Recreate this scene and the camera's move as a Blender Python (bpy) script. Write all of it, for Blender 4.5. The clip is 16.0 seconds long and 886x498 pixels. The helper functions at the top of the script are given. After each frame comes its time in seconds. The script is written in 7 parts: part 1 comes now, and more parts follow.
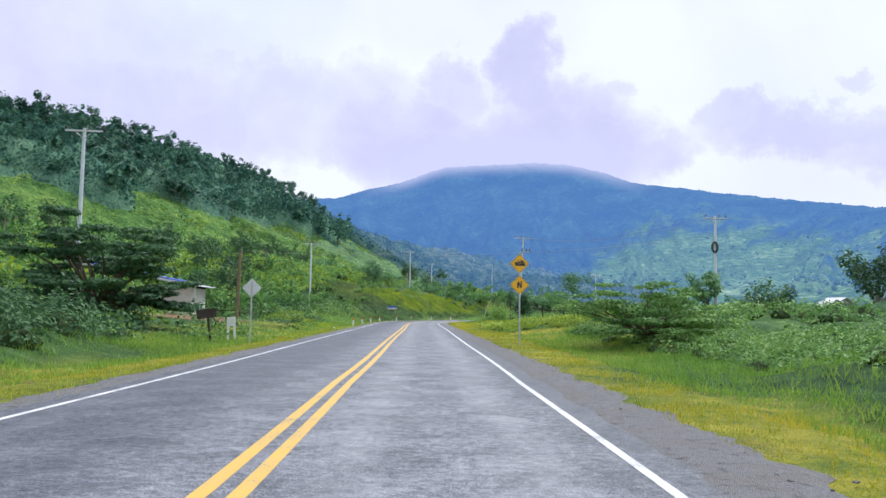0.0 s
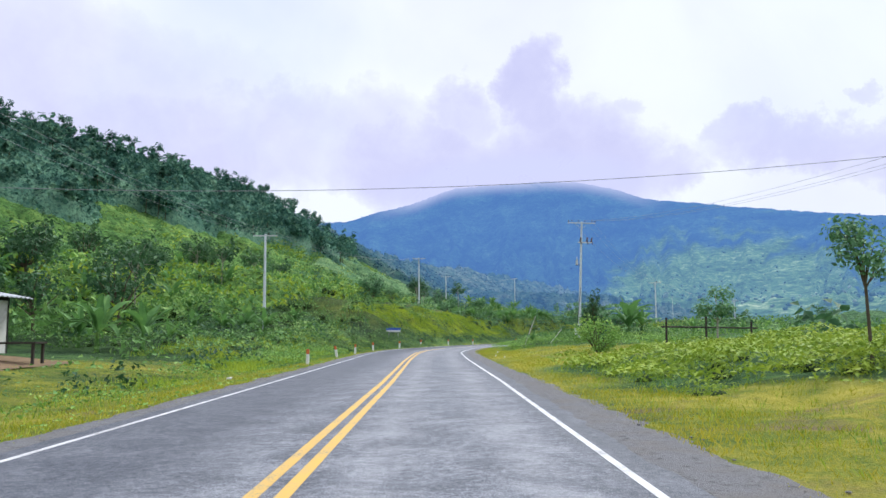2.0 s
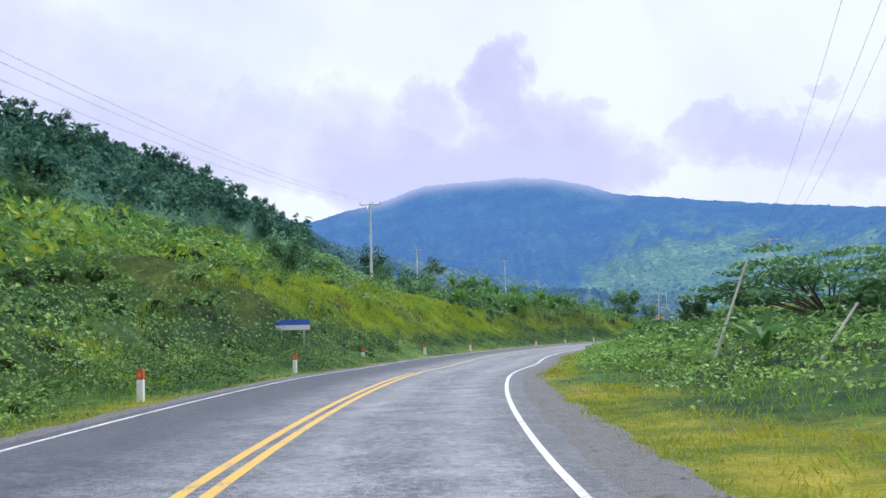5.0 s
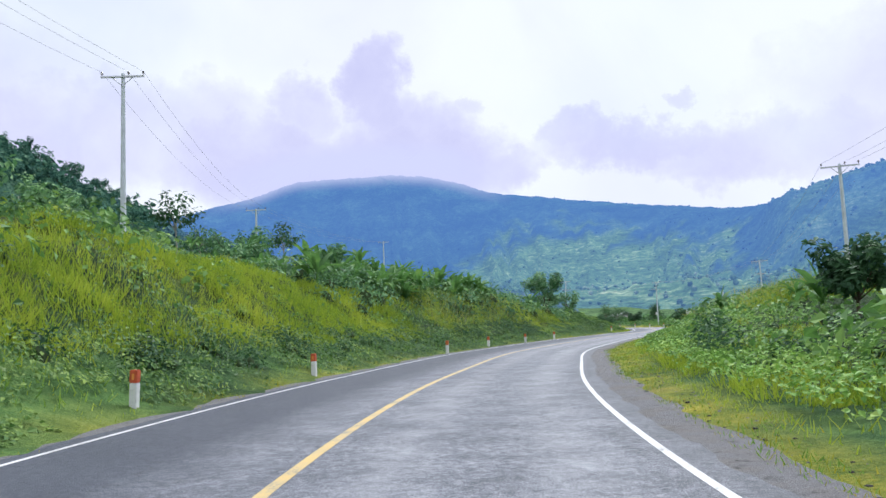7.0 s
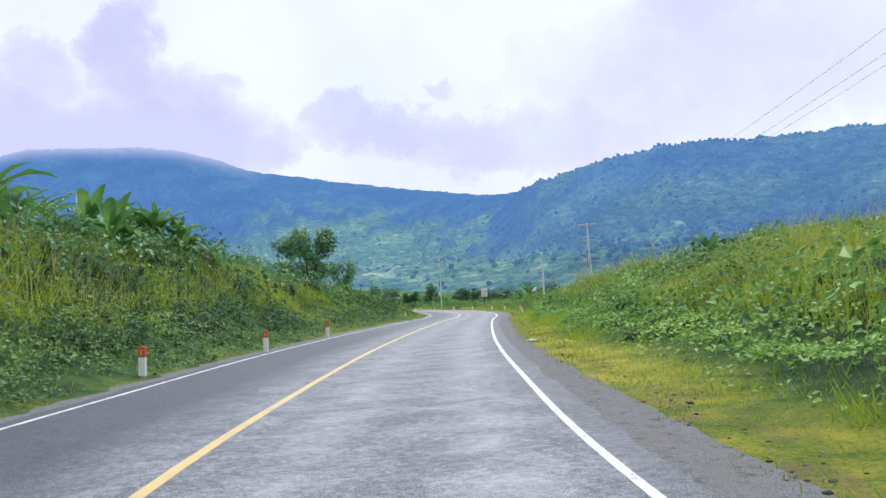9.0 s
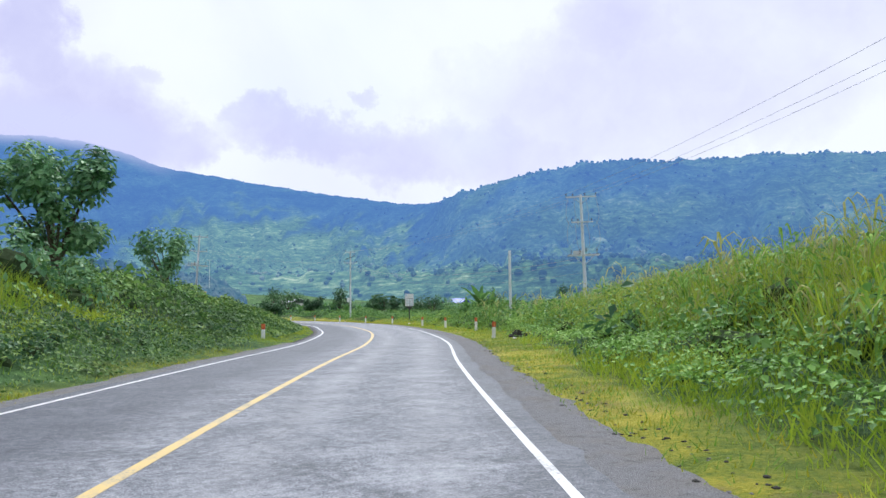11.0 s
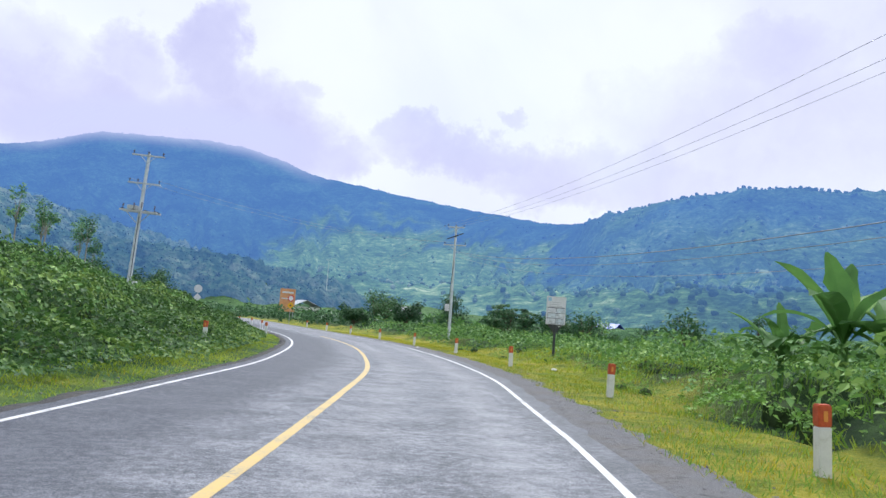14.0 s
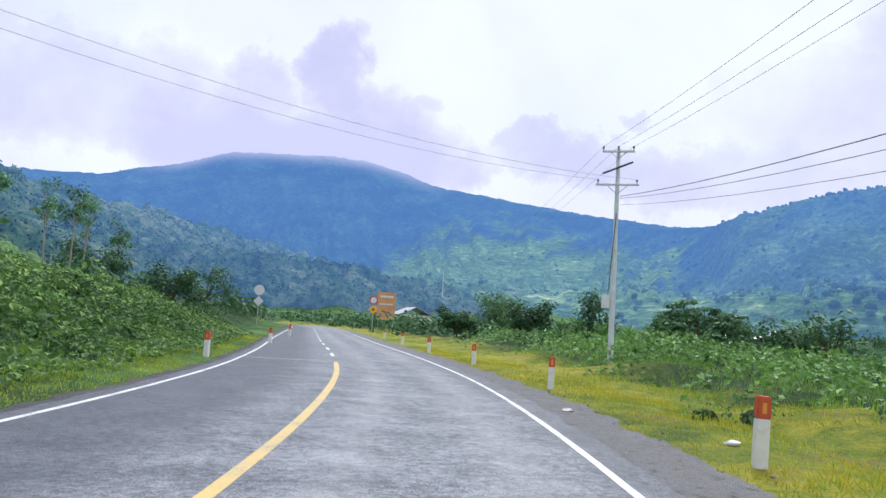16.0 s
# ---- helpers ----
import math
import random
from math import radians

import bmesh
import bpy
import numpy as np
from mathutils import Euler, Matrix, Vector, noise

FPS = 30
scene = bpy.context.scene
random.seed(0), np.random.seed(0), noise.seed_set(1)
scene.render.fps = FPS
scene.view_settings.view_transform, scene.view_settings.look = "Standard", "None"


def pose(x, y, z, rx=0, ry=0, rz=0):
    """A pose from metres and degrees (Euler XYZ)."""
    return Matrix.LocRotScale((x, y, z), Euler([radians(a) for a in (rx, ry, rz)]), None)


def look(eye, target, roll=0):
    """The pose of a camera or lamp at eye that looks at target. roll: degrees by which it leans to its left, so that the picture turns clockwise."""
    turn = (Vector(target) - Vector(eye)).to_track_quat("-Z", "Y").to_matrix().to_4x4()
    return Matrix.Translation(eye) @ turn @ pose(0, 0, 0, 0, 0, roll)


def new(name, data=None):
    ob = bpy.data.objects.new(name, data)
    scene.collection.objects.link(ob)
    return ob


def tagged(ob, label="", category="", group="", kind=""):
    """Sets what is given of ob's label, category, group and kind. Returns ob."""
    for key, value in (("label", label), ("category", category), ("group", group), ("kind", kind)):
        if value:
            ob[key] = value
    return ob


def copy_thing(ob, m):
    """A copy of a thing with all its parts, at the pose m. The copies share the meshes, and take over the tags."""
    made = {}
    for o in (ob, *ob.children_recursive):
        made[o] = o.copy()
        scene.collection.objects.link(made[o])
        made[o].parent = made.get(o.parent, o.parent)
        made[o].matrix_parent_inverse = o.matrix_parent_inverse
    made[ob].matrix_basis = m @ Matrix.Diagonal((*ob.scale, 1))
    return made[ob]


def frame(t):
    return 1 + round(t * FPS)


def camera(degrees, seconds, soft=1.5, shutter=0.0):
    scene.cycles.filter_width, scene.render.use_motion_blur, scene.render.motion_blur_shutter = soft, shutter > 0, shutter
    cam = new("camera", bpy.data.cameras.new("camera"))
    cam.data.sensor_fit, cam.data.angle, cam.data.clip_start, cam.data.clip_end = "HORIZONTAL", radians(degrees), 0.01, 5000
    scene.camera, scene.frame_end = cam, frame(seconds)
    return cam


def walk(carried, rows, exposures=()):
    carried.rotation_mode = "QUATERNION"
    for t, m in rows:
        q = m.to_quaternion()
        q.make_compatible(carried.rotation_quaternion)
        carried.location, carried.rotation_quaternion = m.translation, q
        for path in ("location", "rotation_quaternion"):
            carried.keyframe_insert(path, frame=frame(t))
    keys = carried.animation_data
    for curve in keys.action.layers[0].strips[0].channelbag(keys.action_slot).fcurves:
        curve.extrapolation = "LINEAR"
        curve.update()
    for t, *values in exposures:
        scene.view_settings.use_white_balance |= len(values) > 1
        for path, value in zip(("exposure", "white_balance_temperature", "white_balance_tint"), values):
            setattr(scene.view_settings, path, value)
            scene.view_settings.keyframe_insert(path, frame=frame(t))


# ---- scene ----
cam = camera(58.78, 16.0)
# seconds, place in metres, then yaw, pitch and roll in degrees
ROWS = [
    (0.00, 0.000, 0.000, 1.328, 0.00, 4.66, -0.92),
    (0.50, -0.380, 9.031, 1.347, 0.45, 5.09, -0.62),
    (1.00, -0.663, 18.036, 1.393, 0.70, 5.79, -0.43),
    (1.50, -0.777, 26.911, 1.425, 0.99, 6.04, -0.07),
    (2.00, -0.963, 35.934, 1.410, 0.97, 6.27, 0.41),
    (2.50, -1.220, 45.092, 1.408, 0.74, 6.41, 0.76),
    (3.00, -1.414, 54.379, 1.415, 0.50, 6.41, 1.03),
    (3.50, -1.619, 63.756, 1.427, 0.07, 6.29, 1.30),
    (4.00, -1.858, 73.145, 1.441, -0.27, 6.24, 1.46),
    (5.25, -1.900, 96.600, 1.420, -1.30, 6.20, 1.60),
    (6.50, -0.308, 119.641, 1.402, -4.19, 6.16, 1.72),
    (7.00, 1.111, 128.744, 1.402, -10.17, 5.81, 2.36),
    (7.50, 3.046, 137.715, 1.395, -14.41, 5.44, 2.44),
    (8.00, 5.444, 146.533, 1.426, -18.67, 4.43, 2.66),
    (8.50, 8.391, 155.096, 1.443, -22.63, 4.03, 2.66),
    (9.00, 11.800, 163.510, 1.462, -27.52, 3.79, 2.73),
    (9.50, 15.613, 171.607, 1.479, -30.82, 3.79, 2.36),
    (10.00, 19.829, 179.392, 1.473, -32.19, 3.90, 2.00),
    (12.50, 42.585, 216.090, 1.414, -34.02, 5.07, -1.49),
    (13.00, 46.846, 223.141, 1.421, -30.86, 5.23, -2.41),
    (13.50, 50.630, 230.137, 1.429, -26.88, 5.33, -3.56),
    (14.00, 54.144, 237.102, 1.411, -23.85, 5.52, -4.07),
    (14.50, 57.451, 244.169, 1.368, -22.31, 5.76, -4.36),
    (15.00, 60.550, 251.518, 1.377, -19.98, 5.79, -4.49),
    (15.50, 63.334, 259.030, 1.352, -17.36, 5.74, -4.27),
    (16.00, 65.696, 266.755, 1.328, -14.87, 5.63, -3.60),
]
walk(cam, [(t, pose(x, y, z, 90 + pitch, roll, yaw)) for t, x, y, z, yaw, pitch, roll in ROWS], [(0, 0.05, 6020, 7.5), (4.6, 0.05, 6020, 7.5), (5.8, 0.0, 5650, 7.5), (6.4, 0.0, 5650, 7.5), (6.8, 0.05, 6020, 7.5), (16, 0.05, 6020, 7.5)])

# ---- light ----
def nd(nt, kind, **props):
    n = nt.nodes.new(kind)
    for k, v in props.items():
        if k == "operation": n.operation = v
        elif k == "data_type": n.data_type = v
        elif k == "blend_type": n.blend_type = v
    return n


def mth(nt, op, a, b=0.0, c=0.0, clamp=False):
    n = nt.nodes.new("ShaderNodeMath")
    n.operation, n.use_clamp = op, clamp
    for i, v in enumerate((a, b, c)):
        if isinstance(v, (int, float)): n.inputs[i].default_value = v
        else: nt.links.new(v, n.inputs[i])
    return n.outputs[0]


def mixc(nt, fac, a, b, mode="MIX"):
    n = nt.nodes.new("ShaderNodeMix")
    n.data_type, n.blend_type = "RGBA", mode
    for i, v in ((0, fac), (6, a), (7, b)):
        if isinstance(v, (int, float)): n.inputs[i].default_value = v
        elif isinstance(v, tuple): n.inputs[i].default_value = (*v[:3], 1)
        else: nt.links.new(v, n.inputs[i])
    return n.outputs[2]


def noise_of(nt, vec, scale, detail=4, rough=0.55, distort=0.0):
    n = nt.nodes.new("ShaderNodeTexNoise")
    n.inputs["Scale"].default_value, n.inputs["Detail"].default_value = scale, detail
    n.inputs["Roughness"].default_value, n.inputs["Distortion"].default_value = rough, distort
    if vec is not None: nt.links.new(vec, n.inputs["Vector"])
    return n.outputs["Fac"], n.outputs["Color"]


def ramp(nt, fac, *stops):
    n = nt.nodes.new("ShaderNodeValToRGB")
    e = n.color_ramp.elements
    while len(e) < len(stops): e.new(0.5)
    for el, (p, c) in zip(e, stops):
        el.position, el.color = p, (*c[:3], 1) if isinstance(c, tuple) else (c, c, c, 1)
    nt.links.new(fac, n.inputs[0])
    return n.outputs[0]


SUN_EL, SUN_AZ = 52.0, 35.0
world = bpy.data.worlds.new("sky")
scene.world = world
world.use_nodes = True
wt = world.node_tree
wt.nodes.clear()
sky = wt.nodes.new("ShaderNodeTexSky")
sky.sky_type, sky.sun_disc = "NISHITA", False
sky.sun_elevation, sky.sun_rotation = radians(SUN_EL), radians(SUN_AZ)
sky.air_density, sky.dust_density = 1.0, 2.0
geo = wt.nodes.new("ShaderNodeTexCoord")
sep = wt.nodes.new("ShaderNodeSeparateXYZ")
wt.links.new(geo.outputs["Generated"], sep.inputs[0])
warp = noise_of(wt, geo.outputs["Generated"], 9.0, 8, 0.62)[1]
wsep = wt.nodes.new("ShaderNodeSeparateXYZ")
wt.links.new(warp, wsep.inputs[0])
azim = mth(wt, "MULTIPLY", mth(wt, "ARCTAN2", sep.outputs[0], sep.outputs[1]), 57.2958)
elev = mth(wt, "MULTIPLY", mth(wt, "ARCSINE", sep.outputs[2]), 57.2958)
azw = mth(wt, "ADD", azim, mth(wt, "MULTIPLY", mth(wt, "SUBTRACT", wsep.outputs[0], 0.5), 11.0))
elw = mth(wt, "ADD", elev, mth(wt, "MULTIPLY", mth(wt, "SUBTRACT", wsep.outputs[1], 0.5), 9.0))
# cloud banks: azimuth, elevation, half width, half height, weight
BANKS = [
    (0.8, 16.3, 2.8, 2.4, 0.62), (6.3, 17.2, 2.2, 3.2, 0.75), (8.0, 14.2, 5.0, 2.8, 0.6), (3.0, 12.2, 13.0, 3.0, 0.75),
    (-16.0, 13.5, 16.0, 3.6, 0.55), (21.0, 13.6, 1.8, 1.2, 0.55), (25.5, 12.8, 6.5, 1.5, 0.55), (35.0, 11.8, 10.0, 2.2, 0.5), (15.0, 12.0, 3.5, 1.6, 0.6),
    (29.0, 15.6, 1.3, 0.6, 0.45), (13.0, 16.2, 1.3, 0.7, 0.42), (50.0, 15.0, 14.0, 4.5, 0.45), (47.0, 19.5, 5.0, 2.4, 0.5), (-30.0, 17.0, 14.0, 5.0, 0.4), (80.0, 22.0, 30.0, 9.0, 0.5), (-90.0, 26.0, 45.0, 12.0, 0.5), (175.0, 24.0, 50.0, 12.0, 0.5),
]
bank = None
for a, e, ra, re, wgt in BANKS:
    da = mth(wt, "DIVIDE", mth(wt, "SUBTRACT", azw, a), ra * 1.3)
    de = mth(wt, "DIVIDE", mth(wt, "SUBTRACT", elw, e), re * 1.3)
    r2 = mth(wt, "ADD", mth(wt, "MULTIPLY", da, da), mth(wt, "MULTIPLY", de, de))
    v = mth(wt, "SUBTRACT", 1.0, r2, clamp=True)
    v = mth(wt, "MULTIPLY", mth(wt, "MULTIPLY", v, mth(wt, "SUBTRACT", 2.0, v)), wgt)
    bank = v if bank is None else mth(wt, "MAXIMUM", bank, v)
fine = noise_of(wt, geo.outputs["Generated"], 22.0, 7, 0.6, 0.4)[0]
wide = noise_of(wt, geo.outputs["Generated"], 3.2, 6, 0.55, 0.3)[0]
shade = mth(wt, "ADD", mth(wt, "MULTIPLY", bank, mth(wt, "MULTIPLY_ADD", fine, 0.6, 0.55)), mth(wt, "MULTIPLY", mth(wt, "SUBTRACT", wide, 0.46), 0.9), clamp=True)
clouds = ramp(wt, shade, (0.0, (0.955, 0.955, 1.0)), (0.25, (0.855, 0.845, 0.98)), (0.6, (0.70, 0.675, 0.895)), (1.0, (0.58, 0.56, 0.83)))
clear = noise_of(wt, geo.outputs["Generated"], 2.1, 5, 0.5)[0]
dim = nd(wt, "ShaderNodeVectorMath", operation="SCALE")
wt.links.new(sky.outputs[0], dim.inputs[0])
dim.inputs["Scale"].default_value = 0.12
gap = mth(wt, "MULTIPLY", mth(wt, "MULTIPLY_ADD", clear, 4.0, -2.1, clamp=True), 0.35)
bg = wt.nodes.new("ShaderNodeBackground")
wt.links.new(mixc(wt, gap, clouds, dim.outputs[0]), bg.inputs[0])
bg.inputs[1].default_value = 1.0
wt.links.new(bg.outputs[0], wt.nodes.new("ShaderNodeOutputWorld").inputs[0])
sun = new("sun", bpy.data.lights.new("sun", "SUN"))
sun.data.energy, sun.data.angle, sun.data.color = 3.1, radians(14), (1.0, 0.97, 0.9)
sun.matrix_world = look((0, 0, 60), (-60 * math.sin(radians(SUN_AZ)) * math.cos(radians(SUN_EL)), -60 * math.cos(radians(SUN_AZ)) * math.cos(radians(SUN_EL)), 60 - 60 * math.sin(radians(SUN_EL))))
scene.view_settings.exposure = 0.0


# ---- materials ----
def base_mat(name, rough=0.8, spec=0.3):
    m = bpy.data.materials.new(name)
    m.use_nodes = True
    b = m.node_tree.nodes["Principled BSDF"]
    b.inputs["Roughness"].default_value = rough
    b.inputs["Specular IOR Level"].default_value = spec
    return m, m.node_tree, b


def bump(nt, b, height, strength=0.4, distance=0.02):
    n = nt.nodes.new("ShaderNodeBump")
    n.inputs["Strength"].default_value, n.inputs["Distance"].default_value = strength, distance
    nt.links.new(height, n.inputs["Height"])
    nt.links.new(n.outputs[0], b.inputs["Normal"])


def place(nt):
    return nt.nodes.new("ShaderNodeNewGeometry").outputs["Position"]


def plain(name, c, rough=0.6, spec=0.4, metal=0.0, vary=0.15, scale=6.0, bumpy=0.0, stain=None):
    m, nt, b = base_mat(name, rough, spec)
    p = nt.nodes.new("ShaderNodeTexCoord").outputs["Object"]
    f1, f2 = noise_of(nt, p, scale, 5)[0], noise_of(nt, p, scale * 9, 3)[0]
    mixed = mth(nt, "ADD", mth(nt, "MULTIPLY", f1, 0.65), mth(nt, "MULTIPLY", f2, 0.35))
    dark, light = tuple(x * (1 - vary) for x in c), tuple(min(1, x * (1 + vary)) for x in c)
    col = ramp(nt, mixed, (0.32, dark), (0.68, light))
    if stain:
        f3 = noise_of(nt, p, scale * 0.7, 6, 0.65, 0.6)[0]
        col = mixc(nt, mth(nt, "MULTIPLY_ADD", f3, 5.0, -2.7, clamp=True), col, stain)
    nt.links.new(col, b.inputs["Base Color"])
    b.inputs["Metallic"].default_value = metal
    if bumpy: bump(nt, b, mixed, bumpy, 0.01)
    return m


def leafy(name, stops, rough=0.55, through_light=0.24, patch=0.12, sheen=0.2, shaded_relief=0.0):
    """Foliage: each leaf takes its own tone, and wide patches drift in tone."""
    m, nt, b = base_mat(name, rough, sheen)
    g = nt.nodes.new("ShaderNodeNewGeometry")
    f = noise_of(nt, g.outputs["Position"], patch, 3)[0]
    f2 = noise_of(nt, g.outputs["Position"], 0.9, 4, 0.65)[0]
    f = mth(nt, "ADD", mth(nt, "MULTIPLY", f, 0.6), mth(nt, "MULTIPLY", f2, 0.4))
    t = mth(nt, "ADD", mth(nt, "MULTIPLY", g.outputs["Random Per Island"], 0.42), mth(nt, "MULTIPLY_ADD", f, 2.0, -0.71), clamp=True)
    col = ramp(nt, t, *stops)
    if shaded_relief:
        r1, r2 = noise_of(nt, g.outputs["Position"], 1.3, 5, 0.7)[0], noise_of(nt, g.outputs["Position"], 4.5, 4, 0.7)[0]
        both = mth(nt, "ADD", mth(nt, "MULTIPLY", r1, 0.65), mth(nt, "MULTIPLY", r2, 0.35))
        # hollows of the bump are painted dark, as shade between leaf clumps
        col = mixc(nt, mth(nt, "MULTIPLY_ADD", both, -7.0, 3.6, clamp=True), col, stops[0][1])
        bump(nt, b, both, 1.0, shaded_relief)
    nt.links.new(col, b.inputs["Base Color"])
    tr = nt.nodes.new("ShaderNodeBsdfTranslucent")
    nt.links.new(col, tr.inputs[0])
    mx = nt.nodes.new("ShaderNodeMixShader")
    mx.inputs[0].default_value = through_light
    out = nt.nodes["Material Output"]
    nt.links.new(b.outputs[0], mx.inputs[1])
    nt.links.new(tr.outputs[0], mx.inputs[2])
    nt.links.new(mx.outputs[0], out.inputs[0])
    return m


def asphalt_mat():
    m, nt, b = base_mat("asphalt", 0.62, 0.3)
    p = place(nt)
    grit, agg = noise_of(nt, p, 45.0, 3)[0], noise_of(nt, p, 9.0, 4, 0.7)[0]
    worn = noise_of(nt, p, 1.15, 6, 0.7, 0.5)[0]
    patch = noise_of(nt, p, 0.09, 3)[0]
    fleck = noise_of(nt, p, 110.0, 2, 0.6)[0]
    v = mth(nt, "ADD", mth(nt, "MULTIPLY", mth(nt, "ADD", grit, fleck), 0.29), mth(nt, "ADD", mth(nt, "MULTIPLY", agg, 0.24), mth(nt, "MULTIPLY", worn, 0.22)))
    col = ramp(nt, v, (0.44, (0.035, 0.04, 0.056)), (0.515, (0.14, 0.148, 0.178)), (0.585, (0.34, 0.35, 0.39)))
    track, left_dark = nt.nodes.new("ShaderNodeAttribute"), nt.nodes.new("ShaderNodeAttribute")
    track.attribute_name, left_dark.attribute_name = "across", "left_dark"
    a = track.outputs["Fac"]
    # tyre tracks polished lighter, 0.9 and 2.6 m from the middle of the road
    lane = mth(nt, "ABSOLUTE", mth(nt, "SUBTRACT", mth(nt, "ABSOLUTE", a), 1.75))
    band = mth(nt, "SUBTRACT", 1.0, mth(nt, "MULTIPLY", mth(nt, "ABSOLUTE", mth(nt, "SUBTRACT", lane, 0.85)), 1.7), clamp=True)
    wear = mth(nt, "MULTIPLY_ADD", worn, 1.6, -0.3, clamp=True)
    right = mth(nt, "MULTIPLY_ADD", a, 0.5, 0.6, clamp=True)
    col = mixc(nt, mth(nt, "MULTIPLY", mth(nt, "MULTIPLY", band, right), mth(nt, "MULTIPLY", wear, 0.8)), col, mixc(nt, 0.6, col, (0.42, 0.42, 0.455)))
    # the outer half of the left lane is darker, most of all through the first bend
    col = mixc(nt, mth(nt, "MULTIPLY", mth(nt, "MULTIPLY_ADD", a, -0.75, -0.3, clamp=True), left_dark.outputs["Fac"]), col, mixc(nt, 0.72, col, (0.024, 0.03, 0.05)))
    # the worn outer edge of the right lane
    col = mixc(nt, mth(nt, "MULTIPLY_ADD", a, 1.6, -4.9, clamp=True), col, mixc(nt, 0.45, col, (0.06, 0.065, 0.08)))
    col = mixc(nt, mth(nt, "MULTIPLY_ADD", patch, 3.0, -1.55, clamp=True), col, mixc(nt, 0.5, col, (0.085, 0.095, 0.125)))
    # fine cracks
    vo = nt.nodes.new("ShaderNodeTexVoronoi")
    vo.feature = "DISTANCE_TO_EDGE"
    vo.inputs["Scale"].default_value = 0.42
    wv = nt.nodes.new("ShaderNodeVectorMath")
    wv.operation = "ADD"
    nt.links.new(p, wv.inputs[0])
    nt.links.new(noise_of(nt, p, 2.0, 4, 0.7)[1], wv.inputs[1])
    nt.links.new(wv.outputs[0], vo.inputs["Vector"])
    crack = mth(nt, "MULTIPLY", mth(nt, "SUBTRACT", 1.0, mth(nt, "MULTIPLY", vo.outputs["Distance"], 90.0), clamp=True), mth(nt, "MULTIPLY_ADD", patch, 5.0, -2.2, clamp=True))
    col = mixc(nt, mth(nt, "MULTIPLY", crack, 0.6), col, (0.03, 0.032, 0.04))
    nt.links.new(col, b.inputs["Base Color"])
    nt.links.new(mth(nt, "MULTIPLY_ADD", worn, 0.35, 0.5), b.inputs["Roughness"])
    bump(nt, b, mth(nt, "ADD", grit, agg), 0.6, 0.02)
    return m


def ground_mat():
    m, nt, b = base_mat("ground cover", 0.9, 0.15)
    p = place(nt)
    n1, n2, n3 = noise_of(nt, p, 0.11, 6, 0.65)[0], noise_of(nt, p, 1.1, 6, 0.65, 0.4)[0], noise_of(nt, p, 16.0, 4, 0.7)[0]
    v = mth(nt, "ADD", mth(nt, "MULTIPLY", n1, 0.4), mth(nt, "ADD", mth(nt, "MULTIPLY", n2, 0.36), mth(nt, "MULTIPLY", n3, 0.24)))
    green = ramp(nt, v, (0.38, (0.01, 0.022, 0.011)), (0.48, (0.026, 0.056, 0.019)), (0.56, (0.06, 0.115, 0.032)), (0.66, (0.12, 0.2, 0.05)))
    mead = ramp(nt, v, (0.38, (0.05, 0.10, 0.018)), (0.47, (0.165, 0.215, 0.025)), (0.54, (0.34, 0.32, 0.035)), (0.64, (0.54, 0.44, 0.08)))
    at = nt.nodes.new("ShaderNodeAttribute")
    at.attribute_name = "meadow"
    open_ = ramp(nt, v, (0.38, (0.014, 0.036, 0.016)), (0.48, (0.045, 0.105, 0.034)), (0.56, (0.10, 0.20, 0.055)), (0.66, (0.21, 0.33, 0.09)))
    # ground under dense plants takes the darker ramp, painting shade between the leaves
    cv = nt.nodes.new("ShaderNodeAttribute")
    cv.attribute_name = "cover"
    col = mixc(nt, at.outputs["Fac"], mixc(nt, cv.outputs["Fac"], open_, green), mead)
    bare = noise_of(nt, p, 0.55, 5, 0.65, 0.6)[0]
    col = mixc(nt, mth(nt, "MULTIPLY", mth(nt, "MULTIPLY_ADD", at.outputs["Fac"], 2.0, -1.0, clamp=True), mth(nt, "MULTIPLY_ADD", bare, 6.0, -3.25, clamp=True)), col, (0.19, 0.145, 0.08))
    nt.links.new(col, b.inputs["Base Color"])
    bump(nt, b, mth(nt, "ADD", n2, n3), 0.9, 0.12)
    return m


def gravel_mat(name="gravel", tone=1.0):
    m, nt, b = base_mat(name, 0.9, 0.2)
    p = place(nt)
    vo = nt.nodes.new("ShaderNodeTexVoronoi")
    vo.inputs["Scale"].default_value = 75.0
    nt.links.new(p, vo.inputs["Vector"])
    n1 = noise_of(nt, p, 1.1, 5, 0.65)[0]
    c1 = ramp(nt, vo.outputs["Distance"], (0.0, (0.36 * tone, 0.355 * tone, 0.37 * tone)), (0.8, (0.12 * tone, 0.12 * tone, 0.13 * tone)))
    n2 = noise_of(nt, p, 5.0, 4, 0.7)[0]
    col = mixc(nt, mth(nt, "MULTIPLY_ADD", n1, 3.5, -1.6, clamp=True), c1, mixc(nt, 0.6, c1, (0.2, 0.17, 0.14)))
    col = mixc(nt, mth(nt, "MULTIPLY_ADD", n2, 5.0, -2.75, clamp=True), col, (0.045, 0.043, 0.042))
    nt.links.new(col, b.inputs["Base Color"])
    bump(nt, b, vo.outputs["Distance"], 0.7, 0.03)
    return m


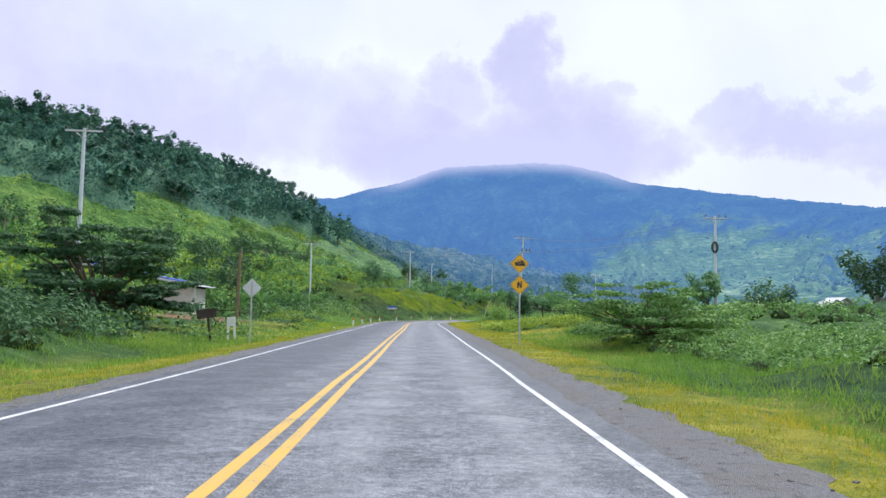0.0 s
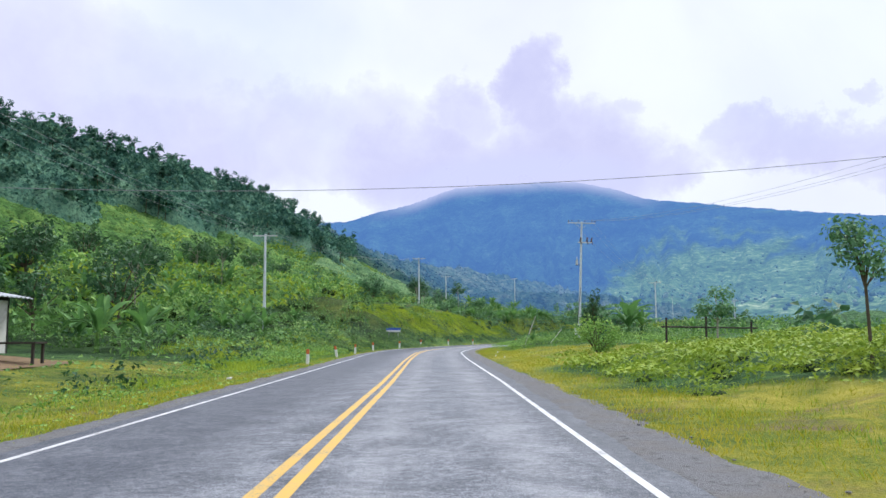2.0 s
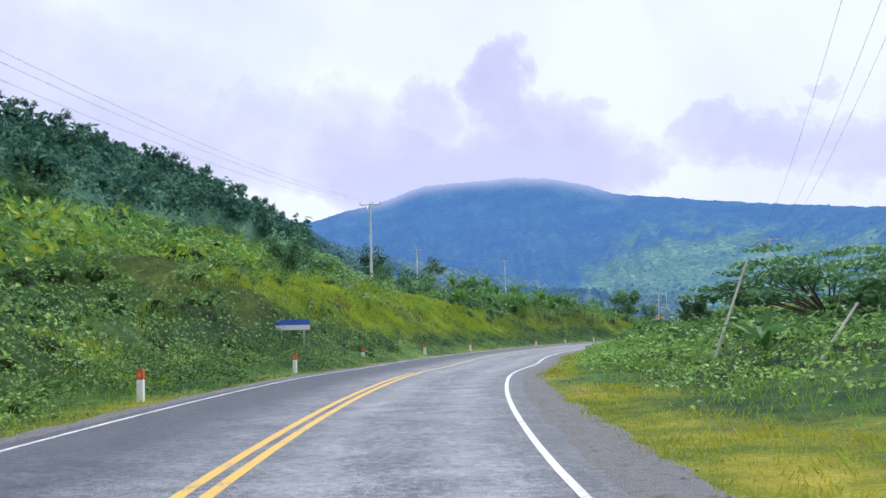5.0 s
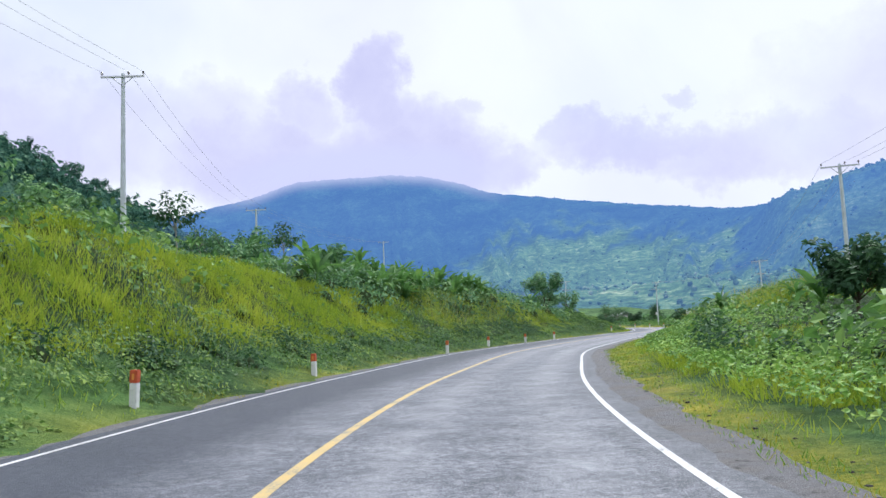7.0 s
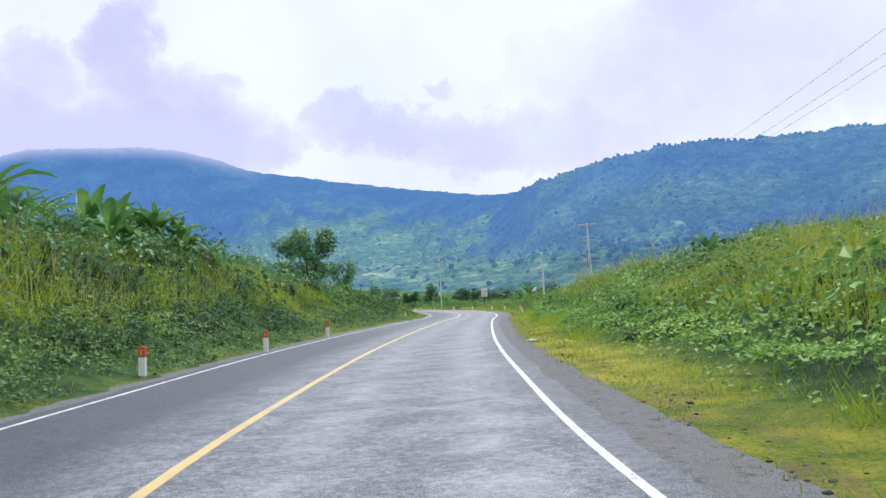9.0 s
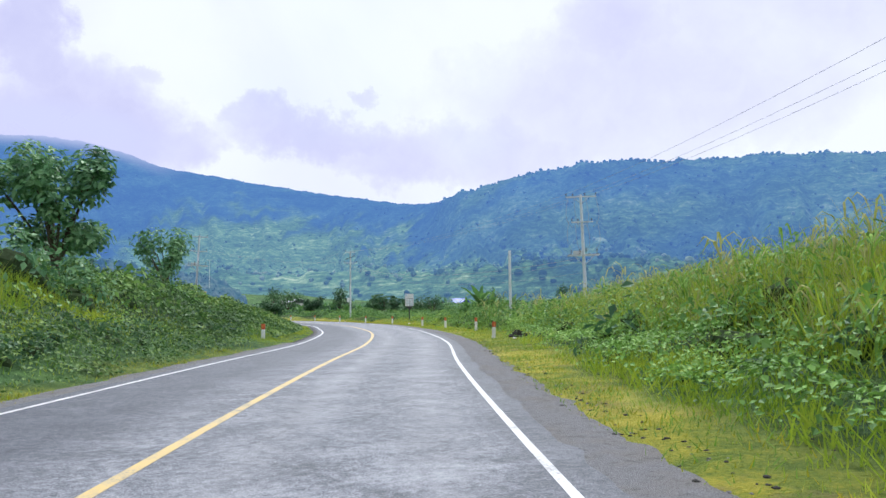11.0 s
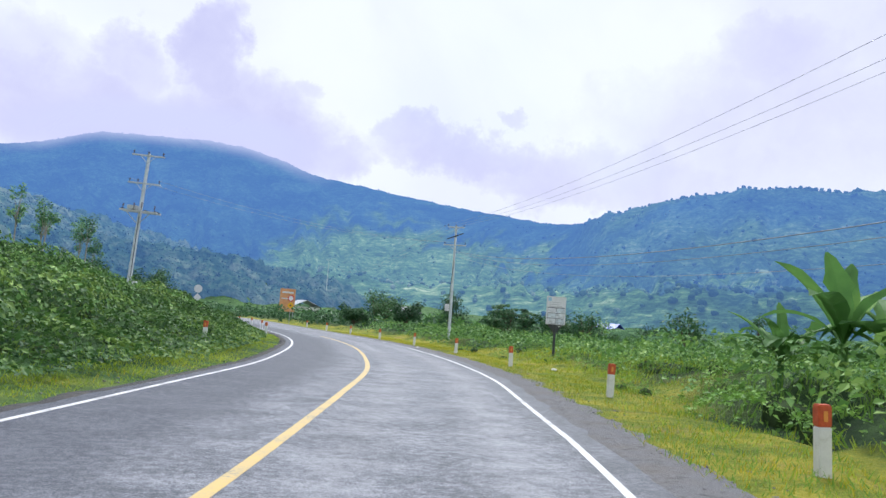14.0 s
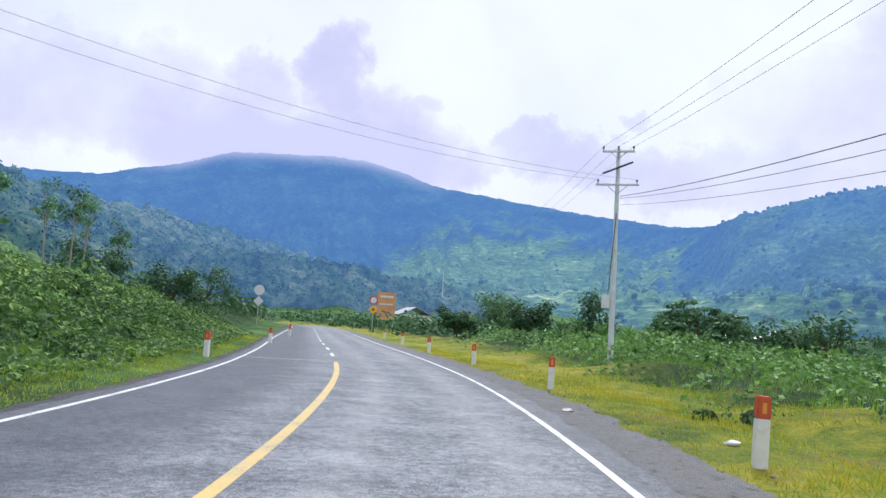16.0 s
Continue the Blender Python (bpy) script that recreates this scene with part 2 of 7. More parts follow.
def paint_mat(name, c, c2):
    m, nt, b = base_mat(name, 0.55, 0.4)
    p = place(nt)
    f, g = noise_of(nt, p, 26.0, 4, 0.7)[0], noise_of(nt, p, 1.5, 4)[0]
    w = mth(nt, "ADD", mth(nt, "MULTIPLY", f, 0.6), mth(nt, "MULTIPLY", g, 0.5))
    col = ramp(nt, w, (0.41, (0.2, 0.19, 0.18)), (0.48, c2), (0.64, c))
    nt.links.new(col, b.inputs["Base Color"])
    bump(nt, b, f, 0.2, 0.004)
    return m


def far_mat(name):
    """Distant forest and fields with blue haze painted on as emission; the mesh says how much of each."""
    m, nt, b = base_mat(name, 1.0, 0.0)
    p = place(nt)
    isle = nt.nodes.new("ShaderNodeNewGeometry").outputs["Random Per Island"]
    fields, haze_glow = nt.nodes.new("ShaderNodeAttribute"), nt.nodes.new("ShaderNodeAttribute")
    fields.attribute_name, haze_glow.attribute_name = "field", "haze_glow"
    n1, n2, n3 = noise_of(nt, p, 0.006, 5, 0.6)[0], noise_of(nt, p, 0.045, 5, 0.7)[0], noise_of(nt, p, 0.16, 3, 0.65)[0]
    v = mth(nt, "ADD", mth(nt, "MULTIPLY", n1, 0.3), mth(nt, "ADD", mth(nt, "MULTIPLY", n2, 0.35), mth(nt, "MULTIPLY", n3, 0.35)))
    v = mth(nt, "ADD", v, mth(nt, "MULTIPLY_ADD", isle, 0.16, -0.08))
    wood = ramp(nt, v, (0.40, (0.008, 0.022, 0.014)), (0.49, (0.025, 0.058, 0.03)), (0.56, (0.05, 0.098, 0.048)), (0.66, (0.14, 0.18, 0.11)))
    st = nt.nodes.new("ShaderNodeVectorMath")
    st.operation = "MULTIPLY"
    st.inputs[1].default_value = (0.6, 0.6, 3.6)
    nt.links.new(p, st.inputs[0])
    rows = noise_of(nt, st.outputs[0], 0.05, 6, 0.75, 0.8)[0]
    vf = mth(nt, "ADD", mth(nt, "MULTIPLY", rows, 0.42), mth(nt, "MULTIPLY", v, 0.58))
    crops = ramp(nt, vf, (0.41, (0.02, 0.045, 0.026)), (0.475, (0.06, 0.12, 0.055)), (0.525, (0.14, 0.215, 0.09)), (0.585, (0.38, 0.41, 0.27)))
    nt.links.new(mixc(nt, fields.outputs["Fac"], wood, crops), b.inputs["Base Color"])
    # haze painted as surface emission, greener over the fields
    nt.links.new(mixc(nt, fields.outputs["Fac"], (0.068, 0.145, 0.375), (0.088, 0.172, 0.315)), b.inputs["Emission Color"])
    nt.links.new(haze_glow.outputs["Fac"], b.inputs["Emission Strength"])
    bump(nt, b, mth(nt, "ADD", n2, n3), 0.5, 8.0)
    return m


ASPHALT, GROUND, GRAVEL, DARK_GRAVEL = asphalt_mat(), ground_mat(), gravel_mat(), gravel_mat("tarred gravel", 0.45)
WHITE_LINE = paint_mat("worn white road paint", (0.78, 0.78, 0.8), (0.5, 0.5, 0.52))
FADED_LINE = paint_mat("faded road paint", (0.36, 0.36, 0.4), (0.2, 0.21, 0.25))
YELLOW_LINE = paint_mat("worn yellow road paint", (0.72, 0.43, 0.06), (0.6, 0.39, 0.11))
FADED_YELLOW = paint_mat("faded yellow road paint", (0.66, 0.46, 0.15), (0.5, 0.39, 0.2))
MOUNTAIN = far_mat("distant forest and fields with painted haze")
CONCRETE = plain("pale weathered concrete", (0.66, 0.7, 0.74), 0.85, 0.2, vary=0.14, scale=3.0, bumpy=0.2)
STEEL = plain("galvanised steel", (0.5, 0.51, 0.53), 0.45, 0.5, 0.6, 0.12, 8.0)
DARK_STEEL = plain("dark painted steel", (0.06, 0.065, 0.07), 0.5, 0.4, 0.3, 0.2)
CERAMIC = plain("brown glazed porcelain", (0.09, 0.05, 0.045), 0.25, 0.6)
WHITE_PAINT = plain("chalky white paint", (0.78, 0.78, 0.76), 0.75, 0.3, vary=0.08, scale=8.0, stain=(0.5, 0.49, 0.44))
RED_PAINT = plain("faded orange red paint", (0.55, 0.11, 0.045), 0.7, 0.3, vary=0.2, scale=12.0)
AMBER = plain("amber reflector plastic", (0.8, 0.33, 0.08), 0.25, 0.6)
SIGN_YELLOW = plain("retroreflective yellow sheeting", (0.86, 0.46, 0.015), 0.45, 0.5, vary=0.05)
SIGN_BLACK = plain("black sign print", (0.03, 0.03, 0.05), 0.5, 0.4)
SIGN_WHITE = plain("white sign sheeting", (0.75, 0.75, 0.78), 0.45, 0.4, vary=0.06)
SIGN_RED = plain("red sign print", (0.6, 0.05, 0.05), 0.5, 0.4)
SIGN_BLUE = plain("blue sign print", (0.05, 0.12, 0.5), 0.5, 0.4)
SIGN_BACK = plain("bare aluminium sheet", (0.6, 0.61, 0.63), 0.45, 0.5, 0.35, 0.1)
WOOD = plain("weathered timber", (0.21, 0.16, 0.11), 0.85, 0.2, vary=0.3, scale=5.0, bumpy=0.4)
DARK_WOOD = plain("dark old timber", (0.055, 0.045, 0.04), 0.85, 0.2, vary=0.35, scale=5.0, bumpy=0.4)
# dark colour of the bush cores, painted as the shade within the leaves
CORE_SHADE = plain("dark bush core painted as shade", (0.045, 0.07, 0.028), 0.95, 0.1, vary=0.5, scale=5.0, bumpy=0.6)
BARK = plain("rough bark", (0.12, 0.095, 0.07), 0.95, 0.1, vary=0.35, scale=4.0, bumpy=0.6)
PALE_BARK = plain("pale smooth bark", (0.36, 0.33, 0.28), 0.9, 0.1, vary=0.25, scale=4.0, bumpy=0.4)
WIRE = plain("weathered aluminium cable", (0.34, 0.34, 0.38), 0.6, 0.4, 0.3)
BLUE_TARP = plain("blue plastic sheeting", (0.015, 0.06, 0.55), 0.45, 0.5, vary=0.2, scale=2.0)
ZINC = plain("weathered zinc roofing", (0.5, 0.51, 0.55), 0.5, 0.4, 0.4, 0.2, 2.0)
PLASTER = plain("dirty pale plaster", (0.62, 0.6, 0.55), 0.9, 0.2, vary=0.12, scale=2.0, stain=(0.4, 0.36, 0.3))
DARK_ROOM = plain("dark plank wall", (0.05, 0.045, 0.05), 0.9, 0.1, vary=0.3)
ORANGE_WALL = plain("orange painted board", (0.72, 0.36, 0.17), 0.7, 0.2, vary=.2, scale=1.2, stain=(0.62, 0.5, 0.38))
LITTER = plain("white plastic litter", (0.75, 0.75, 0.74), 0.6, 0.3)
EARTH = plain("trodden brown earth", (0.2, 0.14, 0.085), 0.95, 0.1, vary=0.3, scale=1.5, bumpy=0.5)
CLOD = plain("dark crumbled earth", (0.055, 0.052, 0.05), 0.95, 0.1, vary=0.4, scale=6.0, bumpy=0.5)
LEAF_DARK = leafy("dark tree foliage", ((0.0, (0.022, 0.055, 0.03)), (0.5, (0.065, 0.15, 0.065)), (1.0, (0.17, 0.31, 0.12))))
LEAF_MID = leafy("green shrub foliage", ((0.0, (0.02, 0.055, 0.022)), (0.5, (0.155, 0.315, 0.08)), (1.0, (0.40, 0.57, 0.15))))
LEAF_LIGHT = leafy("bright creeper foliage", ((0.0, (0.016, 0.055, 0.02)), (0.5, (0.215, 0.41, 0.08)), (1.0, (0.48, 0.63, 0.15))), patch=0.2)
LEAF_SLOPE = leafy("deep green creeper foliage", ((0.0, (0.012, 0.038, 0.016)), (0.5, (0.082, 0.18, 0.045)), (1.0, (0.34, 0.47, 0.1))), patch=0.2)
LEAF_BLUE = leafy("grey green feathery foliage", ((0.0, (0.018, 0.055, 0.032)), (0.5, (0.135, 0.29, 0.125)), (1.0, (0.37, 0.58, 0.26))))
LEAF_BANANA = leafy("banana leaf", ((0.0, (0.045, 0.115, 0.045)), (0.55, (0.145, 0.30, 0.08)), (1.0, (0.38, 0.55, 0.13))), 0.6, 0.35, 0.6)
LEAF_YELLOW = leafy("yellow green foliage", ((0.0, (0.16, 0.27, 0.03)), (0.5, (0.31, 0.43, 0.045)), (1.0, (0.48, 0.55, 0.07))), patch=0.3)
GRASS_YELLOW = leafy("sunlit yellow grass", ((0.0, (0.12, 0.235, 0.022)), (0.45, (0.39, 0.395, 0.032)), (1.0, (0.66, 0.53, 0.06))), 0.7, 0.3, 0.3)
GRASS_GREEN = leafy("long green grass", ((0.0, (0.08, 0.19, 0.035)), (0.5, (0.21, 0.38, 0.06)), (1.0, (0.40, 0.54, 0.10))), 0.7, 0.3, 0.2)
GRASS_DRY = leafy("pale seeding grass", ((0.0, (0.2, 0.24, 0.06)), (0.5, (0.38, 0.40, 0.13)), (1.0, (0.56, 0.52, 0.26))), 0.8, 0.3, 0.2)
# the blue lean of these base tones paints in haze over the hill
FOREST = leafy("hill forest foliage tinted for haze", ((0.0, (0.018, 0.052, 0.048)), (0.5, (0.105, 0.25, 0.185)), (1.0, (0.31, 0.53, 0.33))), 1.0, 0.2, 0.13, 0.1, 1.2)
GRASS_LIME = leafy("lime green cane grass", ((0.0, (0.14, 0.26, 0.03)), (0.5, (0.36, 0.47, 0.045)), (1.0, (0.6, 0.64, 0.09))), 0.7, 0.35, 0.2)
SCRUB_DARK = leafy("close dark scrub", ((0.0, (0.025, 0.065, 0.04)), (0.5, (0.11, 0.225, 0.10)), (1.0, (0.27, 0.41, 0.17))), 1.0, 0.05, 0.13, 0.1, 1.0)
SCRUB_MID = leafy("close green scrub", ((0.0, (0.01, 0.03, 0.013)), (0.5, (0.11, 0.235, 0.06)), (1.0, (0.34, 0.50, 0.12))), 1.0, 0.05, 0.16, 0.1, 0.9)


# ---- plan ----
rng = np.random.default_rng(7)
_lat = np.random.default_rng(3).random((256, 256))


def vnoise(x, y, size):
    """Smooth noise from 0 to 1 with features of that many metres."""
    x, y = np.asarray(x, float) / size, np.asarray(y, float) / size
    xi, yi = np.floor(x).astype(int), np.floor(y).astype(int)
    fx, fy = x - xi, y - yi
    fx, fy = fx * fx * (3 - 2 * fx), fy * fy * (3 - 2 * fy)
    g = lambda a, b: _lat[a % 256, b % 256]
    return (g(xi, yi) * (1 - fx) + g(xi + 1, yi) * fx) * (1 - fy) + (g(xi, yi + 1) * (1 - fx) + g(xi + 1, yi + 1) * fx) * fy


def domes(x, y, cell, shift=0):
    """Rounded humps, one to a cell of that many metres, from 0 to 1."""
    x, y = np.asarray(x, float) / cell + shift, np.asarray(y, float) / cell + shift * 0.7
    xi, yi = np.floor(x).astype(int), np.floor(y).astype(int)
    best = np.zeros(x.shape)
    for a in (-1, 0, 1):
        for b in (-1, 0, 1):
            i, j = (xi + a) % 256, (yi + b) % 256
            cx, cy = xi + a + _lat[i, j], yi + b + _lat[j, (i + 97) % 256]
            r = 0.55 + 0.5 * _lat[(i + 31) % 256, (j + 57) % 256]
            q = ((x - cx) ** 2 + (y - cy) ** 2) / (r * r)
            best = np.maximum(best, np.sqrt(np.clip(1 - q, 0, 1)) * (0.45 + 0.55 * _lat[(i + 11) % 256, (j + 5) % 256]))
    return best


def ease(a, b, x):
    t = np.clip((np.asarray(x, float) - a) / (b - a), 0, 1)
    return t * t * (3 - 2 * t)


# the middle of the road
MIDDLE = [(-1.2, -120), (-1.4, -60), (-1.6, -20), (-1.72, 6), (-1.95, 19), (-2.5, 36), (-3.2, 60), (-3.6, 75), (-4.0, 90), (-4.15, 103), (-3.55, 114), (-2.7, 121), (-1.1, 127.5), (0.5, 135.5), (3.7, 147), (7.5, 157.5),
          (12.6, 170.3), (16.8, 178.4), (21.0, 186.2), (25.0, 193), (29.0, 199.6), (39.0, 215.5), (44.0, 223), (48.9, 231.4), (53.4, 240.1), (58.3, 251.5), (61.1, 258.2), (63.2, 264.6), (65.7, 273.5), (68.2, 286), (69.4, 296), (71.0, 315), (73.0, 337), (75.1, 360), (77.0, 385), (77.2, 405), (73.5, 425), (65.0, 443), (50.0, 460)]


def smooth_line(pts, step):
    p = np.array(pts, float)
    u = np.concatenate([[0], np.cumsum(np.hypot(*np.diff(p, axis=0).T))])
    m = np.gradient(p, u, axis=0)
    q = np.arange(0, u[-1], step)
    i = np.clip(np.searchsorted(u, q, "right") - 1, 0, len(u) - 2)
    h = (u[i + 1] - u[i])[:, None]
    t = ((q - u[i])[:, None]) / h
    return p[i] * (2 * t**3 - 3 * t**2 + 1) + m[i] * h * (t**3 - 2 * t**2 + t) + p[i + 1] * (-2 * t**3 + 3 * t**2) + m[i + 1] * h * (t**3 - t**2)


MID = smooth_line(MIDDLE, 1.0)
for _ in range(6):
    MID[1:-1] = (MID[:-2] + 2 * MID[1:-1] + MID[2:]) / 4
TAN = np.gradient(MID, axis=0)
TAN /= np.linalg.norm(TAN, axis=1)[:, None]
RIGHT = np.stack([TAN[:, 1], -TAN[:, 0]], 1)
ARC = np.concatenate([[0], np.cumsum(np.hypot(*np.diff(MID, axis=0).T))])
ARC -= ARC[np.argmin(np.hypot(MID[:, 0] + 1.65, MID[:, 1]))]


def along(s, d):
    """The place d metres to the right of the road's middle, s metres on."""
    x = np.interp(s, ARC, MID[:, 0]) + d * np.interp(s, ARC, RIGHT[:, 0])
    y = np.interp(s, ARC, MID[:, 1]) + d * np.interp(s, ARC, RIGHT[:, 1])
    return x, y


def road_of(x, y):
    """How far on, and how far to the right of the road's middle, a place lies."""
    x, y = np.ravel(np.asarray(x, float)), np.ravel(np.asarray(y, float))
    s, d = np.empty(len(x)), np.empty(len(x))
    for a in range(0, len(x), 20000):
        px, py = x[a:a + 20000, None], y[a:a + 20000, None]
        k = np.argmin((px - MID[None, :, 0]) ** 2 + (py - MID[None, :, 1]) ** 2, axis=1)
        vx, vy = px[:, 0] - MID[k, 0], py[:, 0] - MID[k, 1]
        s[a:a + 20000] = ARC[k] + vx * TAN[k, 0] + vy * TAN[k, 1]
        side = vx * RIGHT[k, 0] + vy * RIGHT[k, 1]
        d[a:a + 20000] = np.where(side < 0, -1, 1) * np.hypot(vx, vy)
    return s, d


OFF = [0, 4.6, 6, 8, 11, 15, 20, 30, 45]
LEFT_BANK = [(-60, [-.1, -.1, 0, .3, .8, 2, 5]), (40, [-.15, -.2, -.1, .3, .8, 2, 5]), (55, [-.15, -.2, 0, .4, .8, 1.3, 4]), (74, [-.1, -.1, .05, .5, .8, 1.2, 4]), (86, [-.05, 0, .2, .55, .9, 1.9, 6]), (100, [0, .1, .4, .8, 1.4, 3.9, 9]), (120, [.1, .4, 1.0, 1.8, 2.8, 5, 9]),
             (138, [.6, 1.8, 3.7, 5.4, 6.2, 7, 9]), (160, [.6, 1.8, 3.6, 5.0, 5.8, 6.8, 9]), (180, [.5, 1.4, 2.9, 4.1, 5.1, 6.2, 8]), (200, [.5, 1.5, 3.1, 4.3, 5.2, 6.2, 8]), (218, [.4, 1.2, 2.5, 3.6, 4.6, 5.6, 7]), (238, [.3, .8, 1.5, 2.1, 2.6, 3.4, 5]),
             (262, [.1, .32, .7, 1.15, 1.9, 3.1, 5]), (300, [.1, .25, .6, 1.3, 2.7, 5.2, 8]), (420, [.1, .3, .8, 1.4, 2.2, 4, 7])]
RIGHT_BANK = [(-60, [-.1, -.2, -.3, -.3, -.3, -.3, -.3]), (25, [-.05, -.15, -.2, -.2, -.2, -.2, -.2]), (50, [0, .1, .3, .6, .8, .9, .9]), (80, [.1, .25, .45, .6, .7, .7, .6]), (108, [.05, .15, .3, .4, .4, .3, .2]), (130, [.05, .2, .5, .7, .8, .7, .5]),
              (152, [.05, .2, .55, .9, 1.0, 1.1, 1.1]), (180, [.05, .35, 1.0, 1.8, 2.1, 2.2, 2.1]), (208, [.05, .4, 1.2, 2.4, 2.9, 3.0, 2.8]), (234, [.05, .35, 1.0, 1.7, 2.2, 2.4, 2.2]), (250, [.05, .15, .4, .7, .9, 1.1, 1.1]),
              (270, [0, 0, .05, .1, .1, .0, -.1]), (300, [0, -.05, -.2, -.35, -.5, -.8, -1]), (420, [0, 0, 0, 0, .2, .4, .6])]
RIDGE = [(-270, -40, 52), (-225, 80, 60), (-185, 190, 57), (-156, 290, 62), (-128, 410, 71), (-120, 510, 72), (-92, 620, 68), (-50, 750, 62), (10, 850, 62), (90, 930, 44), (150, 990, 22)]
SPUR = [(-60, 750, 46), (28, 775, 36), (125, 765, 27), (210, 755, 13), (320, 770, 3)]


def bank_height(table, s, a):
    ss = np.array([r[0] for r in table], float)
    rows = np.array([[0, 0, *r[1]] for r in table])
    i = np.clip(np.searchsorted(ss, s, "right") - 1, 0, len(ss) - 2)
    t = ease(0, 1, (s - ss[i]) / (ss[i + 1] - ss[i]))
    lo = np.empty(len(s))
    hi = np.empty(len(s))
    for k in range(len(ss)):
        w = i == k
        if w.any(): lo[w], hi[w] = np.interp(a[w], OFF, rows[k]), np.interp(a[w], OFF, rows[min(k + 1, len(ss) - 1)])
    return lo * (1 - t) + hi * t


def ridge_height(x, y):
    best = np.zeros(len(x))
    for (x0, y0, h0), (x1, y1, h1) in [*zip(RIDGE[:-1], RIDGE[1:]), *zip(SPUR[:-1], SPUR[1:])]:
        ux, uy = x1 - x0, y1 - y0
        t = np.clip(((x - x0) * ux + (y - y0) * uy) / (ux * ux + uy * uy), 0, 1)
        dist = np.hypot(x - x0 - t * ux, y - y0 - t * uy)
        h = h0 + (h1 - h0) * t
        width = 60 + 1.05 * h
        best = np.maximum(best, h * np.clip(1 - dist / width, 0, 1) ** 1.15)
    return best


def ground_height(x, y, rough=True):
    shape = np.shape(x)
    x, y = np.ravel(np.asarray(x, float)), np.ravel(np.asarray(y, float))
    s, d = road_of(x, y)
    a = np.abs(d)
    a = a + 0.65 * ease(222, 240, s) * (d < 0)
    z = np.where(d < 0, bank_height(LEFT_BANK, s, a), bank_height(RIGHT_BANK, s, a))
    fade = 1 - 0.999 * ease(60, 400, a)
    z = z * fade + ridge_height(x, y) * ease(14, 60, a)
    far = np.hypot(x - 40, y - 200)
    z = z + 38 * ease(480, 1000, far) * ease(-0.15, 0.25, np.arctan2(x - 30, y - 150)) * (y > 0)
    if rough:
        bushy = ease(5.8, 8.5, a)
        z = z + bushy * (domes(x, y, 2.1) * 0.8 - 0.3 + domes(x, y, 4.6, 9) * 1.1 * ease(7.5, 11, a) - 0.35 + (vnoise(x + 90, y, 6.0) - 0.5) * 0.5 * ease(8, 16, a)) * np.where((d > 0) & (s > 20) & (s < 112), 0.3 + 0.7 * ease(13, 24, a), np.where(d > 0, .7, 1 - .92 * ease(24, 32, s) * ease(86, 78, s) * ease(30, 26, a)))
        z = z + ease(5.3, 6.6, a) * (vnoise(x, y + 40, 0.9) - 0.5) * 0.08 - 0.045 * ease(5.6, 4.2, a)
        z = z + ease(40, 90, a) * (vnoise(x, y, 24.0) - 0.5) * 5
    return z.reshape(shape)


def spot(x, y):
    return float(ground_height(np.array([x]), np.array([y]))[0])


# ---- builders ----
def mesh_of(name, verts, faces, mats, smooth=False):
    """A mesh from arrays; faces all have the same number of corners."""
    me = bpy.data.meshes.new(name)
    verts, faces = np.asarray(verts, np.float32), np.asarray(faces, np.int32)
    n, k = faces.shape
    me.vertices.add(len(verts))
    me.vertices.foreach_set("co", verts.ravel())
    me.loops.add(n * k)
    me.loops.foreach_set("vertex_index", faces.ravel())
    me.polygons.add(n)
    me.polygons.foreach_set("loop_start", np.arange(0, n * k, k, dtype=np.int32))
    me.polygons.foreach_set("use_smooth", np.full(n, smooth))
    me.materials.append(mats)
    me.update(calc_edges=True)
    return me


def part(name, bm, material, parent=None, label=""):
    me = bpy.data.meshes.new(name)
    bm.to_mesh(me)
    bm.free()
    me.materials.append(material)
    ob = new(name, me)
    if parent: ob.parent = parent
    return tagged(ob, label)


def thing(name, m, label, category, group=""):
    ob = new(name)
    ob.empty_display_size = 0.3
    ob.matrix_world = m
    return tagged(ob, label, category, group)


def box(bm, x0, x1, y0, y1, z0, z1, bevel=0.0, m=None):
    r = bmesh.ops.create_cube(bm, size=1.0)["verts"]
    for v in r: v.co = Vector((x0 + (v.co.x + .5) * (x1 - x0), y0 + (v.co.y + .5) * (y1 - y0), z0 + (v.co.z + .5) * (z1 - z0)))
    if bevel:
        es = list({e for v in r for e in v.link_edges})
        r = list({v for f in bmesh.ops.bevel(bm, geom=es, offset=bevel, segments=2, affect="EDGES")["faces"] for v in f.verts} | {v for v in r if v.is_valid})
    if m is not None: bmesh.ops.transform(bm, matrix=m, verts=[v for v in r if v.is_valid])
    return bm


def tube(bm, a, b, r0, r1, n=10):
    a, b = Vector(a), Vector(b)
    q = (b - a).to_track_quat("Z", "Y").to_matrix().to_4x4()
    bmesh.ops.create_cone(bm, cap_ends=True, segments=n, radius1=r0, radius2=r1, depth=(b - a).length, matrix=Matrix.Translation((a + b) / 2) @ q)
    return bm


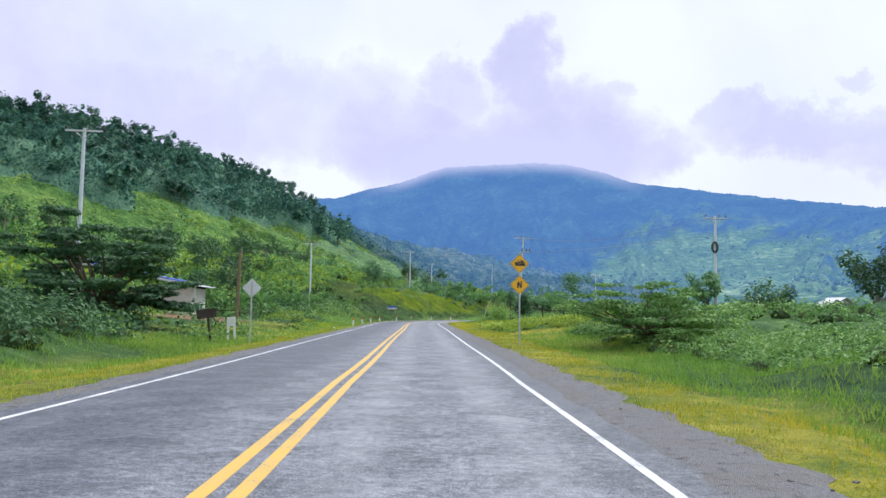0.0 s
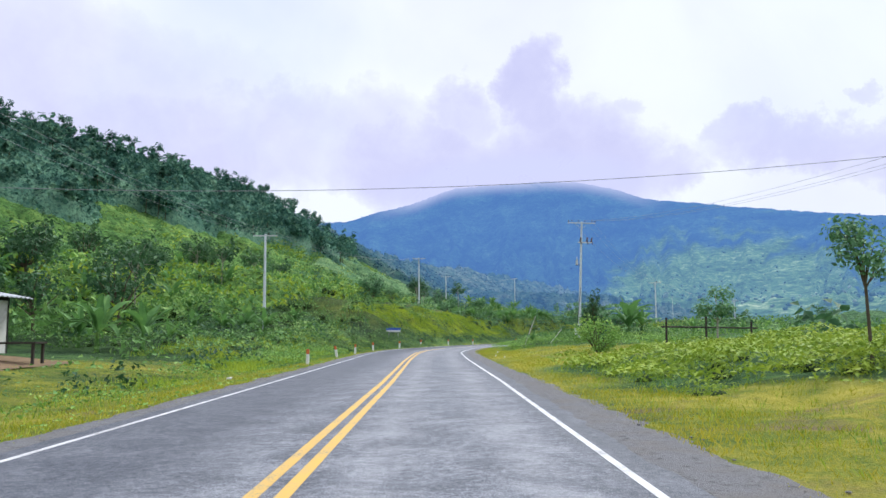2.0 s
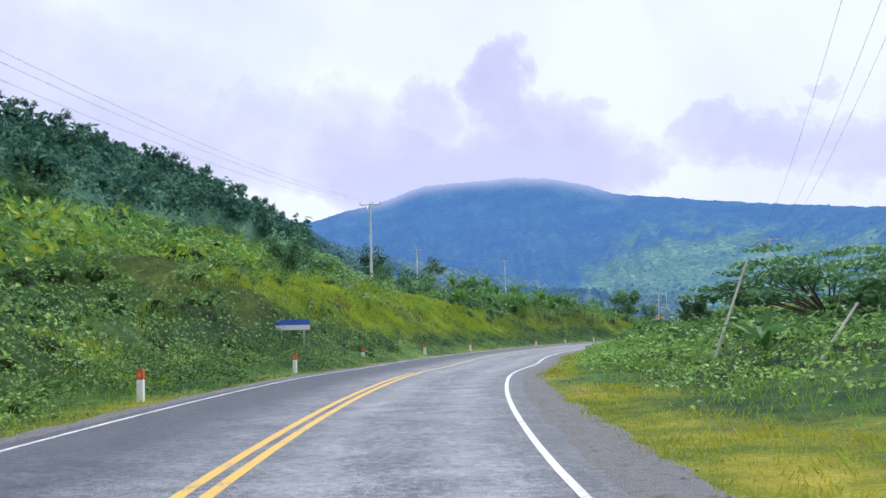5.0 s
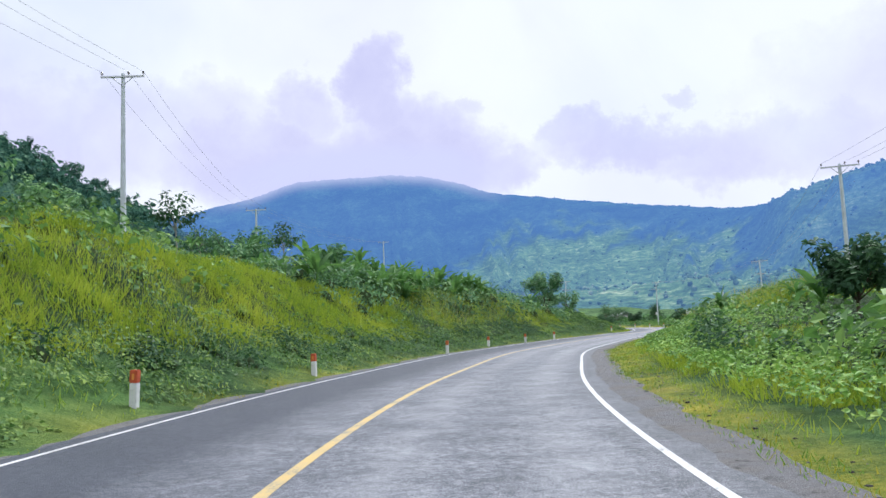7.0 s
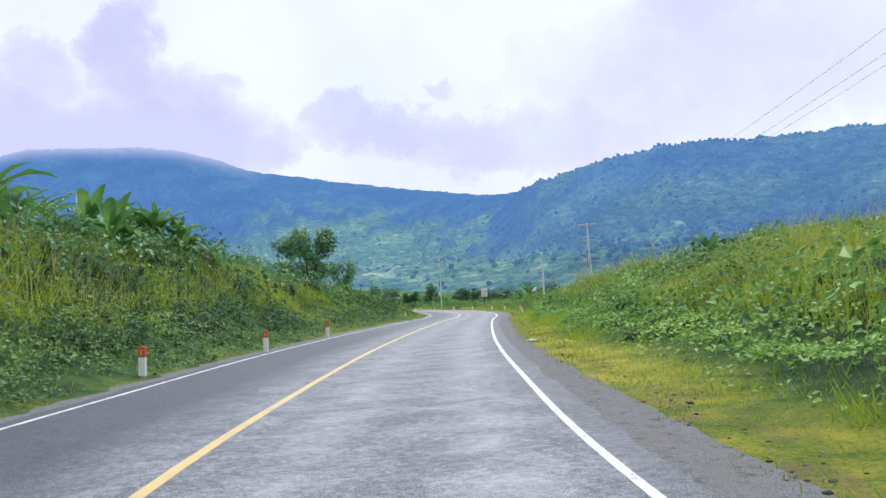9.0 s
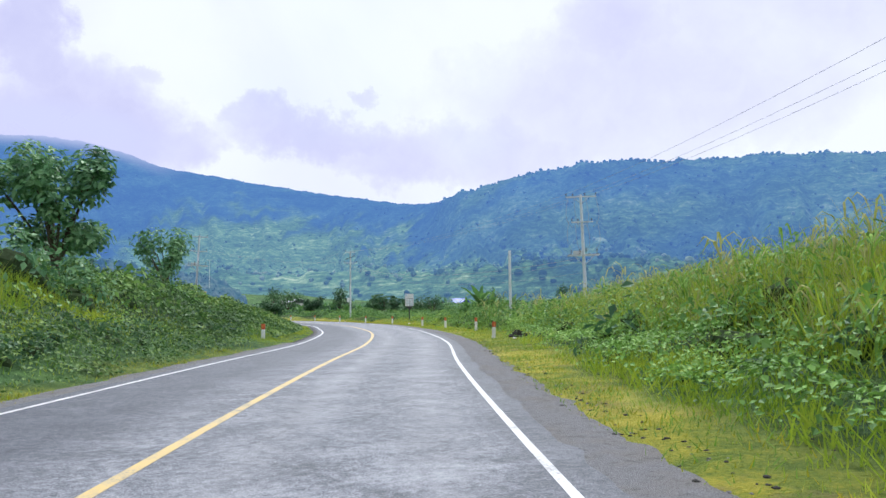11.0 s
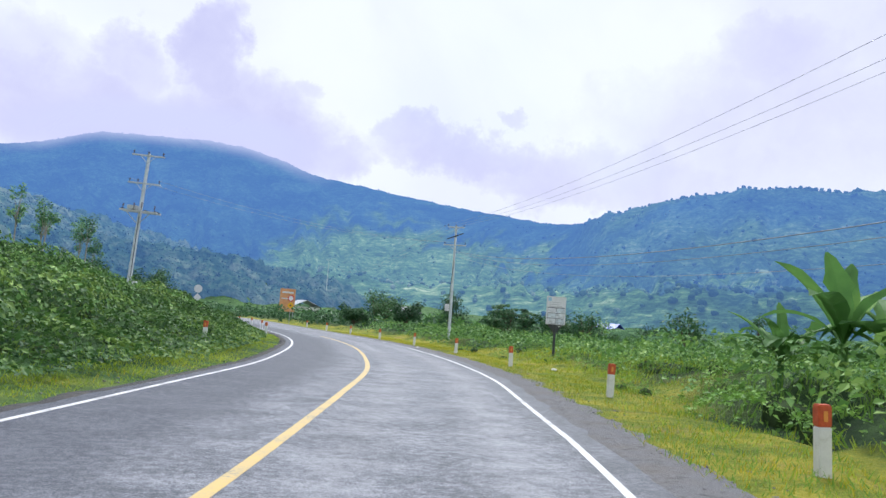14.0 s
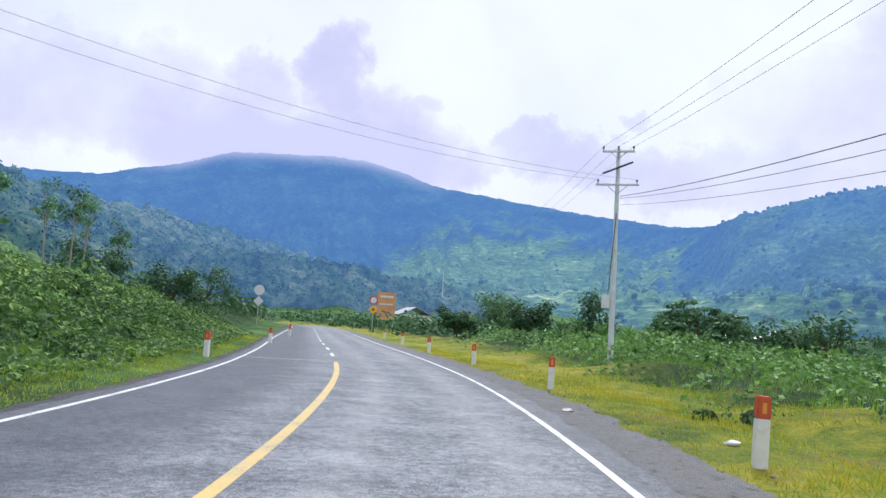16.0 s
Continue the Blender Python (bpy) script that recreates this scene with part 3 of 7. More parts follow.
def sweep(bm, pts, r, n=5, closed=False):
    """One bent tube through the points."""
    pts = [Vector(p) for p in pts]
    rings = []
    for i, p in enumerate(pts):
        a, b = pts[i - 1] if i or closed else p, pts[(i + 1) % len(pts)] if i + 1 < len(pts) or closed else p
        q = (b - a).to_track_quat("Z", "Y")
        rings.append([bm.verts.new(p + q @ Vector((r * math.cos(k * 2 * math.pi / n), r * math.sin(k * 2 * math.pi / n), 0))) for k in range(n)])
    for a, b in zip(rings, rings[1:] + rings[:1] if closed else rings[1:]):
        for k in range(n): bm.faces.new((a[k], a[(k + 1) % n], b[(k + 1) % n], b[k]))
    if not closed:
        bm.faces.new(rings[0][::-1])
        bm.faces.new(rings[-1])
    return bm


def boxed(*a, **k):
    return box(bmesh.new(), *a, **k)


def tubed(*a, **k):
    return tube(bmesh.new(), *a, **k)


# ---- ground ----
def axis(lo, hi, step, reach, n):
    core = np.arange(lo, hi + step / 2, step)
    g = np.geomspace(step, 1, 2)
    out = np.geomspace(step * 1.2, reach, n)
    return np.concatenate([lo - out[::-1], core, hi + out])


gx, gy = axis(-45, 112, 1.3, 4300, 42), axis(-25, 345, 1.3, 4200, 42)
GX, GY = np.meshgrid(gx, gy, indexing="ij")
GZ = ground_height(GX, GY)
nx, ny = GX.shape
idx = np.arange(nx * ny).reshape(nx, ny)
quads = np.stack([idx[:-1, :-1], idx[1:, :-1], idx[1:, 1:], idx[:-1, 1:]], -1).reshape(-1, 4)
gme = mesh_of("ground", np.stack([GX, GY, GZ], -1).reshape(-1, 3), quads, GROUND, True)
gs, gd = road_of(GX, GY)


def meadow_at(s, d, x, y):
    """How yellow and short the grass is, from 0 to 1."""
    n = (vnoise(x, y, 3.0) - 0.5) * 5
    vl = np.interp(s, [0, 22, 34, 60, 100, 125, 430], [9.0, 8.4, 6.8, 6.4, 5.8, 5.05, 5.0])
    vl = vl - 0.3 * ease(222, 240, s)
    vr = np.interp(s, [0, 9, 30, 110, 130, 170, 220, 245, 430], [9.3, 9.3, 7.0, 7.0, 6.2, 6.9, 6.9, 7.3, 7.5])
    w = np.where(d > 0, ease(vr, vr - 0.9, d + n * 0.25), ease(vl, vl - 0.8, -d + n * 0.15))
    w = np.where((d > 0) & (s > 15) & (s < 118), ease(1.0, 0.8, (d + n * .6) / np.interp(s, [0, 22, 34, 50, 56, 68, 76, 96, 106], [7, 7, 14, 14, 6.8, 6.8, 16, 15, 6.5])), w)
    w = np.where((d > 0) & (s > 240), ease(np.interp(s, [240, 268, 285], [8.6, 9.0, 13]), np.interp(s, [240, 268, 285], [7.0, 7.2, 8]), d + n * .6), w)
    w = np.maximum(w, np.where((d < 0) & (s > 128) & (s < 190), 0.25 * ease(9, 12, -d + n) * ease(22, 14, -d + n), 0))
    w = np.maximum(w, np.where(d < 0, .8 * ease(15, 12, -d + n * .6) * ease(26, 34, s) * ease(78, 70, s) * ease(.15, .55, vnoise(x, y + 5, 2.2)), 0))
    return w * ease(3.5, 5, np.abs(d))


at = gme.attributes.new("meadow", "FLOAT", "POINT")
at.data.foreach_set("value", meadow_at(gs, gd, GX.ravel(), GY.ravel()).astype(np.float32))
# where the ground is painted darker as shade beneath roadside plants
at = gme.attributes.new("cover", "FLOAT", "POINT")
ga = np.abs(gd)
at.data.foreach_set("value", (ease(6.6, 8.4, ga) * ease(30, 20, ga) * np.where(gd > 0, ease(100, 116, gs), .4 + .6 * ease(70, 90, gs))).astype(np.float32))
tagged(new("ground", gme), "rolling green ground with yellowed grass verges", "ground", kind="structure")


def lane(side, s):
    """The edge line's distance from the middle: the bends are wider, and the far left lane narrower."""
    if side > 0: return np.interp(s, [-120, 6, 15, 30, 60, 80, 100, 122, 128, 136, 164, 182, 191, 205, 232, 250, 262, 272, 282, 290, 430], [3.5, 3.5, 3.4, 3.46, 3.62, 3.52, 3.6, 3.95, 4.07, 4.0, 3.78, 3.9, 3.98, 3.85, 3.5, 3.44, 3.74, 3.7, 3.6, 3.48, 3.5])
    return -np.interp(s, [-120, 60, 122, 205, 236, 430], [3.35, 3.45, 3.75, 3.6, 2.95, 2.95])


def middle(s):
    """How far the painted middle line wanders from the middle of the road."""
    return np.interp(s, [-20, 6, 15, 40, 60, 80, 110, 126, 136, 150, 164, 182, 191, 205, 238, 265, 284, 292, 320], [.1, .13, .0, .05, .12, .0, .1, .18, .09, -.04, -.15, -.12, .0, -.02, .0, .2, .1, .08, -.1])


def strip(name, d0, d1, z, mat, s0, s1, step=1.0, wob=0.0, label="", category="", n=1, rag=1.5, dash=None, side=0):
    """A ribbon along the road between two distances from its middle."""
    s = np.arange(s0, s1 + step / 2, step)
    vs, fs = [], []
    cols = np.linspace(0, 1, n + 1)
    acr = []
    for c in cols:
        d = d0 + (d1 - d0) * c
        w = ((vnoise(s, np.full_like(s, d0 * 7), rag) - 0.5) * 2 * wob + (vnoise(s, np.full_like(s, d0 * 3), rag * .3) - .5) * wob) * (0.3 + 0.7 * c)
        x, y = along(s, d * np.abs(lane(d, s)) / 3.5 if side == 2 else d + w + (lane(side, s) - side * 3.5 if side else middle(s) if name == "centre_line" else 0))
        vs.append(np.stack([x, y, np.broadcast_to(z if np.isscalar(z) else z(c), x.shape)], -1))
        acr.append(np.full_like(s, d))
    v = np.stack(vs, 1).reshape(-1, 3)
    i = np.arange(len(s) * (n + 1)).reshape(len(s), n + 1)
    f = np.stack([i[:-1, :-1], i[:-1, 1:], i[1:, 1:], i[1:, :-1]], -1).reshape(-1, 4)
    if d1 < d0: f = f[:, ::-1]
    if dash: f = f[(np.repeat((s[:-1] % dash[0]) < dash[1], n))]
    me = mesh_of(name, v, f, mat)
    a = me.attributes.new("across", "FLOAT", "POINT")
    a.data.foreach_set("value", np.stack(acr, 1).ravel().astype(np.float32))
    a = me.attributes.new("left_dark", "FLOAT", "POINT")
    a.data.foreach_set("value", np.repeat(.6 + .4 * ease(80, 125, s) * ease(225, 195, s) + .15 * ease(245, 258, s), n + 1).astype(np.float32))
    return tagged(new(name, me), label, category, kind="structure")


strip("road", -4.0, 4.0, 0.0, ASPHALT, -110, 430, 1.0, label="grey worn two-lane asphalt road", category="road", n=16, side=2)
strip("shoulder_left", -3.8, -4.55, lambda c: 0.006 - 0.042 * c ** 6 if c > .01 else -0.004, GRAVEL, -110, 238, 0.2, 0.16, "crumbling gravel road shoulder", "road shoulder", 4, rag=.8, side=-1)
strip("shoulder_left", -3.8, -4.15, lambda c: 0.006 - 0.042 * c ** 6 if c > .01 else -0.004, DARK_GRAVEL, 238, 430, 0.2, 0.12, "narrow dark tarred road shoulder", "road shoulder", 4, rag=.6, side=-1)
strip("shoulder_right", 3.8, 5.0, lambda c: 0.006 - 0.042 * c ** 6 if c > .01 else -0.004, GRAVEL, -110, 430, 0.2, 0.2, "crumbling gravel road shoulder", "road shoulder", 4, rag=.7, side=1)
for d, nm in ((-3.5, "edge_line_left"), (3.5, "edge_line_right")):
    strip(nm, d - 0.05, d + 0.05, 0.0165 if abs(d) > 3.9 else 0.004, WHITE_LINE, -110, 430, 0.5, label="worn white painted edge line", category="road marking", side=1 if d > 0 else -1)
strip("centre_line", -0.21, -0.07, 0.004, YELLOW_LINE, -110, 122, 0.5, label="yellow painted double centre line", category="road marking")
strip("centre_line", 0.07, 0.21, 0.004, YELLOW_LINE, -110, 122, 0.5, label="yellow painted double centre line", category="road marking")
strip("centre_line", -0.07, 0.07, 0.004, FADED_YELLOW, 122, 308, 0.5, label="single yellow painted centre line", category="road marking")
for s0, d0, d1, sk in ((250.8, .6, 3.0, .35), (308.2, -2.9, -.3, 0)):
    x, y = along(np.array([s0 - .08, s0 - .08 + sk, s0 + .08 + sk, s0 + .08]), np.array([d0, d1, d1, d0]))
    tagged(new("cross_line", mesh_of("cross_line", np.stack([x, y, np.full(4, .004)], 1), np.array([[0, 1, 2, 3]]), FADED_LINE)), "worn white line across one lane", "road marking", kind="structure")
strip("centre_line", -0.06, 0.06, 0.004, WHITE_LINE, 310, 430, 0.5, label="dashed white painted centre line", category="road marking", dash=(6, 2.5))

# ---- mountains ----
# bearing from (30, 150), distance, height of the crest
CREST = [(-60, 3100, 360), (-30, 3600, 500), (-12, 3960, 565), (-8.6, 3960, 580), (-6, 4020, 645), (-3.6, 4080, 694), (-1.5, 4120, 762), (-0.5, 4140, 785), (2, 4140, 802), (6.5, 4080, 800), (9, 4020, 776), (11, 3960, 736), (13.5, 3840, 652), (18.5, 3600, 566), (24.5, 3300, 470), (29, 2800, 370),
         (32.3, 2320, 300), (33.7, 1900, 268), (37, 1700, 265), (40, 1620, 270), (43.4, 1560, 277), (48.5, 1560, 270), (53, 1600, 278), (57.6, 1600, 272), (66, 1600, 255), (80, 1700, 240), (110, 1900, 220)]
# how far up, in degrees, the fields climb at each bearing
FIELD_TOP = [(-60, -2), (6, -2), (9, 2.5), (13, 5.6), (18, 6.6), (25, 5.8), (31, 4.6), (34, 3.6), (38, 3.0), (46, 3.2), (60, 3.4), (110, 2)]


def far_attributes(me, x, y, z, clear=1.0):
    """How far each point is field, and how strongly its painted haze glows."""
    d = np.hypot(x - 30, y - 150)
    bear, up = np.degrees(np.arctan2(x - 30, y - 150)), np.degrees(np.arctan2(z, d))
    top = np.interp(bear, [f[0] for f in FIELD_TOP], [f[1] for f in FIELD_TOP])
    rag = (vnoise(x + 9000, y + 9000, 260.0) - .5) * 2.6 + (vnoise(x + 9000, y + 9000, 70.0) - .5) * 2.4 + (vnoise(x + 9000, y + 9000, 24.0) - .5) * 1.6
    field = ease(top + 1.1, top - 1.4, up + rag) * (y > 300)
    haze_glow = clear * np.interp(d, [330, 470, 800, 1300, 2200, 3600], [.3, .74, .94, 1.06, 1.07, 1.12])
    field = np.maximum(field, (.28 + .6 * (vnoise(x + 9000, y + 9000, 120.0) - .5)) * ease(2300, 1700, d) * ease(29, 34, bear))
    haze_glow = haze_glow * (1 - .16 * field) + .12 * ease(2.5, 8.5, up) * ease(900, 1500, d)
    for nm, v in (("field", field), ("haze_glow", haze_glow)):
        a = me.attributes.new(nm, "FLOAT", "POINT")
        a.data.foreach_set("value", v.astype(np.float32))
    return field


def crowns(x, y, z, r, tall):
    """Rounded uneven tree heads, joined: eighteen corners each."""
    ring = [(0, 0, 1)] + [(math.cos(a) * c, math.sin(a) * c, h) for c, h, o in ((.72, .68, 0), (1.0, .1, .5), (.75, -.55, 0)) for a in (np.arange(5) + o) * 1.2566] + [(0, 0, -.8)]
    f = [(0, 1 + i, 1 + (i + 1) % 5) for i in range(5)]
    for k in (0, 1):
        o, q = 1 + 5 * k, 6 + 5 * k
        for i in range(5):
            j = (i + 1) % 5
            f += [(o + i, q + (i if k == 0 else j), o + j), (o + j, q + (i if k == 0 else j), q + (j if k == 0 else (j + 1) % 5))]
    f += [(16, 11 + (i + 1) % 5, 11 + i) for i in range(5)]
    base = np.array(ring)
    n = len(x)
    v = base[None] * rng.uniform(.72, 1.25, (n, len(base), 1)) * np.stack([r, r, r * tall], 1)[:, None, :]
    v = v + np.stack([x, y, z + r * tall * .55], 1)[:, None, :]
    fs = (np.array(f)[None] + (np.arange(n) * len(base))[:, None, None]).reshape(-1, 3)
    return v.reshape(-1, 3), fs


def build_mountains():
    cb, cd, ch = (np.array(c, float) for c in zip(*CREST))
    bear = np.linspace(-60, 110, 680)
    dist, top = np.interp(bear, cb, cd), np.interp(bear, cb, ch)
    k = np.array([1, 4, 6, 4, 1]) / 16
    for _ in range(2):
        dist = np.convolve(np.pad(dist, 2, "edge"), k, "valid")
    rel = np.concatenate([np.linspace(0, 1, 72), [1.02, 1.06, 1.12, 1.2]])
    near = np.interp(bear, [-60, -15, 0, 8, 30, 45, 110], [1500, 1100, 900, 640, 560, 480, 480])
    B, Rl = np.meshgrid(bear, rel, indexing="ij")
    D = near[:, None] + (dist - near)[:, None] * Rl
    X, Y = 30 + D * np.sin(np.radians(B)), 150 + D * np.cos(np.radians(B))
    u = np.clip(Rl, 0, 1)
    low = 0.34 * u + 0.02
    prof = low * (1 - ease(0.35, 1, u)) + ease(0.25, 1.0, u) ** 1.1 * ease(0.1, 1, u)
    prof = np.where(Rl > 1, 1 - (Rl - 1) * 2.5, np.maximum(prof, 0))
    spur = np.abs(vnoise(B * 10 + 900, u * 2 + 40, 17.0) - 0.5) * 2
    gully = np.abs(vnoise(B * 10 + 500 + 14 * (vnoise(X + 7000, Y + 7000, 300.0) - .5), u * 6 + 40, 7.0) - 0.5) * 2
    mid = np.sin(np.pi * u) ** 1.2
    Z = 22 + (top[:, None] - 22) * prof + mid * top[:, None] * (0.13 * (spur - 0.5) + 0.07 * (gully - 0.5))
    Z += (vnoise(X + 7000, Y + 7000, 26.0) - 0.5) * 10 * ease(0.1, 0.5, u) + (vnoise(X + 7000, Y + 7000, 11.0) - 0.5) * 5
    Z = -6 + (Z + 6) * ease(0, .09, Rl)
    n, m = B.shape
    i = np.arange(n * m).reshape(n, m)
    f = np.stack([i[:-1, :-1], i[:-1, 1:], i[1:, 1:], i[1:, :-1]], -1).reshape(-1, 4)
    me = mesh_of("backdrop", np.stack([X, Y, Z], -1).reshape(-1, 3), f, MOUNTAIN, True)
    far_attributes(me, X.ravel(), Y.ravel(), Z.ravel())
    tagged(new("backdrop", me), "distant blue forested mountains above terraced green fields", "mountains", kind="structure")
    # tree heads over the slopes, closer on the wooded parts and along the crests
    q = 9500
    bi = rng.uniform(0, n - 1.001, q)
    ri = np.where(rng.random(q) < .12, rng.uniform(66, 71, q), 71 * rng.uniform(.03, 1, q) ** 1.25)
    b0, r0 = bi.astype(int), ri.astype(int)
    fb, fr = bi - b0, ri - r0
    at = lambda G: (G[b0, r0] * (1 - fb) + G[b0 + 1, r0] * fb) * (1 - fr) + (G[b0, r0 + 1] * (1 - fb) + G[b0 + 1, r0 + 1] * fb) * fr
    x, y, z = at(X), at(Y), at(Z)
    az = np.degrees(np.arctan2(x - 30, y - 150))
    d = np.hypot(x - 30, y - 150)
    k = (az > -12) & (az < 62) & (z > 5) & (rng.random(q) < np.interp(d, [600, 1500, 2600, 4500], [1, 1, .4, .05]) * (1 - .6 * ease(29, 34, az) * ease(900, 1100, d) * (ri < 66)))
    x, y, z, d = x[k], y[k], z[k], d[k]
    r = rng.uniform(1.6, 4.2, len(x)) * np.interp(d, [600, 1600, 4000], [.8, 1.0, 1.0])
    v, fs = crowns(x, y, z, r, rng.uniform(.75, 1.1, len(x)))
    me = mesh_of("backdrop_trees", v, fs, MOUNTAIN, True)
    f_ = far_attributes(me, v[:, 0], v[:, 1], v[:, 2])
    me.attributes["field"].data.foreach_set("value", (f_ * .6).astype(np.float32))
    tagged(new("backdrop_trees", me), "far trees dotted over the fields and mountain slopes", "forest", kind="stuff")


build_mountains()


def cloud_mat():
    m = bpy.data.materials.new("self-lit summit cloud")
    m.use_nodes = True
    nt = m.node_tree
    nt.nodes.clear()
    at = nt.nodes.new("ShaderNodeAttribute")
    at.attribute_name = "cover"
    geo_ = nt.nodes.new("ShaderNodeNewGeometry")
    puff = noise_of(nt, geo_.outputs["Position"], 0.006, 6, 0.6, 0.6)[0]
    f = mth(nt, "MULTIPLY", at.outputs["Fac"], mth(nt, "MULTIPLY_ADD", puff, 3.2, -0.35, clamp=True), clamp=True)
    # the cloud's daylight brightness is put in as emission
    em = nt.nodes.new("ShaderNodeEmission")
    em.inputs[0].default_value = (0.69, 0.68, 0.93, 1)
    mx = nt.nodes.new("ShaderNodeMixShader")
    nt.links.new(f, mx.inputs[0])
    nt.links.new(nt.nodes.new("ShaderNodeBsdfTransparent").outputs[0], mx.inputs[1])
    nt.links.new(em.outputs[0], mx.inputs[2])
    nt.links.new(mx.outputs[0], nt.nodes.new("ShaderNodeOutputMaterial").inputs[0])
    return m


def build_cloud():
    """A bank of cloud lying over the summit, as a sheet whose brightness is painted as emission."""
    bear, up = np.linspace(-9, 17, 80), np.linspace(0, 1, 24)
    B, U = np.meshgrid(bear, up, indexing="ij")
    base = np.interp(B, [c[0] for c in CREST], [c[2] for c in CREST])
    D = np.interp(B, [c[0] for c in CREST], [c[1] for c in CREST]) * 0.8 - 60 * np.sin(U * np.pi)
    Z = base * 0.8 - 40 + 230 * U
    cover = ease(0, .36, U) * ease(1, .5, U) * ease(-8, -2, B) * ease(16, 10, B)
    n, m = B.shape
    i = np.arange(n * m).reshape(n, m)
    f = np.stack([i[:-1, :-1], i[:-1, 1:], i[1:, 1:], i[1:, :-1]], -1).reshape(-1, 4)
    me = mesh_of("backdrop_cloud", np.stack([30 + D * np.sin(np.radians(B)), 150 + D * np.cos(np.radians(B)), Z], -1).reshape(-1, 3), f, cloud_mat(), True)
    a = me.attributes.new("cover", "FLOAT", "POINT")
    a.data.foreach_set("value", cover.ravel().astype(np.float32))
    ob = tagged(new("backdrop_cloud", me), "pale cloud bank lying over the mountain top", "cloud", kind="structure")
    ob.visible_shadow = False


build_cloud()

# ---- posts, signs, poles ----
def guide_post(x, y, z, turn=0, lean=0, label="white concrete guide post with a red top on the verge", loose=0.0):
    ob = thing("guide_post", pose(x, y, z, lean, loose, turn), label, "guide post", "guide posts along the road")
    part("body", boxed(-.075, .075, -.075, .075, -.25, .53, 0.012), WHITE_PAINT, ob)
    part("cap", boxed(-.077, .077, -.077, .077, .53, .78, 0.014), RED_PAINT, ob, "faded orange red painted top")
    bm = bmesh.new()
    box(bm, -.025, .025, -.085, -.077, .59, .71, 0.003)
    part("reflector", bm, AMBER, ob, "small amber reflector plate")
    return ob


first = guide_post(-8.8, 77.6, spot(-8.8, 77.6))
POSTS_LEFT = ((-9.2, 90.4, -9), (-9.1, 99.4, 2), (-8.9, 111.2, -1), (-7.3, 124, 1), (-5.4, 134.6, 0), (-2.1, 145, 2), (1.5, 154.8, -1), (9.3, 173.3, 1), (14.05, 183, 0), (19, 190.8, 0), (24.3, 199.6, 2), (42, 229, 0))
for x, y, lean in POSTS_LEFT:
    s = float(road_of(x, y)[0][0])
    copy_thing(first, pose(x, y, min(spot(x, y), .08), 0, lean, -np.degrees(np.arctan2(np.interp(s, ARC, TAN[:, 0]), np.interp(s, ARC, TAN[:, 1])))))
POSTS_FAR = ((58.03, 268.1, 2), (65.0, 291.5, 0), (67.5, 306, 0), (69.5, 322, 0), (70.5, 336, 0), (51.6, 224.3, 2), (58.65, 235.4, 0), (61.8, 243.6, -2), (65.4, 252.6, 1), (69.1, 264.2, -1), (71.5, 274.5, 2), (73.2, 284.6, 1), (74.3, 294.5, 0), (75.2, 305, 0), (76.6, 318, 0), (78.0, 332, 0))
for x, y, lean in POSTS_FAR:
    copy_thing(first, pose(x, y, spot(x, y), 0, lean, -22))


def diamond(bm, side, y0, y1, r=0.05):
    """An upright square plate on its corner, with rounded corners."""
    h = side / 2
    ring = []
    for cx, cz, a0 in ((h - r, h - r, 0), (-h + r, h - r, 90), (-h + r, -h + r, 180), (h - r, -h + r, 270)):
        for a in range(0, 91, 30): ring.append((cx + r * math.cos(radians(a0 + a)), cz + r * math.sin(radians(a0 + a))))
    c = math.cos(radians(45))
    ring = [((p - q) * c, (p + q) * c) for p, q in ring]
    top = [bm.verts.new((p, y0, q)) for p, q in ring]
    bot = [bm.verts.new((p, y1, q)) for p, q in ring]
    bm.faces.new(top)
    bm.faces.new(bot[::-1])
    for i in range(len(ring)): bm.faces.new((top[i - 1], top[i], bot[i], bot[i - 1]))
    bmesh.ops.recalc_face_normals(bm, faces=bm.faces)
    return bm


def poly_plate(bm, pts, y0, y1):
    top = [bm.verts.new((p, y0, q)) for p, q in pts]
    bot = [bm.verts.new((p, y1, q)) for p, q in pts]
    bm.faces.new(top)
    bm.faces.new(bot[::-1])
    for i in range(len(pts)): bm.faces.new((top[i - 1], top[i], bot[i], bot[i - 1]))
    bmesh.ops.recalc_face_normals(bm, faces=bm.faces)
    return bm


def border(bm, side, wid, y0, y1):
    c = math.cos(radians(45))
    for a in range(4):
        m = pose(0, 0, 0, 0, 45 + 90 * a, 0)
        box(bm, -side / 2, side / 2, y0, y1, side / 2 - wid, side / 2, m=m)
    return bm


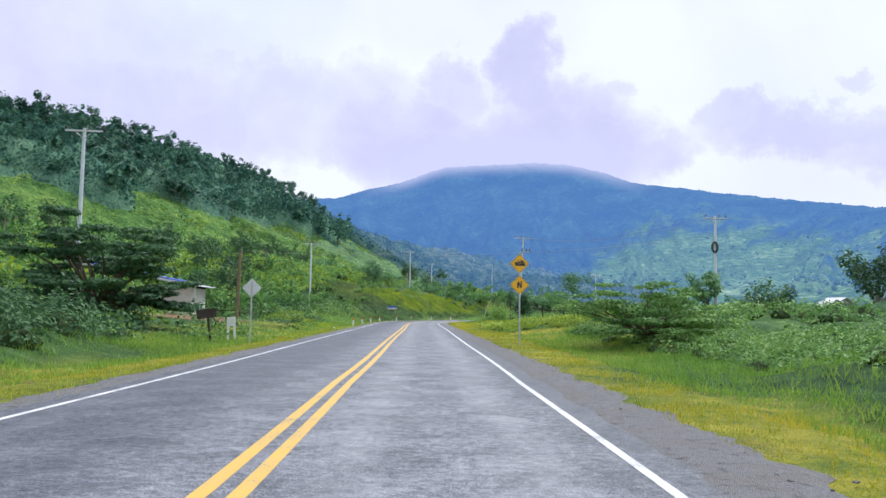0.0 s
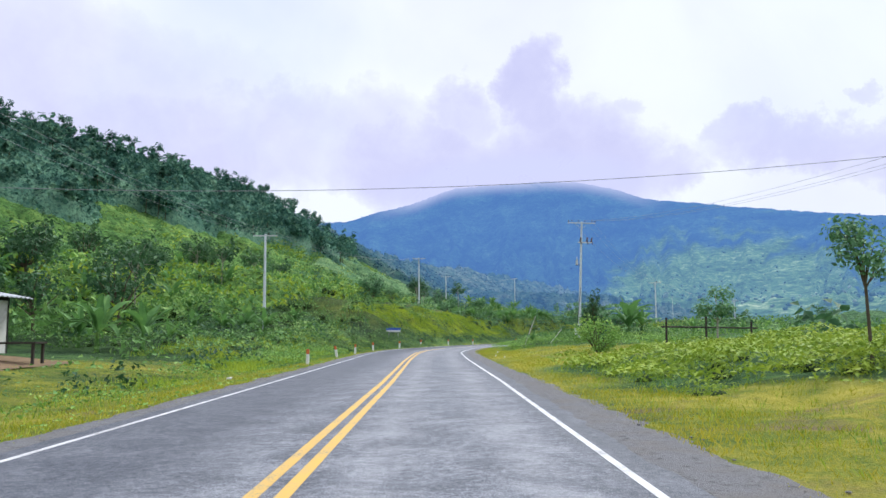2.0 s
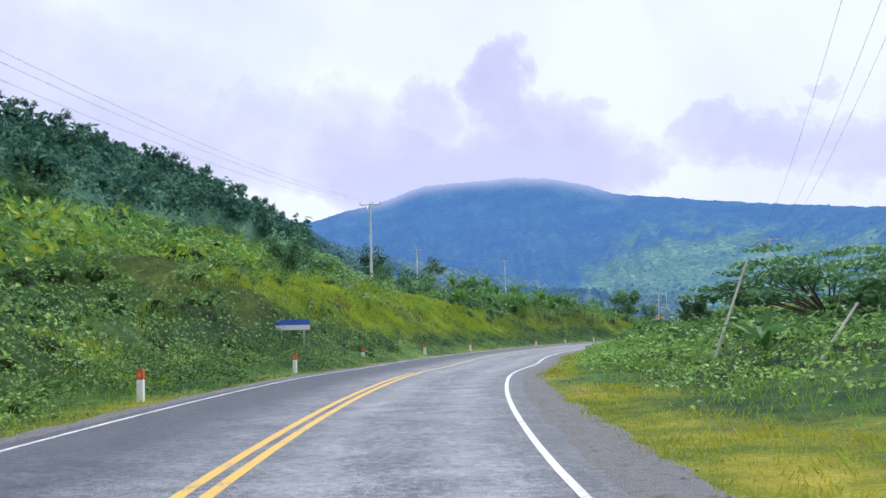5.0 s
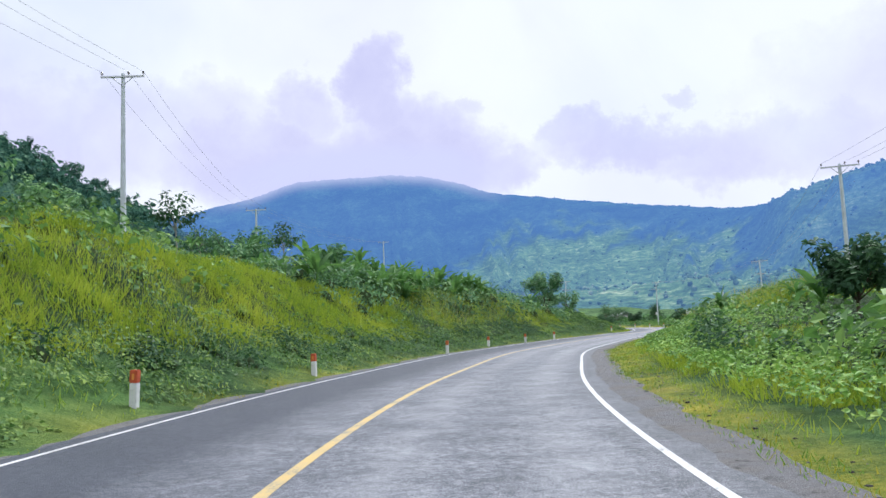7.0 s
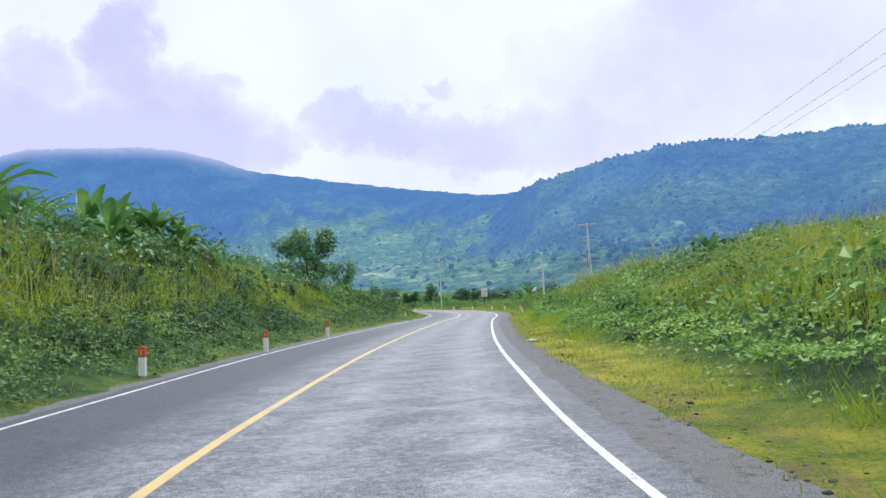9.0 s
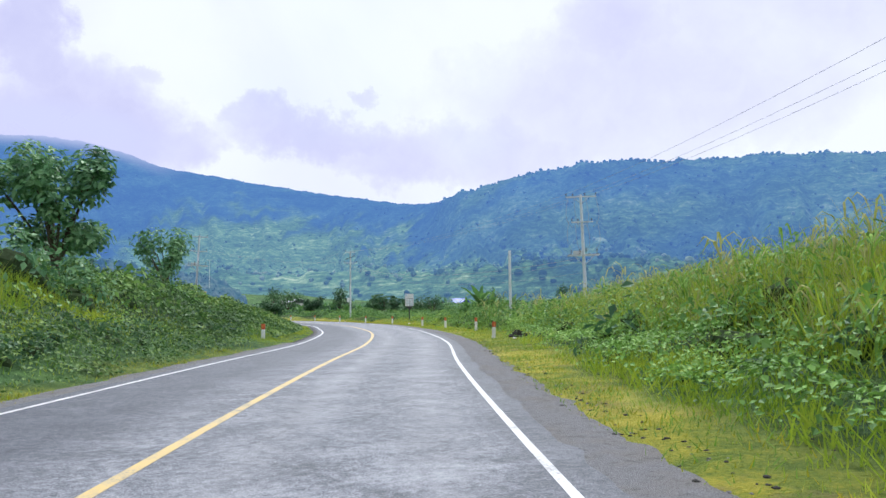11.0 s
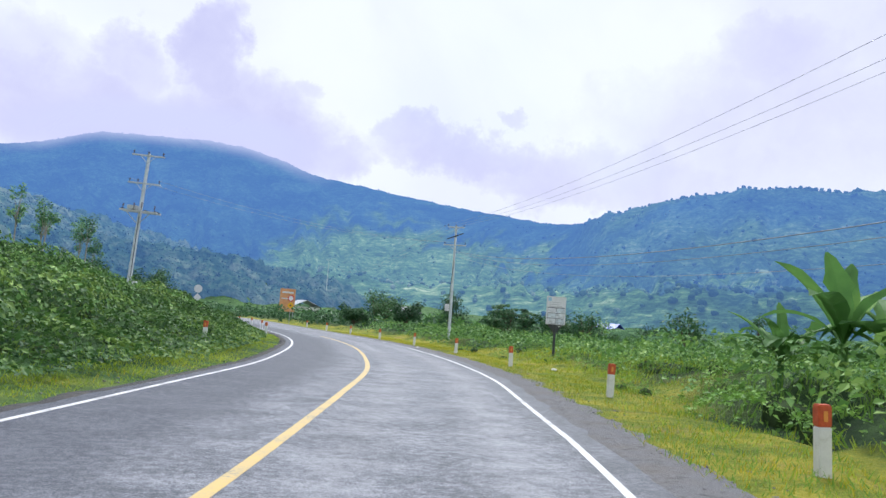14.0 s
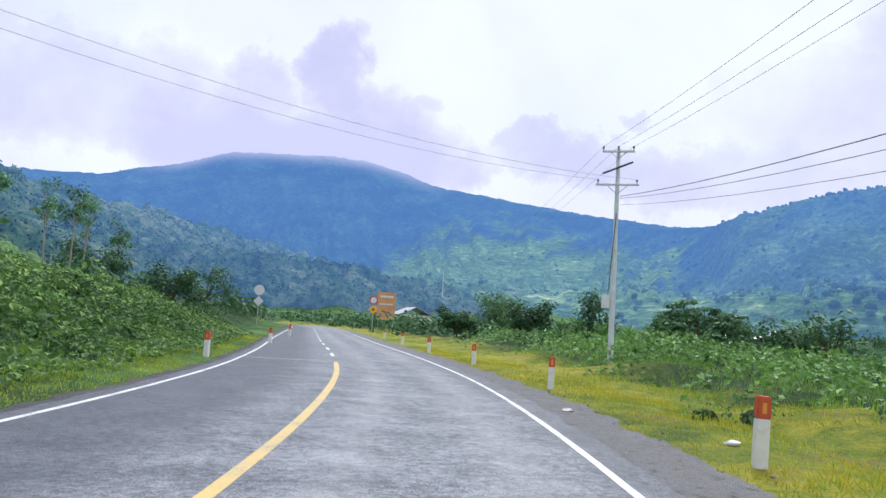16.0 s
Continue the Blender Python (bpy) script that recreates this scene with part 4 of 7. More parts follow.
def double_warning_sign(x, y, z, turn):
    ob = thing("warning_sign", pose(x, y, z, 0, -0.6, turn), "two yellow diamond warning signs on a grey steel pole", "road sign")
    part("pole", tubed((0, 0.03, -.4), (0, 0.03, 4.05), .038, .038, 14), STEEL, ob)
    up = part("upper_panel", diamond(bmesh.new(), .62, -.012, 0), SIGN_YELLOW, ob, "yellow diamond panel warning of a steep hill")
    low = part("lower_panel", diamond(bmesh.new(), .62, -.012, 0), SIGN_YELLOW, ob, "yellow diamond panel warning of a double bend")
    up.location, low.location = (0, 0, 3.53), (0, 0, 2.58)
    for p in (up, low):
        part("border", border(bmesh.new(), .575, .012, -.016, -.012), SIGN_BLACK, p, "thin black painted border")
    part("hill_symbol", poly_plate(bmesh.new(), [(-.24, -.1), (.25, -.1), (.25, .06)], -.017, -.012), SIGN_BLACK, up, "black slope wedge")
    bm = bmesh.new()
    t = pose(0, 0, 0, 0, -18, 0)
    poly_plate(bm, [(-.2, .0), (.2, .0), (.21, .07), (.16, .09), (.13, .15), (-.12, .15), (-.2, .09)], -.017, -.012)
    for wx in (-.12, .13):
        poly_plate(bm, [(wx + .035 * math.cos(radians(a)), .0 + .035 * math.sin(radians(a))) for a in range(0, 360, 30)], -.019, -.0125)
    bmesh.ops.transform(bm, matrix=pose(0, 0, .0, 0, -18, 0), verts=bm.verts)
    part("car_symbol", bm, SIGN_BLACK, up, "black car outline")
    bm = poly_plate(bmesh.new(), [(-.14, .085), (-.02, .085), (-.02, .135), (-.1, .135)], -.0195, -.0175)
    poly_plate(bm, [(.01, .085), (.13, .085), (.11, .135), (.01, .135)], -.0195, -.0175)
    bmesh.ops.transform(bm, matrix=pose(0, 0, .0, 0, -18, 0), verts=bm.verts)
    part("car_window", bm, SIGN_YELLOW, up, "yellow windows of the drawn car")
    bm = bmesh.new()
    box(bm, -.035, .035, -.002, .003, -.11, .11)
    bmesh.ops.transform(bm, matrix=pose(-.07, -.0145, -.03), verts=bm.verts)
    poly_plate(bm, [(.045, -.13), (.10, -.13), (.10, .17), (.045, .17)], -.017, -.012)
    poly_plate(bm, [(-.105, .15), (-.04, .15), (.10, -.1), (.045, -.13)], -.0175, -.0125)
    part("bend_symbol", bm, SIGN_BLACK, low, "black zigzag bend arrow")
    return ob


double_warning_sign(3.41, 35.0, 0.05, 2)


def sign_back(x, y, z):
    ob = thing("warning_sign", pose(x, y, z, 0, 0, 4), "bare metal back of a diamond road sign on a thin pole", "road sign")
    part("pole", tubed((0, -.03, -.4), (0, -.03, 2.75), .035, .035, 12), STEEL, ob)
    p = part("panel", diamond(bmesh.new(), .62, 0, .012), SIGN_BACK, ob)
    p.location = (0, 0, 2.5)
    part("bracket", boxed(-.025, .025, -.02, .0, 2.25, 2.75, .004), STEEL, ob)
    return ob


sign_back(-8.66, 35.6, spot(-8.66, 35.6))


def marker(x, y, z):
    ob = thing("distance_marker", pose(x, y, z, 0, -2, 14), "white two-legged concrete distance marker in the grass", "marker stone")
    part("leg", boxed(-.2, -.09, -.06, .06, -.2, .72, .012), WHITE_PAINT, ob)
    part("leg", boxed(.1, .2, -.06, .06, -.2, .72, .012), WHITE_PAINT, ob)
    pl = part("plate", boxed(-.2, .2, -.065, .065, .72, 1.15, .015), WHITE_PAINT, ob)
    bm = bmesh.new()
    for z0 in (.8, .9, 1.0): box(bm, -.14, .14, -.071, -.065, z0, z0 + .035)
    part("writing", bm, SIGN_BACK, pl, "faded grey bars of writing")
    return ob


marker(-10.2, 38.2, spot(-10.2, 38.2))
ob = thing("notice_board", pose(-10.9, 37.2, spot(-10.9, 37.2), 0, -8, 8), "dark wooden board nailed to a leaning post", "notice board")
part("post", boxed(-.05, .05, -.05, .05, -.3, 1.45, .01), DARK_WOOD, ob)
part("board", boxed(-.5, .42, -.1, -.05, 1.15, 1.58, .012), DARK_WOOD, ob)


def insulator(bm, x, y, z, h=.22):
    tube(bm, (x, y, z), (x, y, z + h * .5), .018, .018, 6)
    for k in range(3): tube(bm, (x, y, z + h * (.45 + .18 * k)), (x, y, z + h * (.58 + .18 * k)), .055, .035, 8)
    return bm


def power_pole(x, y, z, top, arms, turn=0, lean=(0, 0), label="", extras=(), r0=.15):
    """arms: height below the top, half length, insulator places."""
    h = top - z
    ob = thing("power_pole", pose(x, y, z, lean[0], lean[1], turn), label, "utility pole", "power poles")
    part("shaft", tubed((0, 0, -.8), (0, 0, h), r0, .09, 14), CONCRETE, ob)
    for drop, half, pins in arms:
        a = part("crossarm", boxed(-half, half, -.13, -.05, h - drop - .09, h - drop, .008), SIGN_BACK, ob, "pale steel crossarm")
        for px in pins:
            part("insulator", insulator(bmesh.new(), px, -.09, h - drop), CERAMIC, a, "dark brown porcelain insulator")
        if half > .7:
            for sg in (-1, 1):
                part("brace", tubed((sg * half * .5, -.09, h - drop - .06), (0, -.1, h - drop - .06 - half * .45), .018, .018, 6), STEEL, a)
    for kind, drop in extras:
        z0 = h - drop
        if kind in ("box", "box_right"):
            x0 = -.5 if kind == "box" else .14
            part("meter_box", boxed(x0, x0 + .36, -.2, .02, z0, z0 + .62, .015), SIGN_WHITE, ob, "pale meter box")
            part("conduit", tubed((x0 * .5 + .02, -.13, z0 + .6), (.02, -.12, z0 + 4.5), .02, .02, 6), DARK_STEEL, ob, "black cable running up the pole")
        if kind in ("switch", "switch_right"):
            o = .0 if kind == "switch" else .35
            a = part("switch_arm", boxed(-.65 + o, .65 + o, -.2, -.06, z0, z0 + .1, .008), SIGN_BACK if o else DARK_STEEL, ob, "steel switchgear arm")
            for px in (-.5 + o, 0.12 + o, .55 + o):
                bm = bmesh.new()
                tube(bm, (px, -.15, z0 + .1), (px + .1, -.2, z0 + .55), .06, .05, 8)
                for q in (.2, .32, .44): tube(bm, (px + .1 * q / .45, -.15 - .05 * q / .45, z0 + q), (px + .1 * q / .45, -.16 - .05 * q / .45, z0 + q + .05), .095, .07, 8)
                tube(bm, (px + .16, -.25, z0 - .15), (px + .1, -.2, z0 + .25), .035, .035, 8)
                part("fuse_cutout", bm, CERAMIC, a, "brown porcelain fuse holder")
        if kind == "platform":
            # two beams across the pole that carry the switchgear, on two struts
            a = part("platform", box(boxed(-1.15, 1.15, -.34, -.24, z0, z0 + .1, .008), -1.15, 1.15, .24, .34, z0, z0 + .1, .008), SIGN_BACK, ob, "pair of pale steel platform beams")
            for px in (-1.0, -.35, .4, 1.0): part("tie", boxed(px - .04, px + .04, -.36, .36, z0 + .1, z0 + .15, .006), DARK_STEEL, a, "dark steel tie bar")
            for sg in (-1, 1): part("strut", tubed((sg * .75, -.29, z0), (sg * .08, -.14, z0 - .65), .025, .025, 6), STEEL, a)
            for px, hh in ((-.95, .32), (-.3, .42), (.15, .5), (.95, .36)): part("switch_insulator", insulator(bmesh.new(), px, -.29, z0 + .12, hh), CERAMIC, a, "dark brown porcelain insulator")
            part("switch_box", boxed(-.75, -.15, -.22, .2, z0 + .15, z0 + .38, .02), SIGN_BACK, a, "pale switch housing")
        if kind == "jumpers":
            # slack wires hanging from the top arm to the gear below
            for px, qx, out in ((-1.0, -.75, -.55), (-.55, -.3, -.15), (.3, .25, .25), (1.05, .75, .5)):
                pts = [(px + (qx - px) * t + out * math.sin(math.pi * t) * .6, -.25 - .2 * math.sin(math.pi * t), z0 - t * 2.2 - .35 * math.sin(math.pi * t)) for t in (0, .15, .3, .45, .6, .75, .9, 1)]
                part("jumper_wire", sweep(bmesh.new(), pts, .014), WIRE, ob, "slack pale jumper wire")
        if kind == "stay_arm":
            part("diagonal_arm", boxed(-.75, .75, -.2, -.12, -.04, .04, .006, Matrix.Translation((0, 0, z0)) @ Matrix.Rotation(radians(-22), 4, "Y")), DARK_STEEL, ob, "dark slanting arm")
        if kind == "coil":
            bm = sweep(bmesh.new(), [(-.12 + .2 * math.cos(radians(q)), -.2, z0 + .36 * math.sin(radians(q))) for q in range(0, 360, 18)], .085, 8, True)
            part("cable_coil", bm, DARK_STEEL, ob, "hanging coil of black cable")
        if kind == "transformer":
            bm = bmesh.new()
            tube(bm, (-.38, 0, z0), (-.38, 0, z0 + .5), .13, .1, 12)
            tube(bm, (-.38, 0, z0 + .5), (-.38, 0, z0 + .75), .04, .03, 8)
            a = part("lightning_arrester", bm, SIGN_BACK, ob, "grey canister on a bracket")
            part("bracket", boxed(-.5, -.08, -.06, .06, z0 - .06, z0, .006), DARK_STEEL, a)
    return ob


A3 = (0.12, 1.05, (-1.0, 0.28, 1.0))
POLES = {
    "L1": power_pole(-21.0, 45.0, 0.6, 11.7, [A3], 6, label="tall pale concrete power pole above the trees"),
    "L2": power_pole(-17.6, 104.0, spot(-17.6, 104), 10.35, [A3], 4, label="pale concrete power pole on the green slope"),
    "L3": power_pole(-7.2, 168.4, spot(-7.2, 168.4), 14.5, [A3], -8, label="pale concrete power pole behind the grass bank"),
    "L4": power_pole(-3.2, 211.5, spot(-3.2, 211.5), 14.6, [A3], -12, label="pale concrete power pole among banana plants"),
    "L5": power_pole(17.4, 282.0, 9.0, 19.0, [A3], -20, label="distant pale power pole on the hill"),
    "R1": power_pole(19.9, 57.5, 0.2, 8.75, [(0.12, .8, (-.75, .25, .75))], 4, label="pale concrete power pole with a coil of cable", extras=[("coil", 2.3)]),
    "R2": power_pole(10.75, 111.8, 0.3, 12.3, [(0.1, 1.3, (-1.25, -.95, -.3, .3, .95, 1.25))], -6, (0, 2.6), "pale concrete power pole with fuse gear and a meter box", [("switch_right", 2.1), ("transformer", 4.2), ("box", 10.9)]),
    "R4": power_pole(32.8, 169.8, 1.4, 10.2, [A3], -30, (0, 0), "pale concrete power pole leaning above the bank"),
    "E": power_pole(69.7, 236.8, 1.2, 9.8, [(0.12, 1.15, (-1.1, -.6, .3, 1.1)), (2.0, .8, (-.75, -.3, .7))], -34, (0, -1.5), "concrete power pole with three crossarms and switchgear", [("platform", 4.55), ("jumpers", .25), ("jumpers", 2.0)]),
    "F": power_pole(82.7, 300.3, -0.4, 10.25, [(0.1, .75, (-.7, 0, .7)), (1.7, 1.0, (-.9, .9))], -30, (0, 0), "pale concrete power pole with two crossarms", [("box", 7.6), ("stay_arm", .95)]),
    "H": power_pole(55.75, 287.3, 1.0, 10.4, [(0.1, 1.0, (-.9, .0, .9)), (1.8, 1.0, (-.9, -.4, .9))], -25, (0, 3.0), "leaning concrete power pole with switchgear and a meter box", [("platform", 3.6), ("box_right", 8.3)]),
    "I": power_pole(148.0, 581.0, 14.0, 27.0, [A3], -20, label="distant pale power pole below the mountain"),
}
power_pole(64.2, 238.8, 0.9, 5.6, [], label="short bare concrete pole in the shrubs", r0=.11)


def cable(a, b, sag, name="power_line", r=.009):
    cu = bpy.data.curves.new(name, "CURVE")
    cu.dimensions, cu.bevel_depth, cu.bevel_resolution = "3D", r, 1
    sp = cu.splines.new("POLY")
    sp.points.add(20)
    a, b = Vector(a), Vector(b)
    for k in range(21):
        t = k / 20
        p = a.lerp(b, t)
        sp.points[k].co = (p.x, p.y, p.z - 4 * sag * t * (1 - t), 1)
    cu.materials.append(WIRE)
    return tagged(new(name, cu), "thin sagging overhead power cable", "power line", "overhead power cables")


def wires(a, b, offs_a, drop_a, offs_b=None, drop_b=None, sag=1.2, r=.007):
    pa, pb = POLES[a], POLES[b]
    for k, o in enumerate(offs_a):
        o2 = (offs_b or offs_a)[k]
        ha = max(v[2] for v in [c.co for c in next(q for q in pa.children if q.name.startswith("shaft")).data.vertices])
        hb = max(v[2] for v in [c.co for c in next(q for q in pb.children if q.name.startswith("shaft")).data.vertices])
        bpy.context.view_layer.update()
        cable(pa.matrix_world @ Vector((o, -.09, ha - drop_a + .2)), pb.matrix_world @ Vector((o2, -.09, hb - (drop_a if drop_b is None else drop_b) + .2)), sag, r=r)


TRI = (-1.0, 0.28, 1.0)
wires("L1", "L2", TRI, .12)
wires("L2", "L3", TRI, .12)
wires("L3", "L4", TRI, .12)
wires("L4", "L5", TRI, .12)
cable((19.75, 57.5, 7.3), (-14.9, 57.1, 5.62), .85)
wires("R1", "R2", (-.75, .25, .75), .12, (-.95, .3, .95), .1)
wires("R2", "R4", (-.95, .3, .95), .1, TRI, .12)
wires("R4", "E", TRI, .12, (-1.1, .3, 1.1), .12)
wires("E", "F", (-1.1, .3, 1.1), .12, (-.7, 0, .7), .1, sag=1.0)
for da, db, sg, rr in ((4.9, 2.5, 1.3, .016), (5.2, 2.6, 1.5, .011), (6.0, 2.9, 1.5, .009)):
    wires("E", "F", (-.2,), da, (.15,), db, sag=sg, r=rr)
wires("F", "I", (-.7, 0, .7), .1, TRI, .12, sag=5)
wires("H", "F", (-.9, .9), 1.8, (-.9, .9), 1.7, sag=.8)

# ---- plants ----
def unit(v):
    return v / np.maximum(np.linalg.norm(v, axis=-1, keepdims=True), 1e-9)


def leaf_cards(c, n, length, width, droop=0.0):
    """Folded leaf quads at the places c, facing n."""
    k = len(c)
    r = rng.normal(size=(k, 3))
    u = unit(np.cross(n, r))
    u[:, 2] -= droop
    u = unit(u)
    v = unit(np.cross(n, u))
    L, W = (np.asarray(a).reshape(-1, 1) * np.ones((k, 1)) for a in (length, width))
    up = n * W * 0.18
    q = np.stack([c - u * L / 2, c + v * W / 2 + up - u * L * 0.08, c + u * L / 2, c - v * W / 2 + up - u * L * 0.08], 1)
    return q.reshape(-1, 3)


def quads_of(v):
    return np.arange(len(v)).reshape(-1, 4)


def stuff(name, v, mat, label, category):
    return tagged(new(name, mesh_of(name, v, quads_of(v), mat)), label, category, kind="stuff")


def sample(s0, s1, d0, d1, per_m2, keep=None):
    """Random places beside the road, thinned by keep(s, d, x, y)."""
    n = int((s1 - s0) * abs(d1 - d0) * per_m2)
    s, d = rng.uniform(s0, s1, n), rng.uniform(min(d0, d1), max(d0, d1), n)
    x, y = along(s, d)
    s2, d2 = road_of(x, y)
    w = (np.abs(s2 - s) < 3) & (np.abs(d2 - d) < 0.6)
    if keep is not None: w &= rng.random(n) < keep(s2, d2, x, y)
    return s2[w], d2[w], x[w], y[w]


def blades(x, y, height, width, lean=0.35, z0=-0.03):
    n = len(x)
    z = ground_height(x, y) + z0
    a = rng.uniform(0, 2 * np.pi, n)
    h = height * rng.uniform(0.55, 1.15, n)
    tip = np.stack([np.cos(a), np.sin(a)], 1) * (h * rng.uniform(0.05, lean, n))[:, None]
    b = rng.uniform(0, np.pi, n)
    w = np.stack([np.cos(b), np.sin(b)], 1) * (width * rng.uniform(0.6, 1.2, n) / 2)[:, None]
    p = np.stack([x, y], 1)
    mk = lambda q, zz: np.concatenate([q, zz[:, None]], 1)
    return np.stack([mk(p - w, z), mk(p + w, z), mk(p + tip + w * 0.25, z + h), mk(p + tip - w * 0.25, z + h)], 1).reshape(-1, 3)


def mead(s, d, x, y):
    return meadow_at(s, d, x, y) * np.clip(vnoise(x, y, 1.6) * 2.2 - 0.15, 0.2, 1)


def wild(s, d, x, y):
    return (1 - meadow_at(s, d, x, y)) * np.where((d > 0) & (s > 20) & (s < 95) & ((s < 51) | (s > 71)), ease(10, 13, d), 1) * (0.18 + 0.82 * ease(0.1, 0.6, domes(x, y, 2.1)))


def clear_yard(x, y):
    """0 on the trodden yard in front of the shed."""
    return 1 - (ease(10, 7, np.abs(x + 25)) * ease(10.5, 8, np.abs(y - 66)))


POSTS = [(-8.8, 77.6)] + [p[:2] for p in POSTS_LEFT + POSTS_FAR]


def clear_posts(x, y, reach=.55):
    """True away from the guide posts and the strip of verge before them."""
    keep = np.ones(len(x), bool)
    for px, py in POSTS:
        s0 = float(np.interp(np.argmin(np.hypot(MID[:, 0] - px, MID[:, 1] - py)), np.arange(len(ARC)), ARC))
        tx, ty = np.interp(s0, ARC, TAN[:, 0]), np.interp(s0, ARC, TAN[:, 1])
        on, side = (x - px) * tx + (y - py) * ty, (x - px) * ty - (y - py) * tx
        keep &= ~((on > -3.0) & (on < reach) & (np.abs(side) < reach))
    return keep


g = [sample(2, 330, 4.75, 7.4, 120, mead), sample(2, 330, -3.9, -6.6, 110, mead), sample(30, 108, 7.4, 17, 48, mead), sample(240, 310, 7.4, 13, 50, mead), sample(26, 80, -6.6, -15, 32, mead)]
x, y = (np.concatenate([q[i] for q in g]) for i in (2, 3))
s_, d_ = (np.concatenate([q[i] for q in g]) for i in (0, 1))
k = (d_ > 0) & (s_ > 116) & (rng.random(len(x)) < .62 * ease(116, 140, s_) * ease(300, 255, s_))
for w, mat, label in ((~k, GRASS_YELLOW, "short yellowing grass on the road verges"), (k, GRASS_GREEN, "short green grass mixed into the verge")):
    stuff("verge_grass", blades(x[w], y[w], 0.03 + 0.08 * vnoise(x[w], y[w], 0.8) + 0.05 * vnoise(x[w], y[w], 4), 0.022, 1.2), mat, label, "grass")
g = [sample(2, 330, 7.0, 9.5, 6, wild), sample(2, 330, -5.2, -9.5, 8, wild), sample(60, 120, 8, 26, 6, wild), sample(230, 330, 8, 22, 10, wild)]
x, y = (np.concatenate([q[i] for q in g]) for i in (2, 3))
stuff("weeds", blades(x, y, 0.18 + 0.3 * vnoise(x, y, 2.0), 0.04, 0.9), GRASS_GREEN, "rank green weeds and long grass", "weeds")
fringe = lambda s, d, x, y: np.clip(4 * meadow_at(s, d, x, y) * (1 - meadow_at(s, d, x, y)) + .35 * ease(9.5, 7.5, np.abs(d)), 0, 1)
g = [sample(2, 330, 5.6, 10, 34, fringe), sample(2, 330, -4.4, -9, 32, fringe)]
x, y = (np.concatenate([q[i] for q in g]) for i in (2, 3))
stuff("verge_grass", blades(x, y, 0.06 + 0.13 * vnoise(x, y, 1.1), 0.026, 1.1), GRASS_LIME, "soft green grass where the verge meets the weeds", "grass")
gold = lambda s, d, x, y: ease(0.26, 0.5, vnoise(x, y, 5.5) + .3 * ease(140, 150, s) * ease(184, 176, s)) * ease(6.3, 8, -d) * ease(0, 8, s - 128) * ease(236, 226, s) * (1 - .75 * ease(176, 184, s) * ease(214, 208, s))
_, _, x, y = sample(130, 190, -6.3, -14, 145, gold)
stuff("tall_grass", blades(x, y, 0.25 + 0.35 * vnoise(x, y, 1.6), 0.036, 1.0), GRASS_LIME, "tall golden green grass on the cut bank", "grass")
_, _, x, y = sample(190, 236, -6.3, -11, 90, gold)
stuff("tall_grass", blades(x, y, 0.2 + 0.25 * vnoise(x, y, 2.0), 0.04, 1.2), GRASS_LIME, "lime green grass patches on the bank", "grass")
g = [sample(2, 46, 6.8, 11.5, 60, None), sample(6, 42, -6, -12, 55, None)]
x, y = (np.concatenate([q[i] for q in g]) for i in (2, 3))
stuff("tall_grass", blades(x, y, 0.1 + 0.22 * vnoise(x, y, 1.4), 0.03, 1.0), GRASS_GREEN, "soft green grass between the verge and the scrub", "grass")
tuft = lambda s, d, x, y: ease(0.5, 0.66, vnoise(x + 70, y + 9, 3.2))
g = [sample(60, 130, -6.5, -14, 60, tuft), sample(122, 240, 6.2, 11, 55, tuft), sample(240, 300, 8, 16, 30, tuft)]
x, y = (np.concatenate([q[i] for q in g]) for i in (2, 3))
stuff("tall_grass", blades(x, y, 0.22 + 0.25 * vnoise(x, y, 2.0), 0.035, 1.1), GRASS_LIME, "tufts of lime green grass between the creepers", "grass")
_, _, x, y = sample(236, 335, -3.6, -5.4, 110, None)
stuff("verge_grass", blades(x, y, 0.05 + 0.09 * vnoise(x, y, 1.5), 0.024, 1.1), GRASS_LIME, "narrow strip of bright grass below the bank", "grass")
pale = lambda s, d, x, y: ease(0.3, 0.5, vnoise(x + 20, y, 6.0))
g = [sample(172, 252, 9, 20, 60, pale), sample(185, 225, -8, -13, 40, pale)]
x, y = (np.concatenate([q[i] for q in g]) for i in (2, 3))
k = rng.random(len(x)) < .72
stuff("tall_grass", blades(x[k], y[k], 0.6 + 0.6 * vnoise(x[k], y[k], 3.0), 0.034, .9), GRASS_LIME, "rank lime green cane grass on the bank", "grass")
stuff("tall_grass", blades(x[~k], y[~k], 0.9 + 0.7 * vnoise(x[~k], y[~k], 4.0), 0.022, 0.7), GRASS_DRY, "pale seeding grass stems on the bank", "grass")


def mounds(x, y):
    """Leafy humps about a metre across, from 0 to 1."""
    return .48 * domes(x, y, 2.5, 6) + .32 * domes(x, y, 1.3, 4) + .2 * domes(x + 3, y, .65, 8)


